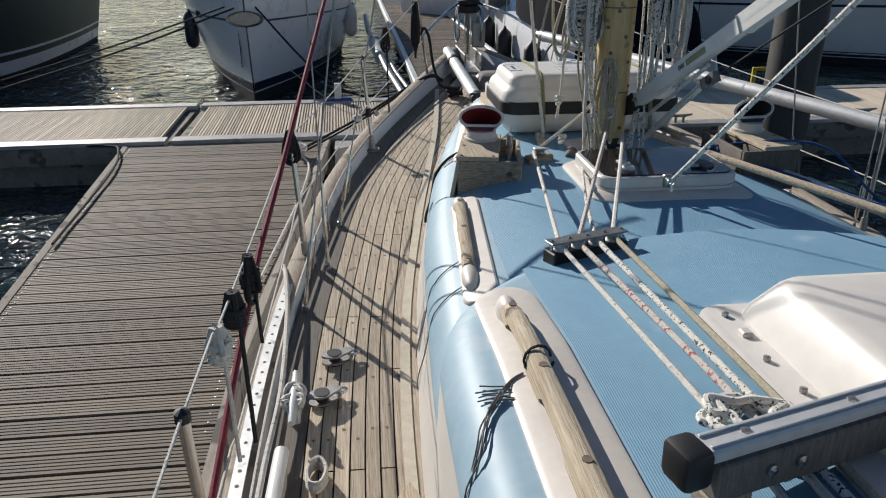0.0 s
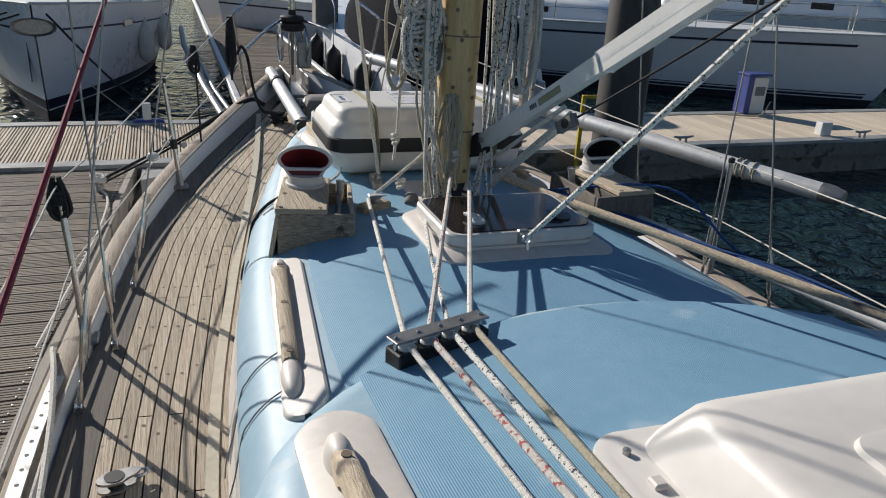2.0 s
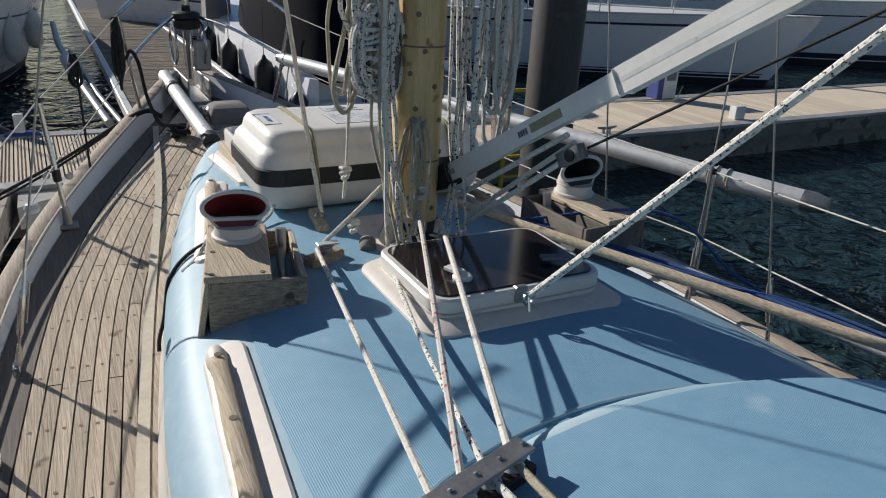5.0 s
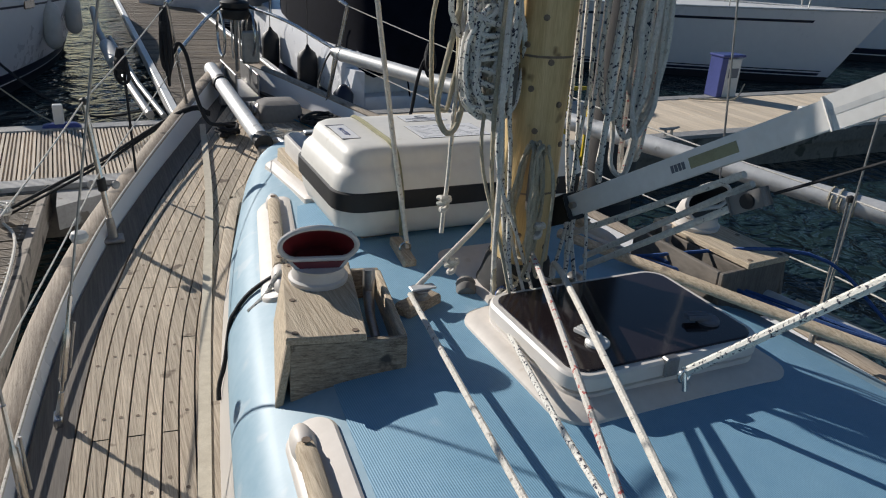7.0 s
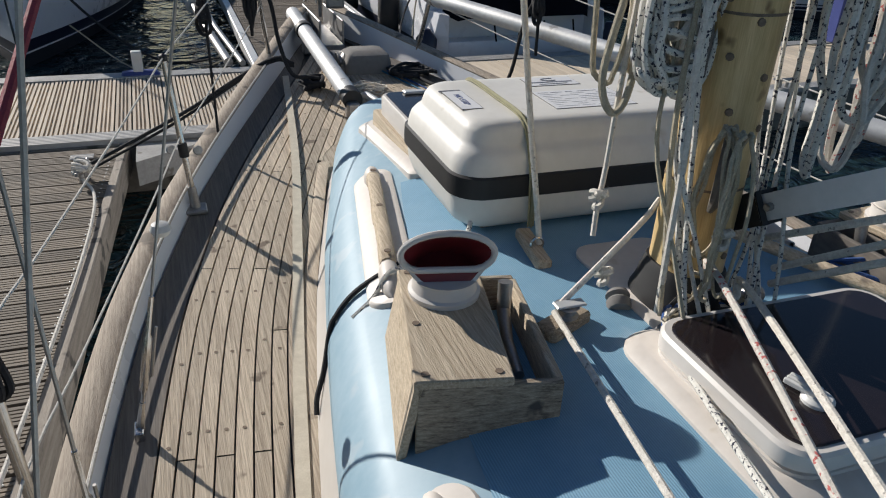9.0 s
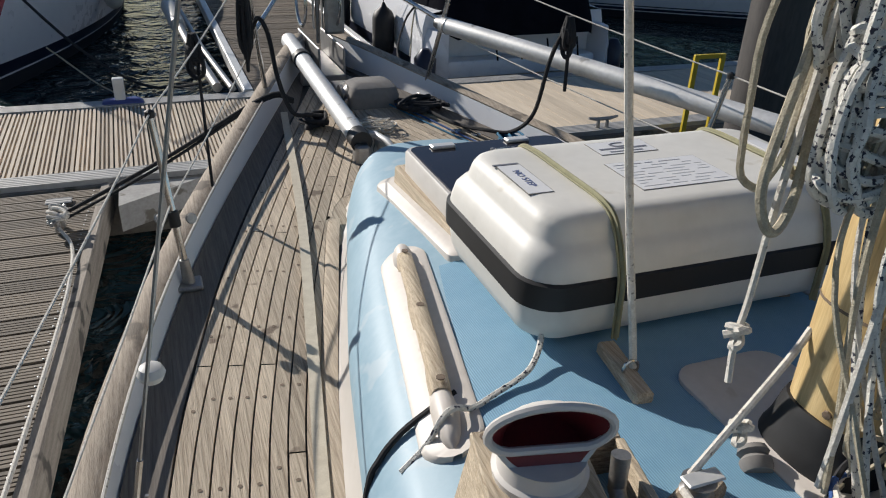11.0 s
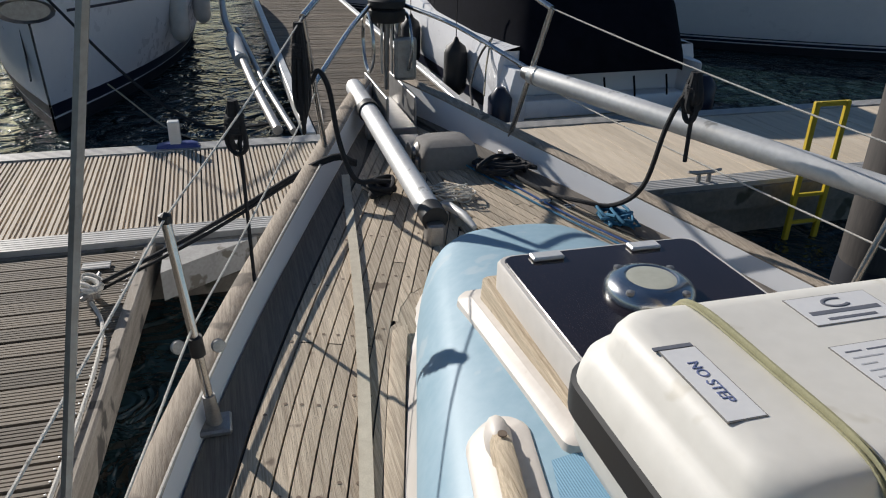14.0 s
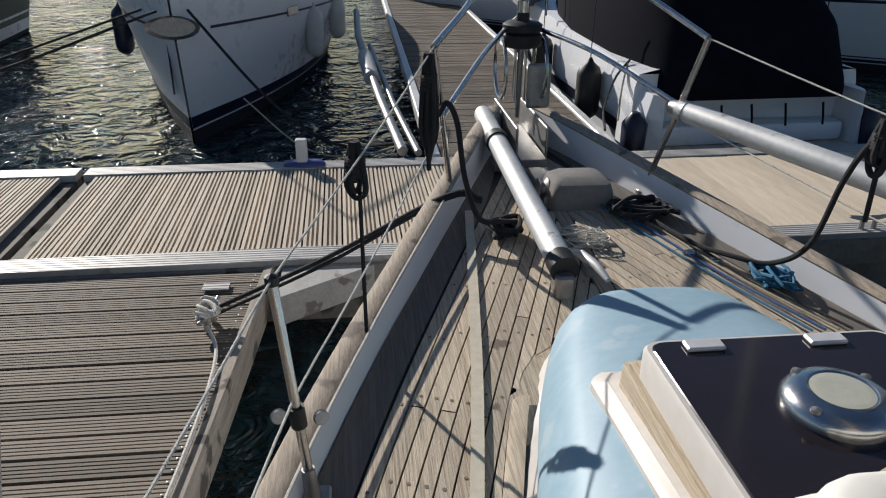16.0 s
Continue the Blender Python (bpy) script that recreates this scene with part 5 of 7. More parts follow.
def stanchion(base, top, label, fit=False):
    b, t_ = Vector(base), Vector(top)
    d = t_ - b
    ob = thing("stanchion", label, "stanchion", tuple(b), group="guard rail stanchions")
    part("post", T([Vector(), d], 0.0125, 12), "steel", ob, "polished steel post", True)
    part("foot", B((-0.045, -0.045, -0.012), (0.045, 0.045, 0.008), 0.006), "galv", ob, "metal foot plate")
    part("socket", T([Vector(), d * 0.16], [0.022, 0.017], 12), "galv", ob, "metal socket", True)
    part("cap", L([(0.016, -0.012), (0.016, 0.008), (0.0, 0.016)], Matrix.Translation(d), 10), "black", ob, "black cap")
    if fit:
        c = d * 0.42
        part("clamp", T([d * 0.37, d * 0.46], 0.020, 10), "black", ob, "black clamp", True)
        for o in (Vector((-0.045, 0, 0.0)), Vector((0.055, 0.0, -0.01))):
            part("block", L([(0.008, -0.009), (0.017, -0.008), (0.019, -0.004), (0.012, 0.0), (0.019, 0.004), (0.017, 0.008), (0.008, 0.009)], Matrix.Translation(c + o) @ Euler((radians(75), 0, radians(20))).to_matrix().to_4x4(), 14), "galv", ob, "small grey block", True)
    return ob


ST = {}
for s in (-1, 1):
    ST[s] = [((s * 1.53, -2.02, 0.06), (s * 1.516, -2.14, 0.775)), ((s * 1.445, 0.02, 0.135), (s * 1.48, 0.06, 0.742)), ((-1.073, 1.745, 0.212), (-1.124, 1.743, 0.842)) if s < 0 else ((1.06, 1.80, 0.212), (1.122, 1.705, 0.855))]
    for k, (a, b) in enumerate(ST[s]):
        stanchion(a, b, "steel guard rail stanchion on the bulwark" + (" with small blocks" if k == 2 and s < 0 else ""), k == 2 and s < 0)
PULP = {-1: ((-0.50, 3.60, 0.30), (-0.635, 3.12, 1.10)), 1: ((0.47, 3.63, 0.30), (0.54, 3.32, 1.09))}
for s in (-1, 1):
    tops = [Vector(b) for a, b in ST[s]] + [Vector(PULP[s][1])]
    mids = [Vector(a).lerp(Vector(b), 0.5) for a, b in ST[s]] + [Vector(PULP[s][0]).lerp(Vector(PULP[s][1]), 0.55)]
    for row, lab in ((tops, "upper guard wire"), (mids, "lower guard wire")):
        pts = [row[0] + Vector((0, -2.5, -0.02))]
        for a, b in zip(row, row[1:]):
            pts += sag(a, b, 0.012, 6)[:-1]
        pts.append(row[-1])
        rope("guard_wire", [tuple(p) for p in pts], 0.0035, "rope", lab + " along the bulwark", 6, "guard wire", 2, "guard wires")

# ---------- bow: pulpit, furling drum, windlass, tube ----------
pul = thing("pulpit", "polished steel bow pulpit with two rails", "pulpit", (0, 3.6, 0.3))
for s in (-1, 1):
    a, b = PULP[s]
    hp(pul, "post", T([a, b], 0.0135, 12), "steel", "steel post", True)
    hp(pul, "foot", L([(0.04, -0.012), (0.04, 0.006), (0.02, 0.02)], Matrix.Translation(a), 14), "galv", "round foot")
    mid = Vector(a).lerp(Vector(b), 0.60)
    hp(pul, "mid_rail", T(smooth_pts([tuple(mid), (s * 0.30, 4.02, 0.90), (s * 0.13, 4.42, 0.95), (s * 0.07, 4.58, 0.96), (0, 4.64, 0.965)], 5), 0.0125, 10), "steel", "steel mid rail", True)
    hp(pul, "top_rail", T(smooth_pts([b, (s * 0.40, 3.72, 1.22), (s * 0.27, 4.4, 1.36), (s * 0.13, 4.85, 1.40), (0, 4.98, 1.41)], 5), 0.0135, 10), "steel", "steel top rail", True)
fur = thing("furling_drum", "black headsail furling drum on the bow fitting", "furler", (0, 4.50, 0.5))
hp(fur, "drum", L([(0.055, 0.855), (0.105, 0.865), (0.112, 0.88), (0.112, 0.93), (0.098, 0.94), (0.110, 0.95), (0.112, 0.985), (0.090, 1.0), (0.040, 1.005), (0.035, 1.05), (0.0, 1.05)], Matrix.Translation((0.0, 4.50, 0)), 24), "black", "black drum", True)
hp(fur, "collar", L([(0.034, 1.05), (0.034, 1.11), (0.027, 1.115), (0.027, 1.20)], Matrix.Translation((0.0, 4.50, 0)), 16), "steel", "steel collar", True)
hp(fur, "foil", T([(0, 4.50, 1.2), (0.02, 0.1, 13.0)], 0.02, 10), "alu", "aluminium forestay foil", True)
hp(fur, "toggle", T([(0, 4.52, 0.45), (0, 4.50, 0.86)], [0.014, 0.018], 8), "galv", "link plates", True)
for x in (-0.03, 0.03):
    hp(fur, "link_plate", B((x - 0.003, 4.48, 0.55), (x + 0.003, 4.54, 0.88), 0.002), "galv", "grey link plate")
bowf = thing("bow_roller", "grey galvanised bow roller fitting with cheek plates", "bow fitting", (0, 4.4, 0.34))
hp(bowf, "platform", B((-0.075, 4.02, 0.30), (0.075, 4.75, 0.345), 0.006), "galv", "grey metal platform")
for x in (-0.09, 0.075):
    hp(bowf, "cheek", B((x, 4.10, 0.30), (x + 0.015, 4.80, 0.50), 0.004), "galv", "grey cheek plate")
for x, rr_ in ((-0.115, 0.17), (0.115, 0.17)):
    hp(bowf, "guide_ring", T([(x + 0.0, 4.50 + rr_ * math.cos(a), 0.74 + rr_ * math.sin(a)) for a in [i * math.pi / 12 for i in range(25)]], 0.011, 8), "steel", "steel ring guide", True)
hp(bowf, "bow_plate", B((0.03, 4.42, 0.52), (0.17, 4.46, 0.78), 0.02, 2), "galv", "grey anchor fluke plate")
wl = thing("windlass", "grey covered anchor windlass on the foredeck", "windlass", (0.11, 3.57, deck_z(3.57)))
part("housing", loft([rrect(-0.15, 0.15, -0.12, 0.13, 0.03, -0.012), rrect(-0.15, 0.15, -0.12, 0.13, 0.03, 0.07), rrect(-0.135, 0.14, -0.10, 0.125, 0.04, 0.115), rrect(-0.10, 0.11, -0.05, 0.10, 0.04, 0.135)]), "tealcover", wl, "dull grey housing", True)
part("plinth", B((-0.17, -0.06, -0.02), (-0.05, 0.38, 0.05), 0.01), "galv", wl, "grey plinth")
part("gypsy", L([(0.055, 0), (0.035, 0.015), (0.035, 0.03), (0.055, 0.045)], Matrix.Translation((-0.19, 0.02, 0.06)) @ Euler((0, radians(90), 0)).to_matrix().to_4x4(), 16), "galv", wl, "chain wheel", True)
tb = thing("stowed_tube", "grey aluminium tube with clamp carried on the foredeck", "tube", (-0.181, 2.765, 0.33))
ta, tf = Vector((-0.178, 2.74, 0.345)), Vector((-0.214, 4.46, 0.485))
hp(tb, "tube", T([ta, tf], 0.052, 20), "alu", "scuffed silver tube", True)
hp(tb, "rounded_end", T([tf, tf.lerp(ta, -0.012), tf.lerp(ta, -0.024)], [0.052, 0.046, 0.02], 20), "alu", "rounded end", True)
hp(tb, "end_socket", T([ta.lerp(tf, -0.02), ta.lerp(tf, 0.03)], 0.056, 18), "black", "black socket", True)
hp(tb, "clamp", T([ta.lerp(tf, 0.74), ta.lerp(tf, 0.775)], 0.062, 18), "black", "black clamp", True)
hp(tb, "bracket", B((-0.215, 2.66, deck_z(2.7) - 0.005), (-0.145, 2.76, 0.335), 0.01), "galv", "rusty bracket")
hp(tb, "bracket", B((-0.225, 3.98, deck_z(4.0) - 0.005), (-0.18, 4.06, 0.41), 0.006), "galv", "grey bracket")

cl = thing("mooring_cleat", "worn pale mooring cleat on the foredeck", "cleat", (-0.035, 2.86, deck_z(2.86)))
part("horn", T([(-0.03, 0.13, 0.035), (-0.015, 0.06, 0.055), (0.015, -0.05, 0.055), (0.04, -0.13, 0.03)], [0.012, 0.020, 0.020, 0.012], 10), "alu", cl, "pale horn", True)
part("base", B((-0.02, -0.04, -0.005), (0.02, 0.04, 0.045), 0.006), "galv", cl)
fp = []
rq = random.Random(5)
for i in range(46):
    fp.append((0.02 + rq.uniform(-0.10, 0.10), 3.12 + rq.uniform(-0.10, 0.10), deck_z(3.1) + rq.uniform(0.008, 0.05)))
rope("thin_white_rope", fp, 0.0035, "rope", "thin white line heaped on the foredeck", 5, "rope", 4)
bp = []
for i in range(40):
    bp.append((0.36 + 0.12 * math.cos(i * 1.15) + rq.uniform(-0.05, 0.05), 3.36 + 0.07 * math.sin(i * 1.55) + rq.uniform(-0.04, 0.04), deck_z(3.36) + 0.012 + 0.0011 * i + rq.uniform(0, 0.03)))
rope("black_mooring_rope", bp, 0.011, "rope_black", "heap of black mooring rope by the bulwark", 7, "rope", 4)
rope("black_mooring_line", [(0.36, 3.34, 0.30), (0.46, 3.05, 0.285), (0.56, 2.86, 0.30), (0.66, 2.74, 0.32), (0.72, 2.62, 0.45), (0.74, 2.55, 0.72), (0.76, 2.50, 0.86), (0.79, 2.47, 0.90)], 0.011, "rope_black", "black line led along the deck and up to the pole")
rope("black_hose", [(-0.60, 3.27, 0.80), (-0.57, 3.22, 0.86), (-0.53, 3.20, 0.78), (-0.50, 3.16, 0.56), (-0.44, 3.13, 0.39), (-0.34, 3.16, 0.36), (-0.26, 3.22, 0.33)], 0.012, "rope_black", "thick black rope looped over the pulpit foot")
bq = []
for i in range(30):
    bq.append((-0.31 + 0.05 * math.cos(i * 1.4) + rq.uniform(-0.03, 0.03), 3.20 + 0.06 * math.sin(i * 1.9) + rq.uniform(-0.02, 0.02), deck_z(3.2) + 0.01 + 0.0018 * i + rq.uniform(0, 0.02)))
rope("black_knot", bq, 0.012, "rope_black", "black rope bunched on the port cleat", 7, "rope", 4)
bq = []
for i in range(44):
    bq.append((0.665 + 0.05 * math.cos(i * 1.5) + rq.uniform(-0.035, 0.035), 2.72 + 0.09 * math.sin(i * 1.9) + rq.uniform(-0.03, 0.03), deck_z(2.74) + 0.01 + rq.uniform(0, 0.06)))
rope("blue_lashing", bq, 0.007, "rope_teal", "blue green lashing bunched round the black line", 6, "rope", 3)
for k in range(4):
    rope("deck_line", [(0.15 + 0.03 * k, 3.55, 0.31), (0.30 + 0.05 * k, 3.2, 0.275), (0.44 + 0.04 * k, 2.8, 0.262), (0.62 + 0.05 * k, 2.35, 0.25)], 0.005, ("rope_teal", "rope_blue", "rope_tan", "rope_black")[k], "thin line lying along the foredeck", 6)
for c, u in ((0.44, 2.98), (0.52, 2.90)):
    rope("bow_shackle", [(c + 0.03 * math.cos(a), u + 0.012 * math.sin(a), deck_z(u) + 0.012) for a in [i * math.pi / 5 for i in range(11)]], 0.006, "steel", "steel shackle lying on the foredeck", 6, "shackle")


def hang_hank(c, length, mt, label, tail=0.0, seed=3, n=6, r=0.009):
    rg2 = random.Random(seed)
    c = Vector(c)
    ob = thing("hanging_rope", label, "rope", tuple(c), group="rope hanks on the guard wires")
    for i in range(n):
        w = rg2.uniform(0.012, 0.034)
        l = length * rg2.uniform(0.5, 1.0)
        a = rg2.uniform(0, 3.1)
        u = Vector((math.cos(a), math.sin(a), 0))
        part("loop", T(smooth_pts([Vector((0, 0, 0.03)) + u * 0.01, u * w - Vector((0, 0, l * 0.3)), u * w * 1.2 - Vector((0, 0, l * 0.8)), Vector((0, 0, -l)), -u * w * 1.2 - Vector((0, 0, l * 0.8)), -u * w - Vector((0, 0, l * 0.3)), Vector((0, 0, 0.03)) - u * 0.01], 4), r, 6), mt, ob, "", True)
    part("wrapping", T([Vector((0.024 * math.cos(i * 0.8), 0.024 * math.sin(i * 0.8), -length * 0.12 - 0.0013 * i)) for i in range(40)], r, 6), mt, ob, "", True)
    if tail:
        part("tail", T([Vector((0.01, 0, -length * 0.5)), Vector((0.015, 0.0, -length - tail)), ], r * 0.8, 6), mt, ob, "", True)
    return ob


hang_hank((-0.66, 3.05, 1.06), 0.42, "rope_black", "black rope hank tied to the pulpit", 0.0, 3, 8, 0.010)
hang_hank((-0.94, 2.36, 0.935), 0.16, "rope_black", "black rope hank tied to the guard wire with long tail", 0.55, 4, 5, 0.009)
hang_hank((-1.48, 0.05, 0.745), 0.14, "rope_black", "black rope hank tied on a stanchion top", 0.40, 5, 4, 0.007)
hang_hank((-1.49, -1.39, 0.745), 0.13, "rope_black", "black lashing tied to the guard wire", 0.12, 6, 4, 0.007)
hang_hank((-1.50, -1.62, 0.745), 0.09, "rope_black", "black lashing tied to the guard wire with long tail", 0.34, 7, 4, 0.008)
hang_hank((-1.51, -1.80, 0.745), 0.05, "rope", "white rope knotted round the guard wire", 0.3, 8, 4, 0.007)
hang_hank((0.785, 2.47, 0.935), 0.17, "rope_black", "black rope hank tied over the silver pole", 0.16, 9, 7, 0.011)

rope("red_sheet", [(-1.21, 1.05, 1.62), (-1.296, 0.33, 1.32), (-1.433, -0.79, 0.869), (-1.485, -1.2, 0.705)], 0.0095, "rope_red", "dark red braided sheet leading aft past the shrouds")
rope("red_sheet", [(-1.485, -1.2, 0.705), (-1.53, -1.7, 0.48), (-1.56, -2.3, 0.25)], 0.0095, "rope_red", "dark red braided sheet led down outside the cap rail")
rope("cap_rail_line", [(-(deck_out(y) + 0.028), y, deck_z(y) + rail_h(y) + 0.004) for y in (-2.6, -1.6, -0.9, -0.4, 0.4, 1.1, 1.75, 2.5, 3.3)], 0.0055, "rope", "white rope laid along the cap rail", 6)
rope("cap_rail_line", [(-1.545, -0.10, 0.17), (-1.515, -0.30, 0.185), (-1.49, -0.60, 0.165), (-1.475, -1.1, 0.14), (-1.50, -1.6, 0.11), (-1.50, -2.4, 0.06)], 0.010, "rope", "three strand white rope over the cap rail", 7)

# perforated track on the cap rail
gt = thing("genoa_track", "pale perforated metal track on the cap rail", "track", (-1.48, -1.7, deck_z(-1.7) + rail_h(-1.7)))
bm = bmesh.new()
rows = []
for i in range(16):
    y = -3.0 + 0.18 * i
    x, z = -(deck_out(y) + 0.074), deck_z(y) + rail_h(y) + 0.001
    rows.append([(x - 0.02, y, z), (x - 0.02, y, z + 0.009), (x + 0.02, y, z + 0.009), (x + 0.02, y, z)])
grid(bm, rows, closed=True)
bmesh.ops.recalc_face_normals(bm, faces=bm.faces)
hp(gt, "bar", bm, "alu", "pale metal bar")
for i in range(42):
    y = -2.95 + 0.064 * i
    hp(gt, "hole", L([(0.0065, 0), (0.0065, 0.0006), (0, 0.0006)], Matrix.Translation((-(deck_out(y) + 0.074), y, deck_z(y) + rail_h(y) + 0.0101)), 8), "black")

# blocks and a cleat on the side deck
for (x, y, a, lab) in ((-1.285, -0.855, 70, "grey sheet block lying on the teak deck"), (-1.325, -1.10, 65, "pale sheet block tied to the rail cleat")):
    bk = thing("sheet_block", lab, "block", (x, y, deck_z(y) + 0.002))
    mm = Euler((0, 0, radians(-a))).to_matrix().to_4x4()
    for z in (0.010, 0.040):
        part("cheek", loft([[mm @ Vector((0.034 * math.cos(q) * (0.75 if math.sin(q) > 0 else 1.0), 0.062 * math.sin(q), z + d)) for q in [i * math.pi / 10 for i in range(20)]] for d in (0, 0.008)]), "galv", bk, "grey cheek plate", True)
    part("sheave", L([(0.028, 0.0), (0.022, 0.012), (0.022, 0.036), (0.028, 0.048)], mm @ Matrix.Translation((0, -0.012, 0.002)), 16), "black", bk, "black sheave", True)
    part("shackle", T([mm @ Vector((0.014 * math.cos(q), 0.062 + 0.022 * math.sin(q), 0.03)) for q in [i * math.pi / 8 for i in range(17)]], 0.005, 6), "steel", bk, "steel shackle", True)
rc = thing("rail_cleat", "white cleat with rope belayed on the inner rail", "cleat", (-1.425, -1.17, deck_z(-1.17)))
part("horn", T([(0.0, 0.13, 0.10), (0, 0.05, 0.085), (0, -0.05, 0.085), (0, -0.13, 0.07)], [0.012, 0.018, 0.018, 0.012], 10), "plasticwhite", rc, "white horn", True)
part("base", B((-0.018, -0.04, -0.004), (0.018, 0.04, 0.08), 0.006), "plasticwhite", rc)
part("belayed_rope", T(smooth_pts([(0.035 * math.cos(i * 1.3), 0.06 * math.sin(i * 0.7), 0.085 + 0.02 * math.sin(i * 1.9)) for i in range(26)], 3), 0.0085, 6), "rope", rc, "white belayed rope", True)
tube1 = rope("white_tube", [(-1.452, -1.40, 0.105), (-1.46, -1.75, 0.11), (-1.465, -2.2, 0.10)], 0.024, "paintedalu", "white painted tube lying in the waterway", 12, "tube")
cq = [(-1.34 + 0.03 * math.cos(i * 1.2), -1.5 + 0.06 * math.sin(i * 1.2), deck_z(-1.5) + 0.012 + 0.002 * i) for i in range(24)]
rope("rope_coil", cq, 0.006, "rope", "small coil of white line in the waterway", 6, "rope", 3)

# grey cord bundle tied to the aft grab rail
cd = thing("cord_bundle", "grey shock cord bundle tied round the grab rail", "cord", (-0.805, -1.98, 0.80))
def roof_run(pts, lift):
    return [(x, y, dog_top(x, y) + lift) for x, y in pts]


for k in range(6):
    r3 = random.Random(k)
    j = lambda w: r3.uniform(-w, w)
    hp(cd, "strand", T(smooth_pts(roof_run([(-0.835, -1.99), (-0.865 + j(0.006), -2.01 + j(0.006)), (-0.905 + j(0.01), -2.06 + j(0.012)), (-0.94 + j(0.01), -2.12 + j(0.015)), (-0.965, -2.19 + j(0.02))], 0.006 + 0.002 * k) + [(-1.0, -2.26 + j(0.03), 0.60 - 0.02 * (k % 3)), (-1.012, -2.31 + j(0.03), 0.48 - 0.03 * (k % 4))], 4), 0.0019, 5), "tealcover", "", True)
for k in range(5):
    r3 = random.Random(k + 40)
    hp(cd, "strand", T(smooth_pts(roof_run([(-0.93 - 0.012 * (k % 2), -1.99 - 0.016 * k), (-0.90, -2.01 - 0.013 * k), (-0.87 + r3.uniform(-0.01, 0.01), -2.02 - 0.012 * k), (-0.845, -2.045 - 0.014 * k)], 0.008), 4), 0.0019, 5), "tealcover", "", True)
hp(cd, "binding", T([(-0.803 + 0.031 * math.cos(q), -1.975 - 0.004 * q, dog_top(-0.803, -1.975) + 0.040 + 0.031 * math.sin(q)) for q in [i * math.pi / 6 for i in range(13)]], 0.0035, 6), "black", "dark cord bound round the rail", True)
# thin black lines down the coachroof side
for y in (-1.15, -0.95, 0.42):
    xo, lift = roof_in(y), 0.008 if y > 0 else 0.005
    pts = [(-xo + o, y + 0.2 * o, roof_top(-xo + o, y) + lift) for o in (0.26, 0.20, 0.14, 0.10, 0.075, 0.055)]
    pts += [(-xo + 0.030, y - 0.005, roof_z(xo, y) - 0.125), (-xo + 0.004, y - 0.03, 0.215), (-xo - 0.004, y - 0.06, 0.18)]
    rope("side_lashing", pts, 0.0075 if y > 0 else 0.0022, "rope_black" if y > 0 else "tealcover", "dark thin line lashed down the coachroof side", 6)
rope("raft_lashing", [(-0.345, 0.52, 0.655), (-0.37, 0.48, 0.625)] + [(x, 0.44 - 0.25 * (-0.40 - x), roof_top(x, 0.42) + h) for x, h in ((-0.42, 0.02), (-0.50, 0.012), (-0.56, 0.016), (-0.605, 0.05), (-0.635, 0.05), (-0.67, 0.012), (-0.73, 0.010))], 0.007, "rope_fleck", "short rope end tied from raft cradle to rail", 6)
# cockpit side moulding beside the deck
ypart("side_step", loft([[(-1.10, -2.4, z), (-1.035, -2.4, z), (-1.035, -1.62, z), (-1.06, -1.56, z), (-1.10, -1.62, z)] for z in (0.03, 0.085)]), "oak", deck, "weathered wooden step beside the coachroof")

seen_before = {o.name for o in bpy.data.objects}
# ---------- on the pontoons ----------
def horn_cleat(x, y, z, a, label):
    ob = thing("dock_cleat", label, "cleat", (x, y, z), group="dock cleats")
    m = Euler((0, 0, radians(a))).to_matrix().to_4x4()
    part("horn", T([m @ Vector(p) for p in ((-0.16, 0, 0.10), (-0.07, 0, 0.085), (0.07, 0, 0.085), (0.16, 0, 0.10))], [0.012, 0.019, 0.019, 0.012], 8), "galv", ob, "dark metal horn", True)
    for x_ in (-0.05, 0.05):
        part("leg", T([m @ Vector((x_, 0, 0)), m @ Vector((x_, 0, 0.085))], [0.022, 0.016], 8), "galv", ob, "", True)
    return ob


horn_cleat(2.83, py(2.8, 5.18), PONT_Z + 0.012, 1, "dark metal dock cleat on the pontoon edge")
horn_cleat(5.35, py(5.3, 5.18), PONT_Z + 0.012, 1, "dark metal dock cleat on the pontoon edge")
horn_cleat(8.6, py(8.6, 5.18), PONT_Z + 0.012, 1, "dark metal dock cleat on the pontoon edge")
fc = horn_cleat(-1.80, 4.30, FING_Z + 0.012, 80, "dock cleat on the finger wrapped in white rope")
rw = random.Random(31)
cq = [(-1.80 + 0.05 * math.cos(i * 1.3) + rw.uniform(-0.01, 0.01), 4.30 + 0.09 * math.sin(i * 0.75), FING_Z + 0.06 + 0.06 * abs(math.sin(i * 0.31)) + rw.uniform(0, 0.03)) for i in range(38)]
rope("cleat_rope", cq, 0.012, "rope", "white rope turned round the dock cleat", 7, "rope", 3)
rope("rope_tail", [(-1.80, 4.22, FING_Z + 0.05), (-1.72, 4.0, FING_Z + 0.03), (-1.70, 3.6, FING_Z + 0.035), (-1.73, 3.0, FING_Z + 0.03), (-1.80, 2.2, FING_Z + 0.03), (-1.9, 1.2, FING_Z + 0.03)], 0.011, "rope", "white rope tail lying along the finger edge", 7)
plate = tagged(part("berth_plate", B((-1.93, 4.72, FING_Z + 0.012), (-1.76, 4.82, FING_Z + 0.022), 0.004), "pontoonalu"), "small pale metal berth plate on the finger boards", "plate")
rope("dock_line", [(-4.3, py(-4.3, 5.12), PONT_Z - 0.02), (-3.95, 4.95, FING_Z + 0.02), (-3.80, 4.65, FING_Z + 0.05), (-3.66, 3.9, FING_Z + 0.035), (-3.56, 2.0, FING_Z + 0.03)], 0.012, "rope_black", "dark rope lying along the finger's outer edge", 7)

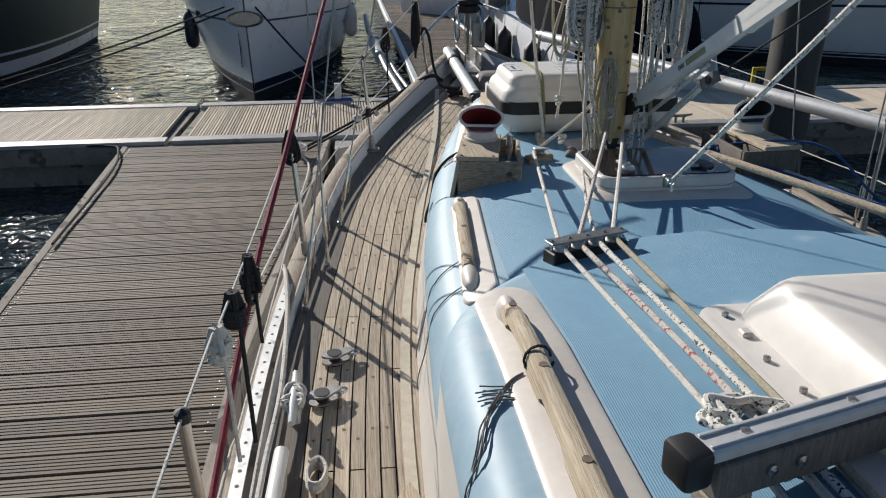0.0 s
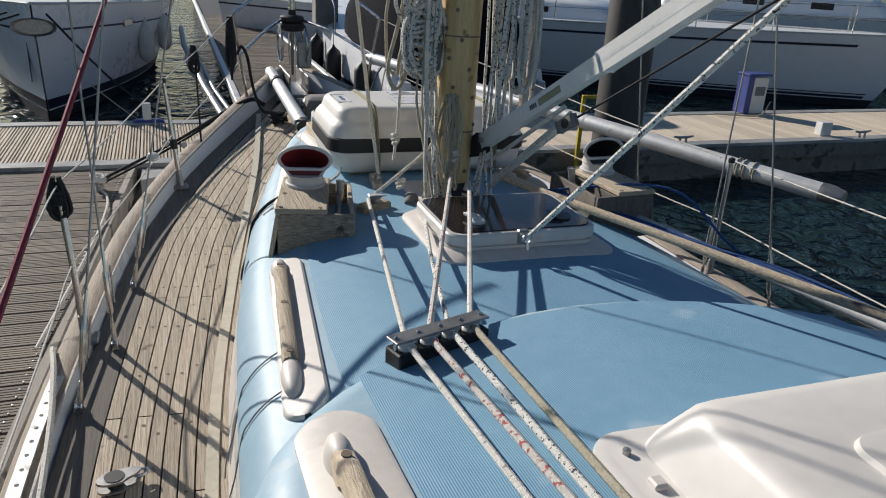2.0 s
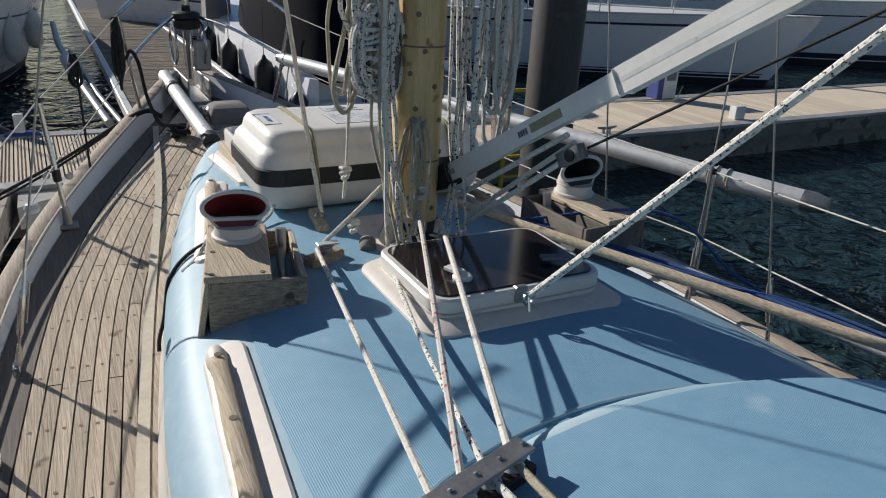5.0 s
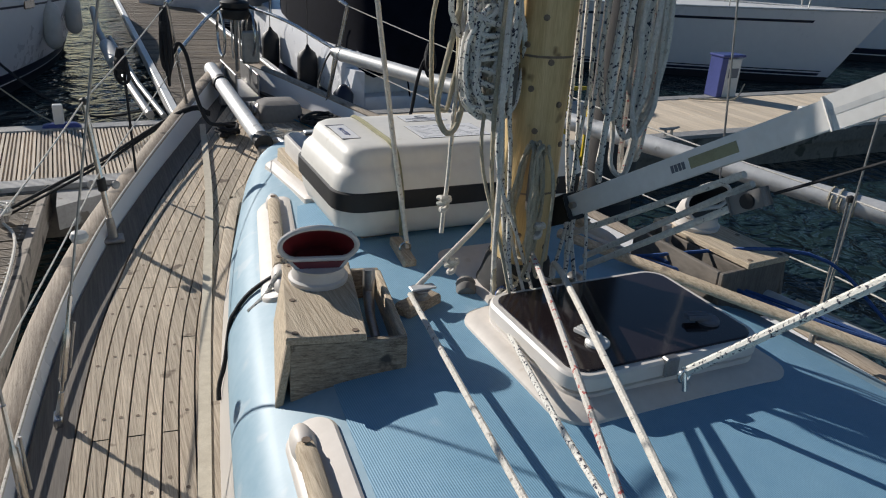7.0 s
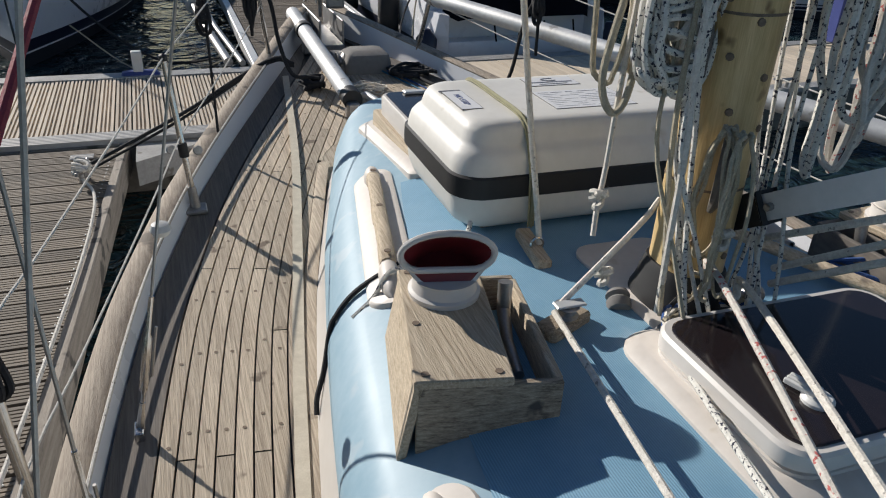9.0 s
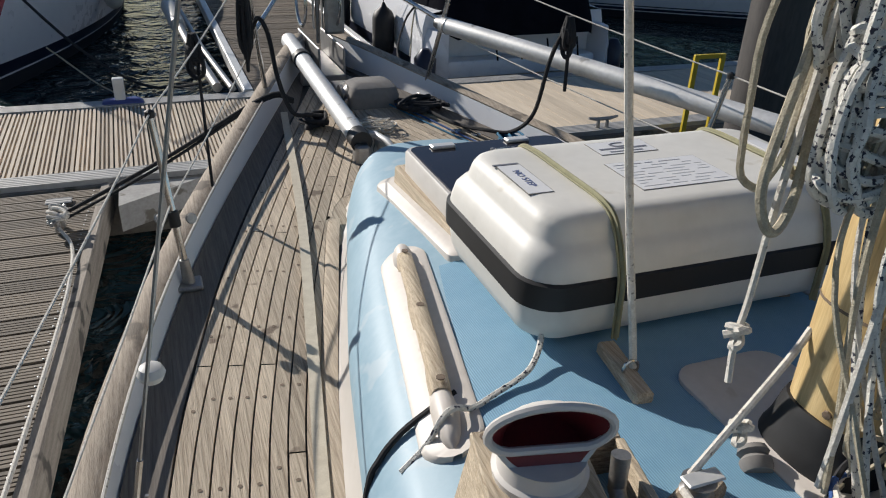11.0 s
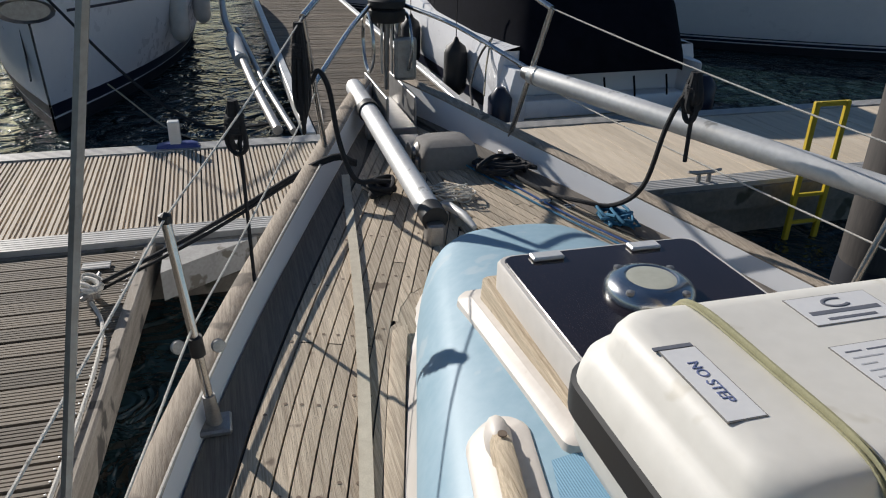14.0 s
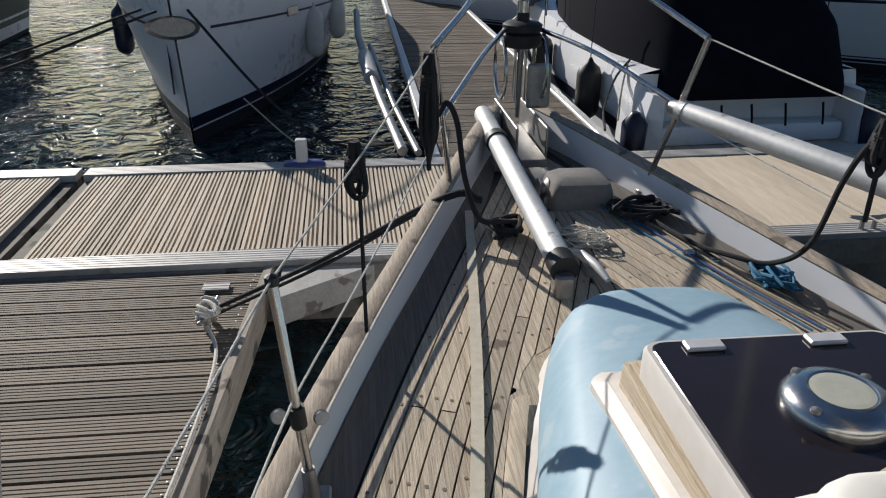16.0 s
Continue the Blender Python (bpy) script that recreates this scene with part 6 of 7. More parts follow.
pl = thing("mooring_pile", "dark coated steel mooring pile standing in the water", "pile", (3.378, 3.864, WATER_Z))
part("shaft", L([(0.255, -0.5), (0.255, 6.5)], None, 40), "pile", pl, "dark stained steel shaft", True)
part("weed_collar", L([(0.257, -0.3), (0.262, 0.0), (0.264, 0.22), (0.258, 0.34), (0.255, 0.36)], None, 40), "antifoul", pl, "dark weed band at the waterline", True)
part("cap", L([(0.256, 6.495), (0.27, 6.5), (0.27, 6.56), (0.0, 6.85)], None, 40), "fender", pl, "pale cone cap", True)
lad = thing("safety_ladder", "yellow painted safety ladder on the pontoon edge", "ladder", (3.74, 5.0, PONT_Z))
for x in (-0.15, 0.15):
    part("rail", B((x - 0.025, -0.02, -0.9), (x + 0.025, 0.02, 0.72), 0.006), "yellow", lad, "yellow side rail")
part("top_bar", B((-0.125, -0.015, 0.68), (0.125, 0.015, 0.72), 0.004), "yellow", lad)
for z in (-0.85, -0.6, -0.35, -0.1):
    part("rung", B((-0.125, -0.015, z), (0.125, 0.015, z + 0.03), 0.004), "yellow", lad, "yellow rung")
ped = thing("power_pedestal", "blue and white shore power pedestal on the pontoon", "pedestal", (8.12, py(8.1, 7.12), PONT_Z + 0.012))
part("side_panel", B((-0.22, -0.14, 0), (-0.10, 0.14, 0.62), 0.01), "plasticblue", ped, "blue side")
part("body", B((-0.0998, -0.13, 0), (0.20, 0.13, 0.60), 0.01), "plasticwhite", ped, "white body")
part("cap", B((-0.24, -0.16, 0.621), (0.24, 0.16, 0.66), 0.012), "plasticblue", ped, "blue cap")
part("socket_panel", B((-0.05, -0.136, 0.30), (0.15, -0.131, 0.45)), "ink", ped, "dark socket panel")
rope("power_cable", [(8.25, 6.95, PONT_Z + 0.25), (8.0, 6.85, PONT_Z + 0.05), (7.6, 6.95, PONT_Z + 0.03), (7.3, 7.1, PONT_Z + 0.03)], 0.012, "rope_tan", "pale power cable from the pedestal", 6)
bx = thing("cable_box", "small white post box with blue cover on the pontoon", "service box", (-1.45, py(-1.4, 7.12), PONT_Z + 0.012))
part("post", B((-0.05, -0.045, 0), (0.05, 0.045, 0.24), 0.008), "plasticwhite", bx, "white post")
part("cover", loft([rrect(-0.17, 0.21, -0.06, 0.06, 0.03, 0.0), rrect(-0.16, 0.19, -0.055, 0.055, 0.03, 0.025), rrect(-0.10, 0.16, -0.04, 0.04, 0.03, 0.04)]), "plasticblue", bx, "blue plastic cover", True)
wb = thing("service_box", "low white service box on the pontoon edge", "service box", (8.10, py(8.1, 5.45), PONT_Z))
part("body", B((-0.10, -0.07, 0), (0.10, 0.07, 0.20), 0.01), "plasticwhite", wb)
# timber fender and mooring rail of the far finger
fr = thing("hoop_rail", "low galvanised rail with white sleeve beside the far finger", "rail", (-0.62, 7.5, PONT_Z))
part("tube", T([(0.1, -0.2, 0.05), (-0.05, 1.6, 0.12), (-0.28, 4.2, 0.42), (-0.30, 6.5, 0.5)], 0.05, 10), "galv", fr, "grey tube", True)
part("tube", T([(0.25, -0.2, 0.03), (0.1, 1.6, 0.06), (-0.12, 4.2, 0.3)], 0.035, 10), "galv", fr, "", True)
part("sleeve", T([(-0.13, 2.4, 0.20), (-0.20, 3.3, 0.31)], 0.10, 14), "fender", fr, "white sleeve", True)

# ---------- moored boats ----------
def hull_boat(name, label, origin, heading, length, beam, free_b, free_s, rake, hullmat, stripe=True, cat="yacht", trans=0.72, flare=0.16, full=2.4, bottom="antifoul"):
    """A yacht hull lofted from stern to stem. heading: degrees by which the bow turns left of +y. origin: the stem at the waterline."""
    ob = thing(name, label, cat, origin)
    ob.rotation_euler = (0, 0, radians(heading))
    N = 26
    def half(u, k):
        w = beam / 2 * (trans + (1 - trans) * math.sin(min(1, u / 0.45) * math.pi / 2)) * (1 - max(0, (u - 0.45) / 0.55) ** full)
        return max(0.012, w * (1 - flare * (1 - k) - 0.10 * (1 - k) * u))
    def pt(u, k, s, out=0.0):
        sheer = free_s + (free_b - free_s) * u ** 1.6
        y = -length * (1 - u) + rake * k * u ** 3
        return Vector((s * (half(u, k) + out), y, sheer * k))
    us = [i / N for i in range(N + 1)]
    def band(l0, l1, out=0.0, u0=0, u1=1, nk=3):
        bm = bmesh.new()
        uu = [u0 + (u1 - u0) * i / N for i in range(N + 1)]
        ks = [l0 + (l1 - l0) * i / nk for i in range(nk + 1)]
        for s in (-1, 1):
            grid(bm, [[pt(u, k, s, out) for k in ks] for u in uu])
        bmesh.ops.remove_doubles(bm, verts=bm.verts, dist=0.001)
        bmesh.ops.recalc_face_normals(bm, faces=bm.faces)
        return bm
    bm = band(0.10, 1.0, nk=10)
    st = [pt(0, k, -1) for k in [0.1 + 0.09 * i for i in range(11)]]
    f = [bm.verts.new(p) for p in st] + [bm.verts.new((-p.x, p.y, p.z)) for p in st[::-1]]
    bm.faces.new(f)
    bmesh.ops.remove_doubles(bm, verts=bm.verts, dist=0.001)
    bmesh.ops.recalc_face_normals(bm, faces=bm.faces)
    hull = part("hull", bm, hullmat, ob, "", True)
    part("underwater_hull", band(-0.3, 0.0998), bottom, ob, "dark antifouling", True)
    if stripe:
        part("boot_stripe", band(0.115, 0.20, 0.004), "navy", ob, "navy boot stripe", True)
        part("cove_stripe", band(0.78, 0.80, 0.004, 0, 0.955, 1), "navy", ob, "thin navy stripe", True)
    bm = bmesh.new()
    grid(bm, [[pt(u, 0.995, -1), Vector((0, pt(u, 1, 1).y, pt(u, 1, 1).z * 0.995 + 0.05)), pt(u, 0.995, 1)] for u in us])
    part("deck", bm, "plasticwhite", ob, "pale deck", True)
    for s in (-1, 1):
        part("toe_rail", T([pt(u, 1.0, s) + Vector((0, 0, 0.02)) for u in us], 0.022, 6), "alu", ob, "metal toe rail", True)
    return ob, pt


def fender(parent, p, length=0.62, r=0.13, mt="fender"):
    m = Matrix.Translation(p)
    fb = part("fender", L([(0.0, -length / 2), (r * 0.35, -length / 2 + 0.01), (r * 0.8, -length / 2 + 0.06), (r, -length / 2 + 0.14), (r, length / 2 - 0.14), (r * 0.8, length / 2 - 0.06), (r * 0.3, length / 2), (0.02, length / 2 + 0.05), (0.0, length / 2 + 0.06)], m, 16), mt, parent, "inflated fender", True)
    part("fender_line", T([Vector(p) + Vector((0, 0, length / 2 + 0.04)), Vector(p) + Vector((0, 0, length / 2 + 0.75))], 0.007, 5), "rope_black", fb, "", True)
    return fb


def deckhouse(parent, pt, u0, u1, w, h, zoff, mt="hullwhite", win=True):
    rings = []
    def ring(u0_, u1_, w_, z_):
        y0, y1 = pt(u0_, 1, 1).y, pt(u1_, 1, 1).y
        return rrect(-w_, w_, y0, y1, min(0.35, w_ * 0.6), z_, 6)
    z0 = pt(0.5, 1, 1).z + zoff
    hs = part("deckhouse", loft([ring(u0, u1, w, z0), ring(u0 + 0.01, u1 - 0.03, w * 0.92, z0 + h * 0.75), ring(u0 + 0.02, u1 - 0.05, w * 0.80, z0 + h)]), mt, parent, "white deckhouse", True)
    if win:
        for s in (-1, 1):
            for k in range(3):
                ya = pt(u0 + 0.05, 1, 1).y + k * (pt(u1, 1, 1).y - pt(u0, 1, 1).y) * 0.28
                part("window", B((s * w * 0.955 - 0.02, ya, z0 + h * 0.30), (s * w * 0.955 + 0.02, ya + 0.6, z0 + h * 0.62), 0.01), "smoke", hs, "dark window")
    return hs


# white yacht lying bow towards the pontoon
A, apt = hull_boat("moored_yacht", "white cruising yacht with navy stripes, bow to the pontoon", (-2.93, 9.52, WATER_Z), 180 + 1, 11.5, 4.1, 1.72, 1.35, 0.35, "hullwhite", True, "yacht", 0.8, 0.22, 2.0)
deckhouse(A, apt, 0.25, 0.72, 1.15, 0.5, 0.0)
for u, s in ((0.74, -1), (0.70, 1)):
    p = apt(u, 0.55, s, 0.13)
    fender(A, p, 0.75, 0.14, "fender" if s < 0 else "navy")
fender(A, apt(0.63, 0.6, -1, 0.13), 0.7, 0.14)
for u, s in ((0.80, -1), (0.60, -1), (0.80, 1), (0.60, 1)):
    c = apt(u, 0.80, s, 0.006)
    d = (apt(u + 0.02, 0.80, s) - c)
    d.z = 0
    q = Matrix.Translation(c) @ d.to_track_quat("Y", "Z").to_matrix().to_4x4()
    part("hull_window", B((-0.012, -0.17, -0.065), (0.012, 0.17, 0.065), 0.01, 1, q), "smoke", A, "small dark hull window")
part("stem_mark", B((0.12, -0.30, 0.58), (0.125, -0.22, 1.18), 0, 1, pose(0.06, 0.12, 0, 0, 0, 0)), "navy", A)
an = part("anchor", loft([[Vector((0.30 * math.cos(q) * k, 0.10 + 0.25 * k, 1.42 + 0.13 * math.sin(q) * k)) for q in [i * math.pi / 8 for i in range(16)]] for k in (0.2, 0.7, 1.0, 0.8)]), "galv", A, "grey anchor in the bow roller", True)
part("stem_band", T([Vector((0, 0.02, 0.35)), Vector((0, 0.11, 0.85)), Vector((0, 0.20, 1.25))], 0.022, 8), "steel", A, "steel stem band", True)
for s in (-1, 1):
    part("pulpit_rail", T(smooth_pts([apt(0.80, 1, s) + Vector((0, 0, 0.02)), apt(0.82, 1, s) + Vector((0, 0, 0.6)), apt(0.93, 1, s) + Vector((0, 0, 0.65)), Vector((0, 0.42, 2.28))], 5), 0.014, 8), "steel", A, "steel pulpit rail", True)
rope("dock_line", [(-3.1, 9.32, 0.50), (-4.6, 8.6, 0.0), (-6.6, 7.35, -0.52)], 0.016, "rope_black", "dark mooring line from the white yacht's bow", 6)
rope("dock_line", [(-3.25, 9.32, 0.52), (-4.8, 8.7, 0.04), (-6.9, 7.4, -0.50)], 0.014, "rope_black", "second dark mooring line from the white yacht", 6)
rope("dock_line", [(-2.75, 9.24, 0.52), (-1.9, 8.7, -0.35), (-1.2, 8.2, -0.72), (-0.5, 7.6, -0.55)], 0.016, "rope_black", "dark mooring line down to the far finger", 6)
rope("dock_line", [(-2.3, 9.6, -0.55), (-1.6, 8.9, -0.95), (-1.0, 8.4, -0.93), (-0.4, 7.7, -0.56)], 0.010, "rope_tan", "slack pale line hanging over the water", 6)

# motor cruiser with its stern to the pontoon
Bc = thing("motor_cruiser", "white motor cruiser with black canopy, stern to pontoon", "motor boat", (3.42, 8.4, WATER_Z))
Bc.rotation_euler = (0, 0, radians(3))
def bw(y):
    return 1.34 * (1 - max(0, (y - 3.0) / 5.6) ** 2.2) if y < 8.55 else 0.02


ysb = [0.0, 0.6, 1.5, 2.5, 3.5, 4.5, 5.5, 6.4, 7.2, 7.9, 8.4]
def brow(y, s):
    w, sh = bw(y), 1.02 + 0.05 * y
    return [Vector((s * w * 0.86, y, -0.3)), Vector((s * w * 0.92, y, 0.12)), Vector((s * w * 0.985, y, 0.45)), Vector((s * w, y, 0.50)), Vector((s * w * 1.0, y, sh * 0.85)), Vector((s * w * 0.97, y, sh))]


bm = bmesh.new()
for s in (-1, 1):
    grid(bm, [brow(y, s) for y in ysb])
bm.faces.new([bm.verts.new(p) for p in brow(0, -1)] + [bm.verts.new(p) for p in brow(0, 1)[::-1]])
bmesh.ops.remove_doubles(bm, verts=bm.verts, dist=0.001)
bmesh.ops.recalc_face_normals(bm, faces=bm.faces)
part("hull", bm, "hullwhite", Bc, "white hull", True)
bm = bmesh.new()
for s in (-1, 1):
    grid(bm, [[p + Vector((s * 0.008, 0, 0)) for p in (brow(y, s)[1] + Vector((0, 0, 0.05)), brow(y, s)[2] + Vector((0, 0, -0.03)))] for y in ysb])
bmesh.ops.recalc_face_normals(bm, faces=bm.faces)
part("hull_band", bm, "navy", Bc, "dark hull band", True)
bm = bmesh.new()
for s in (-1, 1):
    grid(bm, [[brow(y, s)[5] + Vector((0, 0, 0.0)), Vector((s * bw(y) * 0.7, y, 1.10 + 0.05 * y)), Vector((0, y, 1.14 + 0.05 * y))] for y in ysb])
bmesh.ops.remove_doubles(bm, verts=bm.verts, dist=0.001)
part("foredeck", bm, "hullwhite", Bc, "white deck", True)
part("swim_platform", B((-1.22, -0.75, 0.20), (1.22, -0.01, 0.27), 0.03, 2), "composite_y", Bc, "teak faced swim platform")
part("platform_edge", B((-1.28, -0.80, 0.12), (1.28, -0.012, 0.195), 0.03, 2), "hullwhite", Bc, "white platform moulding")
for s in (-1, 1):
    part("quarter_moulding", loft([[Vector((s * 1.16, -0.42, z)), Vector((s * (1.36 - k * 0.06), -0.28, z)), Vector((s * (1.36 - k * 0.02), 0.35, z)), Vector((s * 1.10, 0.35, z))] for z, k in ((0.20, 0), (0.60, 1), (0.86, 2))]), "hullwhite", Bc, "white quarter moulding", False)
    part("black_fender", L([(0, -0.3), (0.13, -0.22), (0.14, 0.2), (0.05, 0.32), (0, 0.33)], Matrix.Translation((s * 1.40, -0.25, 0.35)), 14), "navy", Bc, "dark corner fender", True)
part("step_mould", B((-1.1, -0.28, 0.271), (1.1, -0.01, 0.50), 0.05, 2), "hullwhite", Bc, "white transom step", True)
# canopy: a taut black cover over hoops, hanging over the cockpit
rings = []
for y, w, z0, z1 in ((-0.36, 0.88, 0.80, 0.98), (-0.30, 0.98, 0.76, 1.20), (0.1, 1.12, 0.82, 1.72), (1.0, 1.26, 0.95, 2.25), (2.4, 1.30, 1.08, 2.40), (3.4, 1.18, 1.15, 2.05), (4.1, 1.0, 1.22, 1.55)):
    ring = []
    for k in range(21):
        q = math.pi * k / 20
        c, s_ = math.cos(q), math.sin(q)
        ring.append(Vector((-w * math.copysign(abs(c) ** 0.45, c), y + 0.02 * math.sin(5 * q), z0 + (z1 - z0) * abs(s_) ** 0.55 - (0.10 * (1 - abs(c)) if k in (0, 20) else 0))))
    rings.append(ring)
bm = bmesh.new()
vs = grid(bm, rings)
bm.faces.new(vs[0])
bmesh.ops.recalc_face_normals(bm, faces=bm.faces)
part("canopy", bm, "blackcloth", Bc, "black canvas cockpit cover", True)
part("canopy_flap", loft([[Vector((-1.52, 4.4, z)), Vector((-1.0, 4.6, z)), Vector((-0.9, 6.0, z - 0.02)), Vector((-1.3, 5.7, z - 0.05))] for z in (1.2, 1.75)]), "tealcover", Bc, "grey cloth window cover")
for x in (-0.5, -0.15, 0.25, 0.7):
    part("tie", T([Vector((x, -0.38, 0.75)), Vector((x + 0.02, -0.40, 0.60)), Vector((x + 0.05, -0.38, 0.50))], 0.012, 6), "blackcloth", Bc, "black tie strap", True)
for s in (-1, 1):
    part("bow_rail", T(smooth_pts([Vector((s * 1.42, 3.2, 1.22)), Vector((s * 1.38, 3.5, 1.75)), Vector((s * 1.1, 6.0, 1.95)), Vector((s * 0.3, 8.3, 2.05))], 6), 0.014, 8), "steel", Bc, "steel side rail", True)
    for y in (1.0, 3.0, 5.0):
        fender(Bc, Vector((s * (bw(y) + 0.16), y, 0.62)), 0.7, 0.15, "black" if s < 0 else "navy")
rope("dock_line", [(2.15, 8.75, 0.02), (1.95, 8.6, -0.15), (1.75, 8.3, -0.42), (1.65, 7.9, -0.55)], 0.014, "rope_black", "dark stern line of the motor cruiser", 6)
rope("dock_line", [(2.12, 8.72, 0.0), (2.0, 8.5, -0.25), (1.85, 8.1, -0.5)], 0.011, "rope_tan", "pale stern line of the motor cruiser", 6)

# large white yacht across the fairway
C, cpt = hull_boat("moored_yacht", "large white sailing yacht lying across the fairway", (13.95, 10.05, WATER_Z), 228, 17.0, 4.6, 1.62, 1.30, 0.95, "hullwhite", False, "yacht", 0.75, 0.20, 1.9)
def cband(l0, l1, out, name, mt, u0=0.0, u1=0.985):
    bm = bmesh.new()
    for s in (-1, 1):
        grid(bm, [[cpt(u0 + (u1 - u0) * i / 30, k, s, out) for k in (l0, l1)] for i in range(31)])
    bmesh.ops.recalc_face_normals(bm, faces=bm.faces)
    return part(name, bm, mt, C, "dark stripe", True)


cband(0.115, 0.15, 0.006, "boot_stripe", "navy")
cband(0.17, 0.185, 0.006, "boot_stripe", "navy")
cband(0.84, 0.875, 0.006, "cove_stripe", "navy", 0.0, 0.93)
deckhouse(C, cpt, 0.22, 0.66, 1.25, 0.45, 0.02)
for s in (-1, 1):
    for u in [0.15 + 0.085 * i for i in range(10)]:
        b = cpt(u, 1.0, s, -0.06)
        part("stanchion", T([b, b + Vector((0, 0, 0.62))], 0.014, 6), "steel", C, "", True)
    for h in (0.32, 0.62):
        part("guard_wire", T([cpt(0.1 + 0.085 * i, 1.0, s, -0.06) + Vector((0, 0, h)) for i in range(11)], 0.006, 5), "steel", C, "", True)
part("mast", T([Vector((0, -7.4, 1.6)), Vector((0, -7.4, 18))], 0.09, 10), "paintedalu", C, "white mast", True)
for k in range(5):
    part("deck_gear", B((0.4 + 0.12 * (k % 2), -11 + 1.3 * k, 1.45), (0.75, -10.6 + 1.3 * k, 1.75), 0.05, 2), ("tealcover", "navy", "plasticwhite")[k % 3], C, "gear lying on deck", True)

# white yacht behind it
E_, ept = hull_boat("moored_yacht", "white yacht with dark window band behind the fairway", (21.5, 11.5, WATER_Z), 225, 13.0, 4.2, 1.9, 1.6, 0.5, "hullwhite", True, "yacht", 0.8, 0.2, 2.0)
deckhouse(E_, ept, 0.2, 0.7, 1.3, 0.6, 0.0)
# row of hulls closing the far side of the basin
for k, (x, y, h) in enumerate(((24, 22, 200), (17, 25, 190), (11, 30, 185), (30, 16, 215))):
    F_, fpt = hull_boat("moored_yacht", "white yacht moored in the far row of berths", (x, y, WATER_Z), h, 11.0, 3.8, 1.5, 1.3, 0.5, "hullwhite", True, "yacht", 0.8, 0.2, 2.0)
    deckhouse(F_, fpt, 0.2, 0.7, 1.1, 0.5, 0.0)

# dark green boat further along the pontoon
Dk, dpt = hull_boat("dark_green_boat", "dark green hulled boat hung with white fenders", (-9.7, 8.2, WATER_Z), 180, 10.5, 4.4, 1.75, 1.5, 0.3, "hullgrey", False, "boat", 0.8, 0.2, 2.2)
bm = bmesh.new()
for s in (-1, 1):
    grid(bm, [[dpt(i / 30 * 0.985, k, s, 0.006) for k in (0.06, 0.22)] for i in range(31)])
bmesh.ops.recalc_face_normals(bm, faces=bm.faces)
part("boot_stripe", bm, "hullwhite", Dk, "pale boot stripe", True)
bm = bmesh.new()
for s in (-1, 1):
    grid(bm, [[dpt(i / 30 * 0.985, k, s, 0.006) for k in (0.30, 0.335)] for i in range(31)])
bmesh.ops.recalc_face_normals(bm, faces=bm.faces)
part("cove_stripe", bm, "hullwhite", Dk, "pale stripe", True)
for u, r in ((0.70, 0.15), (0.79, 0.12), (0.86, 0.17), (0.93, 0.13)):
    for s in (-1, 1):
        fender(Dk, dpt(u, 0.45, s, r), 0.8, r)

to_shore(seen_before)
for ob in shore_things:
    ob.location = SHORE_C + SHORE_K * (Vector(ob.location) - SHORE_C)
    ob.scale = (SHORE_K, SHORE_K, SHORE_K)
# lines from the finger's cleat to the bow
for r, dz_, dx_ in ((0.012, 0.0, 0.0), (0.009, -0.03, 0.02)):
    rope("dock_line", [shore((-1.78 + dx_, 4.33, FING_Z + 0.10 + dz_)), (-1.10, 3.48, 0.07 + dz_), (-0.56, 3.30, 0.43 + dz_ / 2), (-0.40, 3.33, 0.40 + dz_ / 2)], r, "rope_black", "dark dock line from the finger cleat to the bow")

# ---------- planks: deck, pontoons (last) ----------
def groove_plank(length, width, thick, grooves, axis, share=0.26, depth=0.012):
    """A plank whose top carries parallel grooves along its length."""
    n = grooves
    prof = [(-width / 2, -thick), (-width / 2, 0)]
    pitch = width / (n + 1)
    for i in range(n):
        c = -width / 2 + pitch * (i + 1)
        g = pitch * share
        prof += [(c - g, 0), (c - g * 0.8, -depth), (c + g * 0.8, -depth), (c + g, 0)]
    prof += [(width / 2, 0), (width / 2, -thick)]
    bm = bmesh.new()
    rows = []
    for e in (-length / 2, length / 2):
        rows.append([(e, a, z) if axis == "x" else (a, e, z) for a, z in prof])
    vs = grid(bm, rows)
    bmesh.ops.recalc_face_normals(bm, faces=bm.faces)
    up = sum(f.normal.z * f.calc_area() for f in bm.faces)
    if up < 0:
        bmesh.ops.reverse_faces(bm, faces=bm.faces)
    me = bpy.data.meshes.new("plank")
    bm.to_mesh(me)
    bm.free()
    return me


def place(me, parent, loc, rz=0.0, sx=1.0):
    ob = new("plank", me)
    ob.parent = parent
    ob.location = loc
    ob.rotation_euler = (0, 0, rz)
    if sx != 1.0:
        ob.scale = (sx, 1, 1)
    return ob


rp = random.Random(9)
pm = groove_plank(1.70, 0.128, 0.04, 3, "y", 0.27, 0.020)
pm.materials.append(M["composite_y"])
pp = groove_plank(1.70, 0.137, 0.04, 0, "y")
pp.materials.append(M["composite_p"])
tilt = math.atan(0.0198)
x = -7.4
while x < 11.5:
    if not -3.47 < x < -3.26:
        par = pontoon_left if x < -3.4 else pontoon_right
        place(pm if x < 0.9 else pp, par, (x, py(x, 6.16), rp.uniform(-0.002, 0.002)), tilt)
    x += 0.142
def far_decking(x0, x1, parent):
    bm = bmesh.new()
    x_ = x0
    while x_ < x1:
        box(bm, (x_, py(x_, 5.31), -0.05), (x_ + 0.137, py(x_, 7.01), 0.0))
        x_ += 0.142
    ob = part("far_planks", bm, "composite_y" if x0 < 0 else "composite_p", parent)
    ob["kind"] = "stuff"


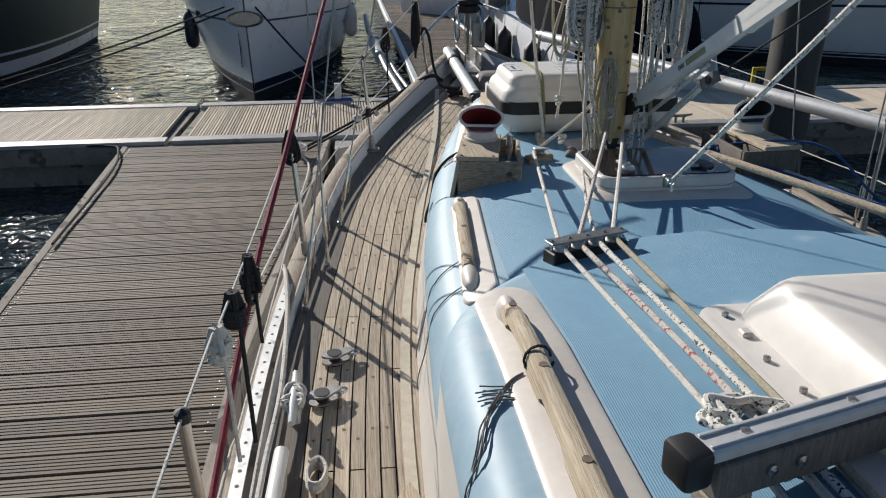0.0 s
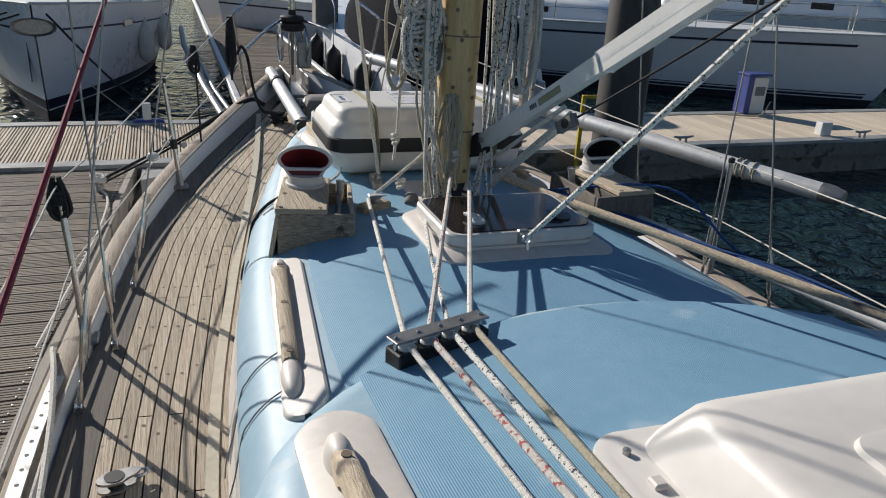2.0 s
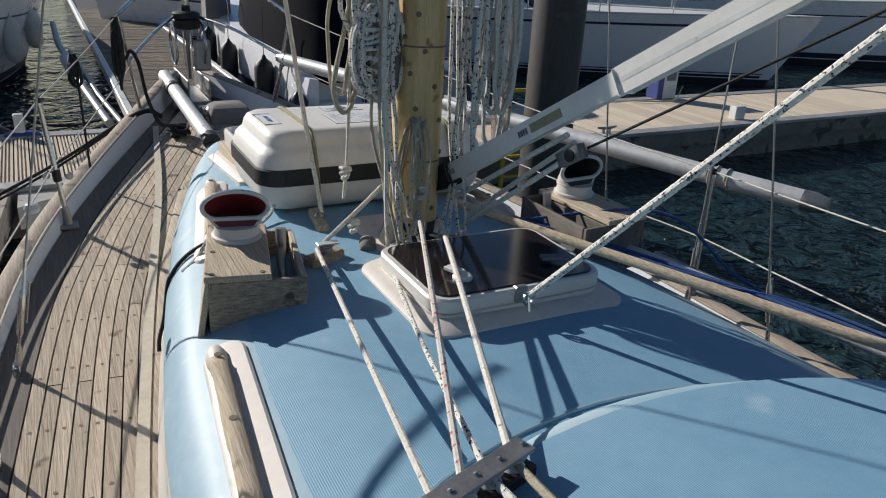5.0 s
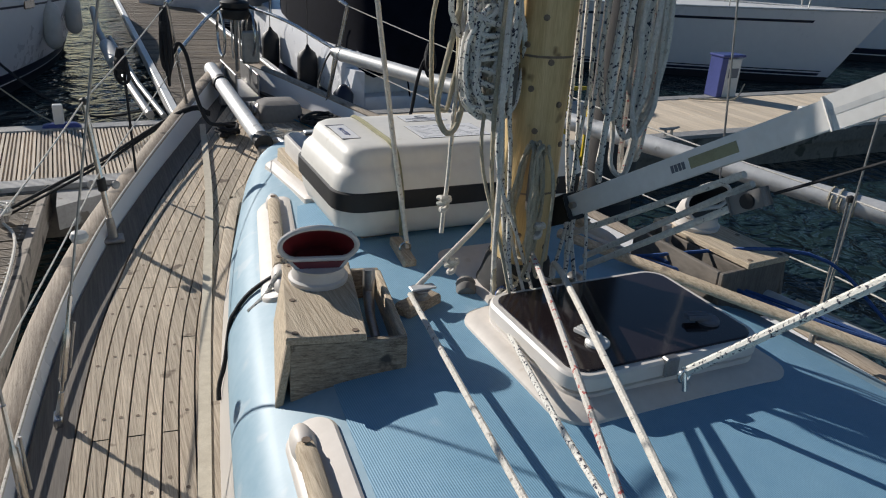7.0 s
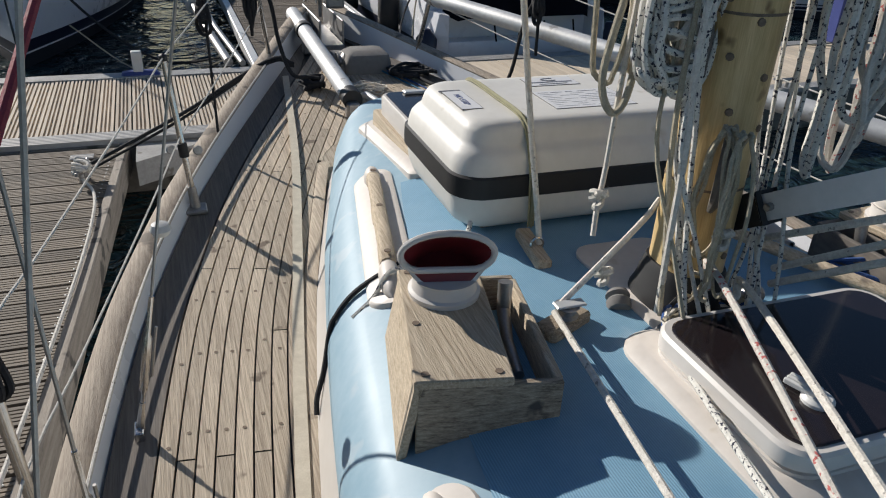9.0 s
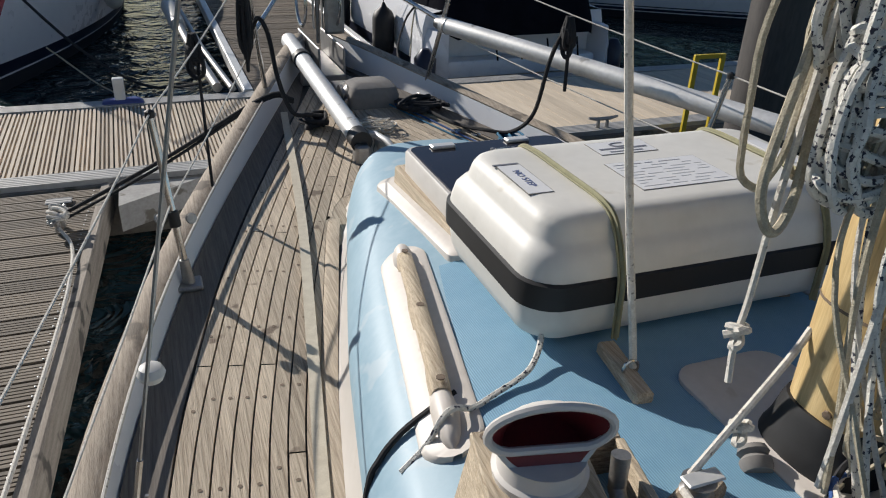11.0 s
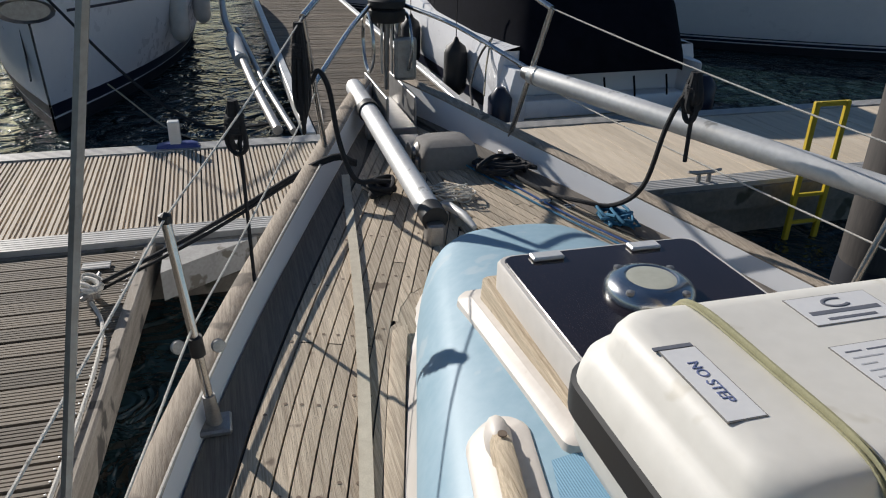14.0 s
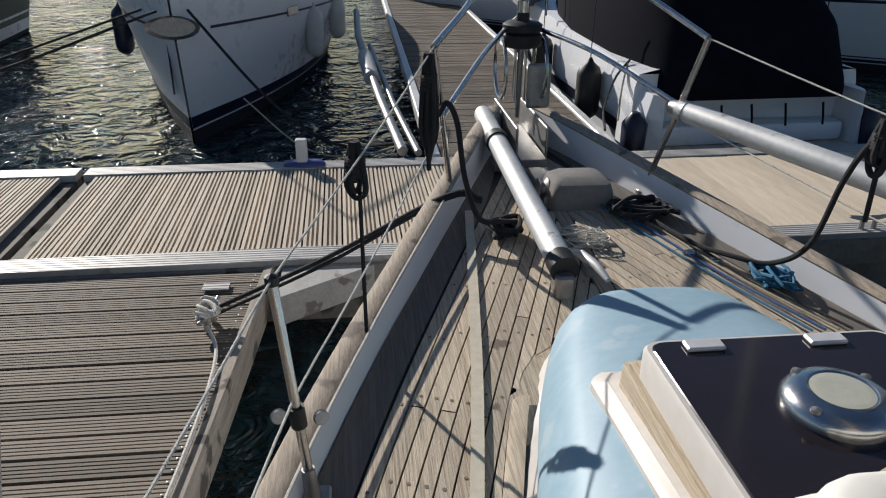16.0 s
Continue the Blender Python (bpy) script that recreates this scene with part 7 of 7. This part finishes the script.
far_decking(-26, -7.5, pontoon_left)
far_decking(11.55, 25.9, pontoon_right)
fm = groove_plank(1.0, 0.126, 0.04, 4, "x", 0.17, 0.006)
fm.materials.append(M["composite"])
y = -8.9
while y < 5.0:
    a, b = fing_x(y)
    place(fm, finger, ((a + b) / 2, y, rp.uniform(-0.003, 0.003)), rp.uniform(-0.002, 0.002), b - a - 0.006)
    y += 0.147
for k in range(110):
    place(fm, far_finger, (0.70, 7.36 + 0.147 * k, -0.004 + rp.uniform(-0.003, 0.003)), rp.uniform(-0.002, 0.002), 1.69)
for side in (0, 1):
    s = -1 if side else 1
    y = -0.5
    k = 0
    while y < 5.0:
        xx = fing_x(y)[side] + s * 0.045
        o = new("screw", bpy.data.meshes["finger_screw"] if "finger_screw" in bpy.data.meshes else None) if k else part("screw", L([(0.006, 0), (0.005, 0.003), (0, 0.004)], None, 6), "alu", finger)
        if not k:
            o.data.name = "finger_screw"
        o.parent = finger
        o.location = (xx, y, 0.002)
        k += 1
        y += 0.0735

# teak planks of the yacht's deck, sprung parallel to the deck edge
PW = 0.0485
def off_curve(s, o):
    pts = []
    for i in range(192):
        y = -5.0 + 0.05 * i
        if y > 4.5:
            break
        d = Vector((deck_out(y + 0.02) - deck_out(y - 0.02), 0.04)).normalized()
        n = Vector((-d.y, d.x))          # inward
        p = Vector((deck_out(y), y)) + n * o
        pts.append(p)
    return pts


def inner_limit(y):
    if y > NOSE_Y + 0.03:
        return 0.035
    if y > 2.12:
        return max(0.035, 0.46 * math.sqrt(max(0, 1 - ((y - 2.12) / (NOSE_Y + 0.03 - 2.12)) ** 2)))
    return roof_in(y) + 0.046


for s in (-1, 1):
    bm = bmesh.new()
    grid(bm, [[(s * (inner_limit(y) + 0.012), y, deck_z(y) + 0.0025), (s * max(0.0, inner_limit(y) - 0.11), y, deck_z(y) + 0.0025)] for y in [1.9 + 0.02 * i for i in range(28)]])
    bmesh.ops.recalc_face_normals(bm, faces=bm.faces)
    if sum(f.normal.z for f in bm.faces) < 0:
        bmesh.ops.reverse_faces(bm, faces=bm.faces)
    ypart("nose_margin", bm, "teak", deck, "teak margin round the coachroof nose")
for s in (-1, 1):
    for k in range(27):
        o0 = 0.108 + k * PW
        ca, cb = off_curve(s, o0 + 0.0028), off_curve(s, o0 + PW - 0.0028)
        run = []
        runs = []
        for a, b in zip(ca, cb):
            ok = a.x > inner_limit(a.y) + 0.008 and a.y < 4.35
            if ok:
                bx_ = max(b.x, inner_limit(b.y) + 0.001)
                run.append((a, Vector((bx_, b.y))))
            elif run:
                runs.append(run)
                run = []
        if run:
            runs.append(run)
        for run in runs:
            i0 = 0
            cut = 18 + (k * 17) % 34
            while i0 < len(run) - 2:
                i1 = min(len(run) - 1, i0 + cut)
                if len(run) - 1 - i1 < 8:
                    i1 = len(run) - 1
                seg = run[i0:i1 + 1]
                bm = bmesh.new()
                rows = []
                for j, (a, b) in enumerate(seg):
                    e = 0.003 if j == 0 else (-0.003 if j == len(seg) - 1 else 0)
                    za = deck_z(a.y) + 0.004
                    row = [(s * a.x, a.y + e, za - 0.013), (s * a.x, a.y + e, za), (s * b.x, b.y + e, deck_z(b.y) + 0.004), (s * b.x, b.y + e, deck_z(b.y) - 0.009)]
                    rows.append(row)
                grid(bm, rows)
                bmesh.ops.recalc_face_normals(bm, faces=bm.faces)
                if sum(f.normal.z for f in bm.faces) < 0:
                    bmesh.ops.reverse_faces(bm, faces=bm.faces)
                ypart("plank", bm, "teak", deck)
                i0 = i1
                cut = 36
# wooden plugs over the fastenings, row by row along the beams
bm = bmesh.new()
for s in (-1, 1):
    for jb in range(20):
        yb = -2.3 + 0.34 * jb + (0.03 if s > 0 else 0)
        for k in range(27):
            y = yb + 0.012 * ((k * 7) % 3 - 1)
            if y > 4.2:
                continue
            c = off_curve(s, 0.108 + (k + 0.5) * PW)
            p = min(c, key=lambda q: abs(q.y - y))
            if p.x < inner_limit(p.y) + 0.03:
                continue
            m = Matrix.Translation((s * p.x, p.y, deck_z(p.y) + 0.0044))
            lathe_v = [bm.verts.new(m @ Vector((0.0062 * math.cos(q), 0.0062 * math.sin(q), 0.0008))) for q in [i * math.pi / 4 for i in range(8)]]
            bm.faces.new(lathe_v)
pg = ypart("plug_rest", bm, "plug", deck, "dark round plugs over the deck screws")
pg["kind"] = "stuff"
bm = B((-0.03, 2.46, 0), (0.03, 4.1, 0.016))
for v in bm.verts:
    v.co.z += deck_z(v.co.y) - 0.012
ypart("king_plank", bm, "teak", deck, "teak king plank")
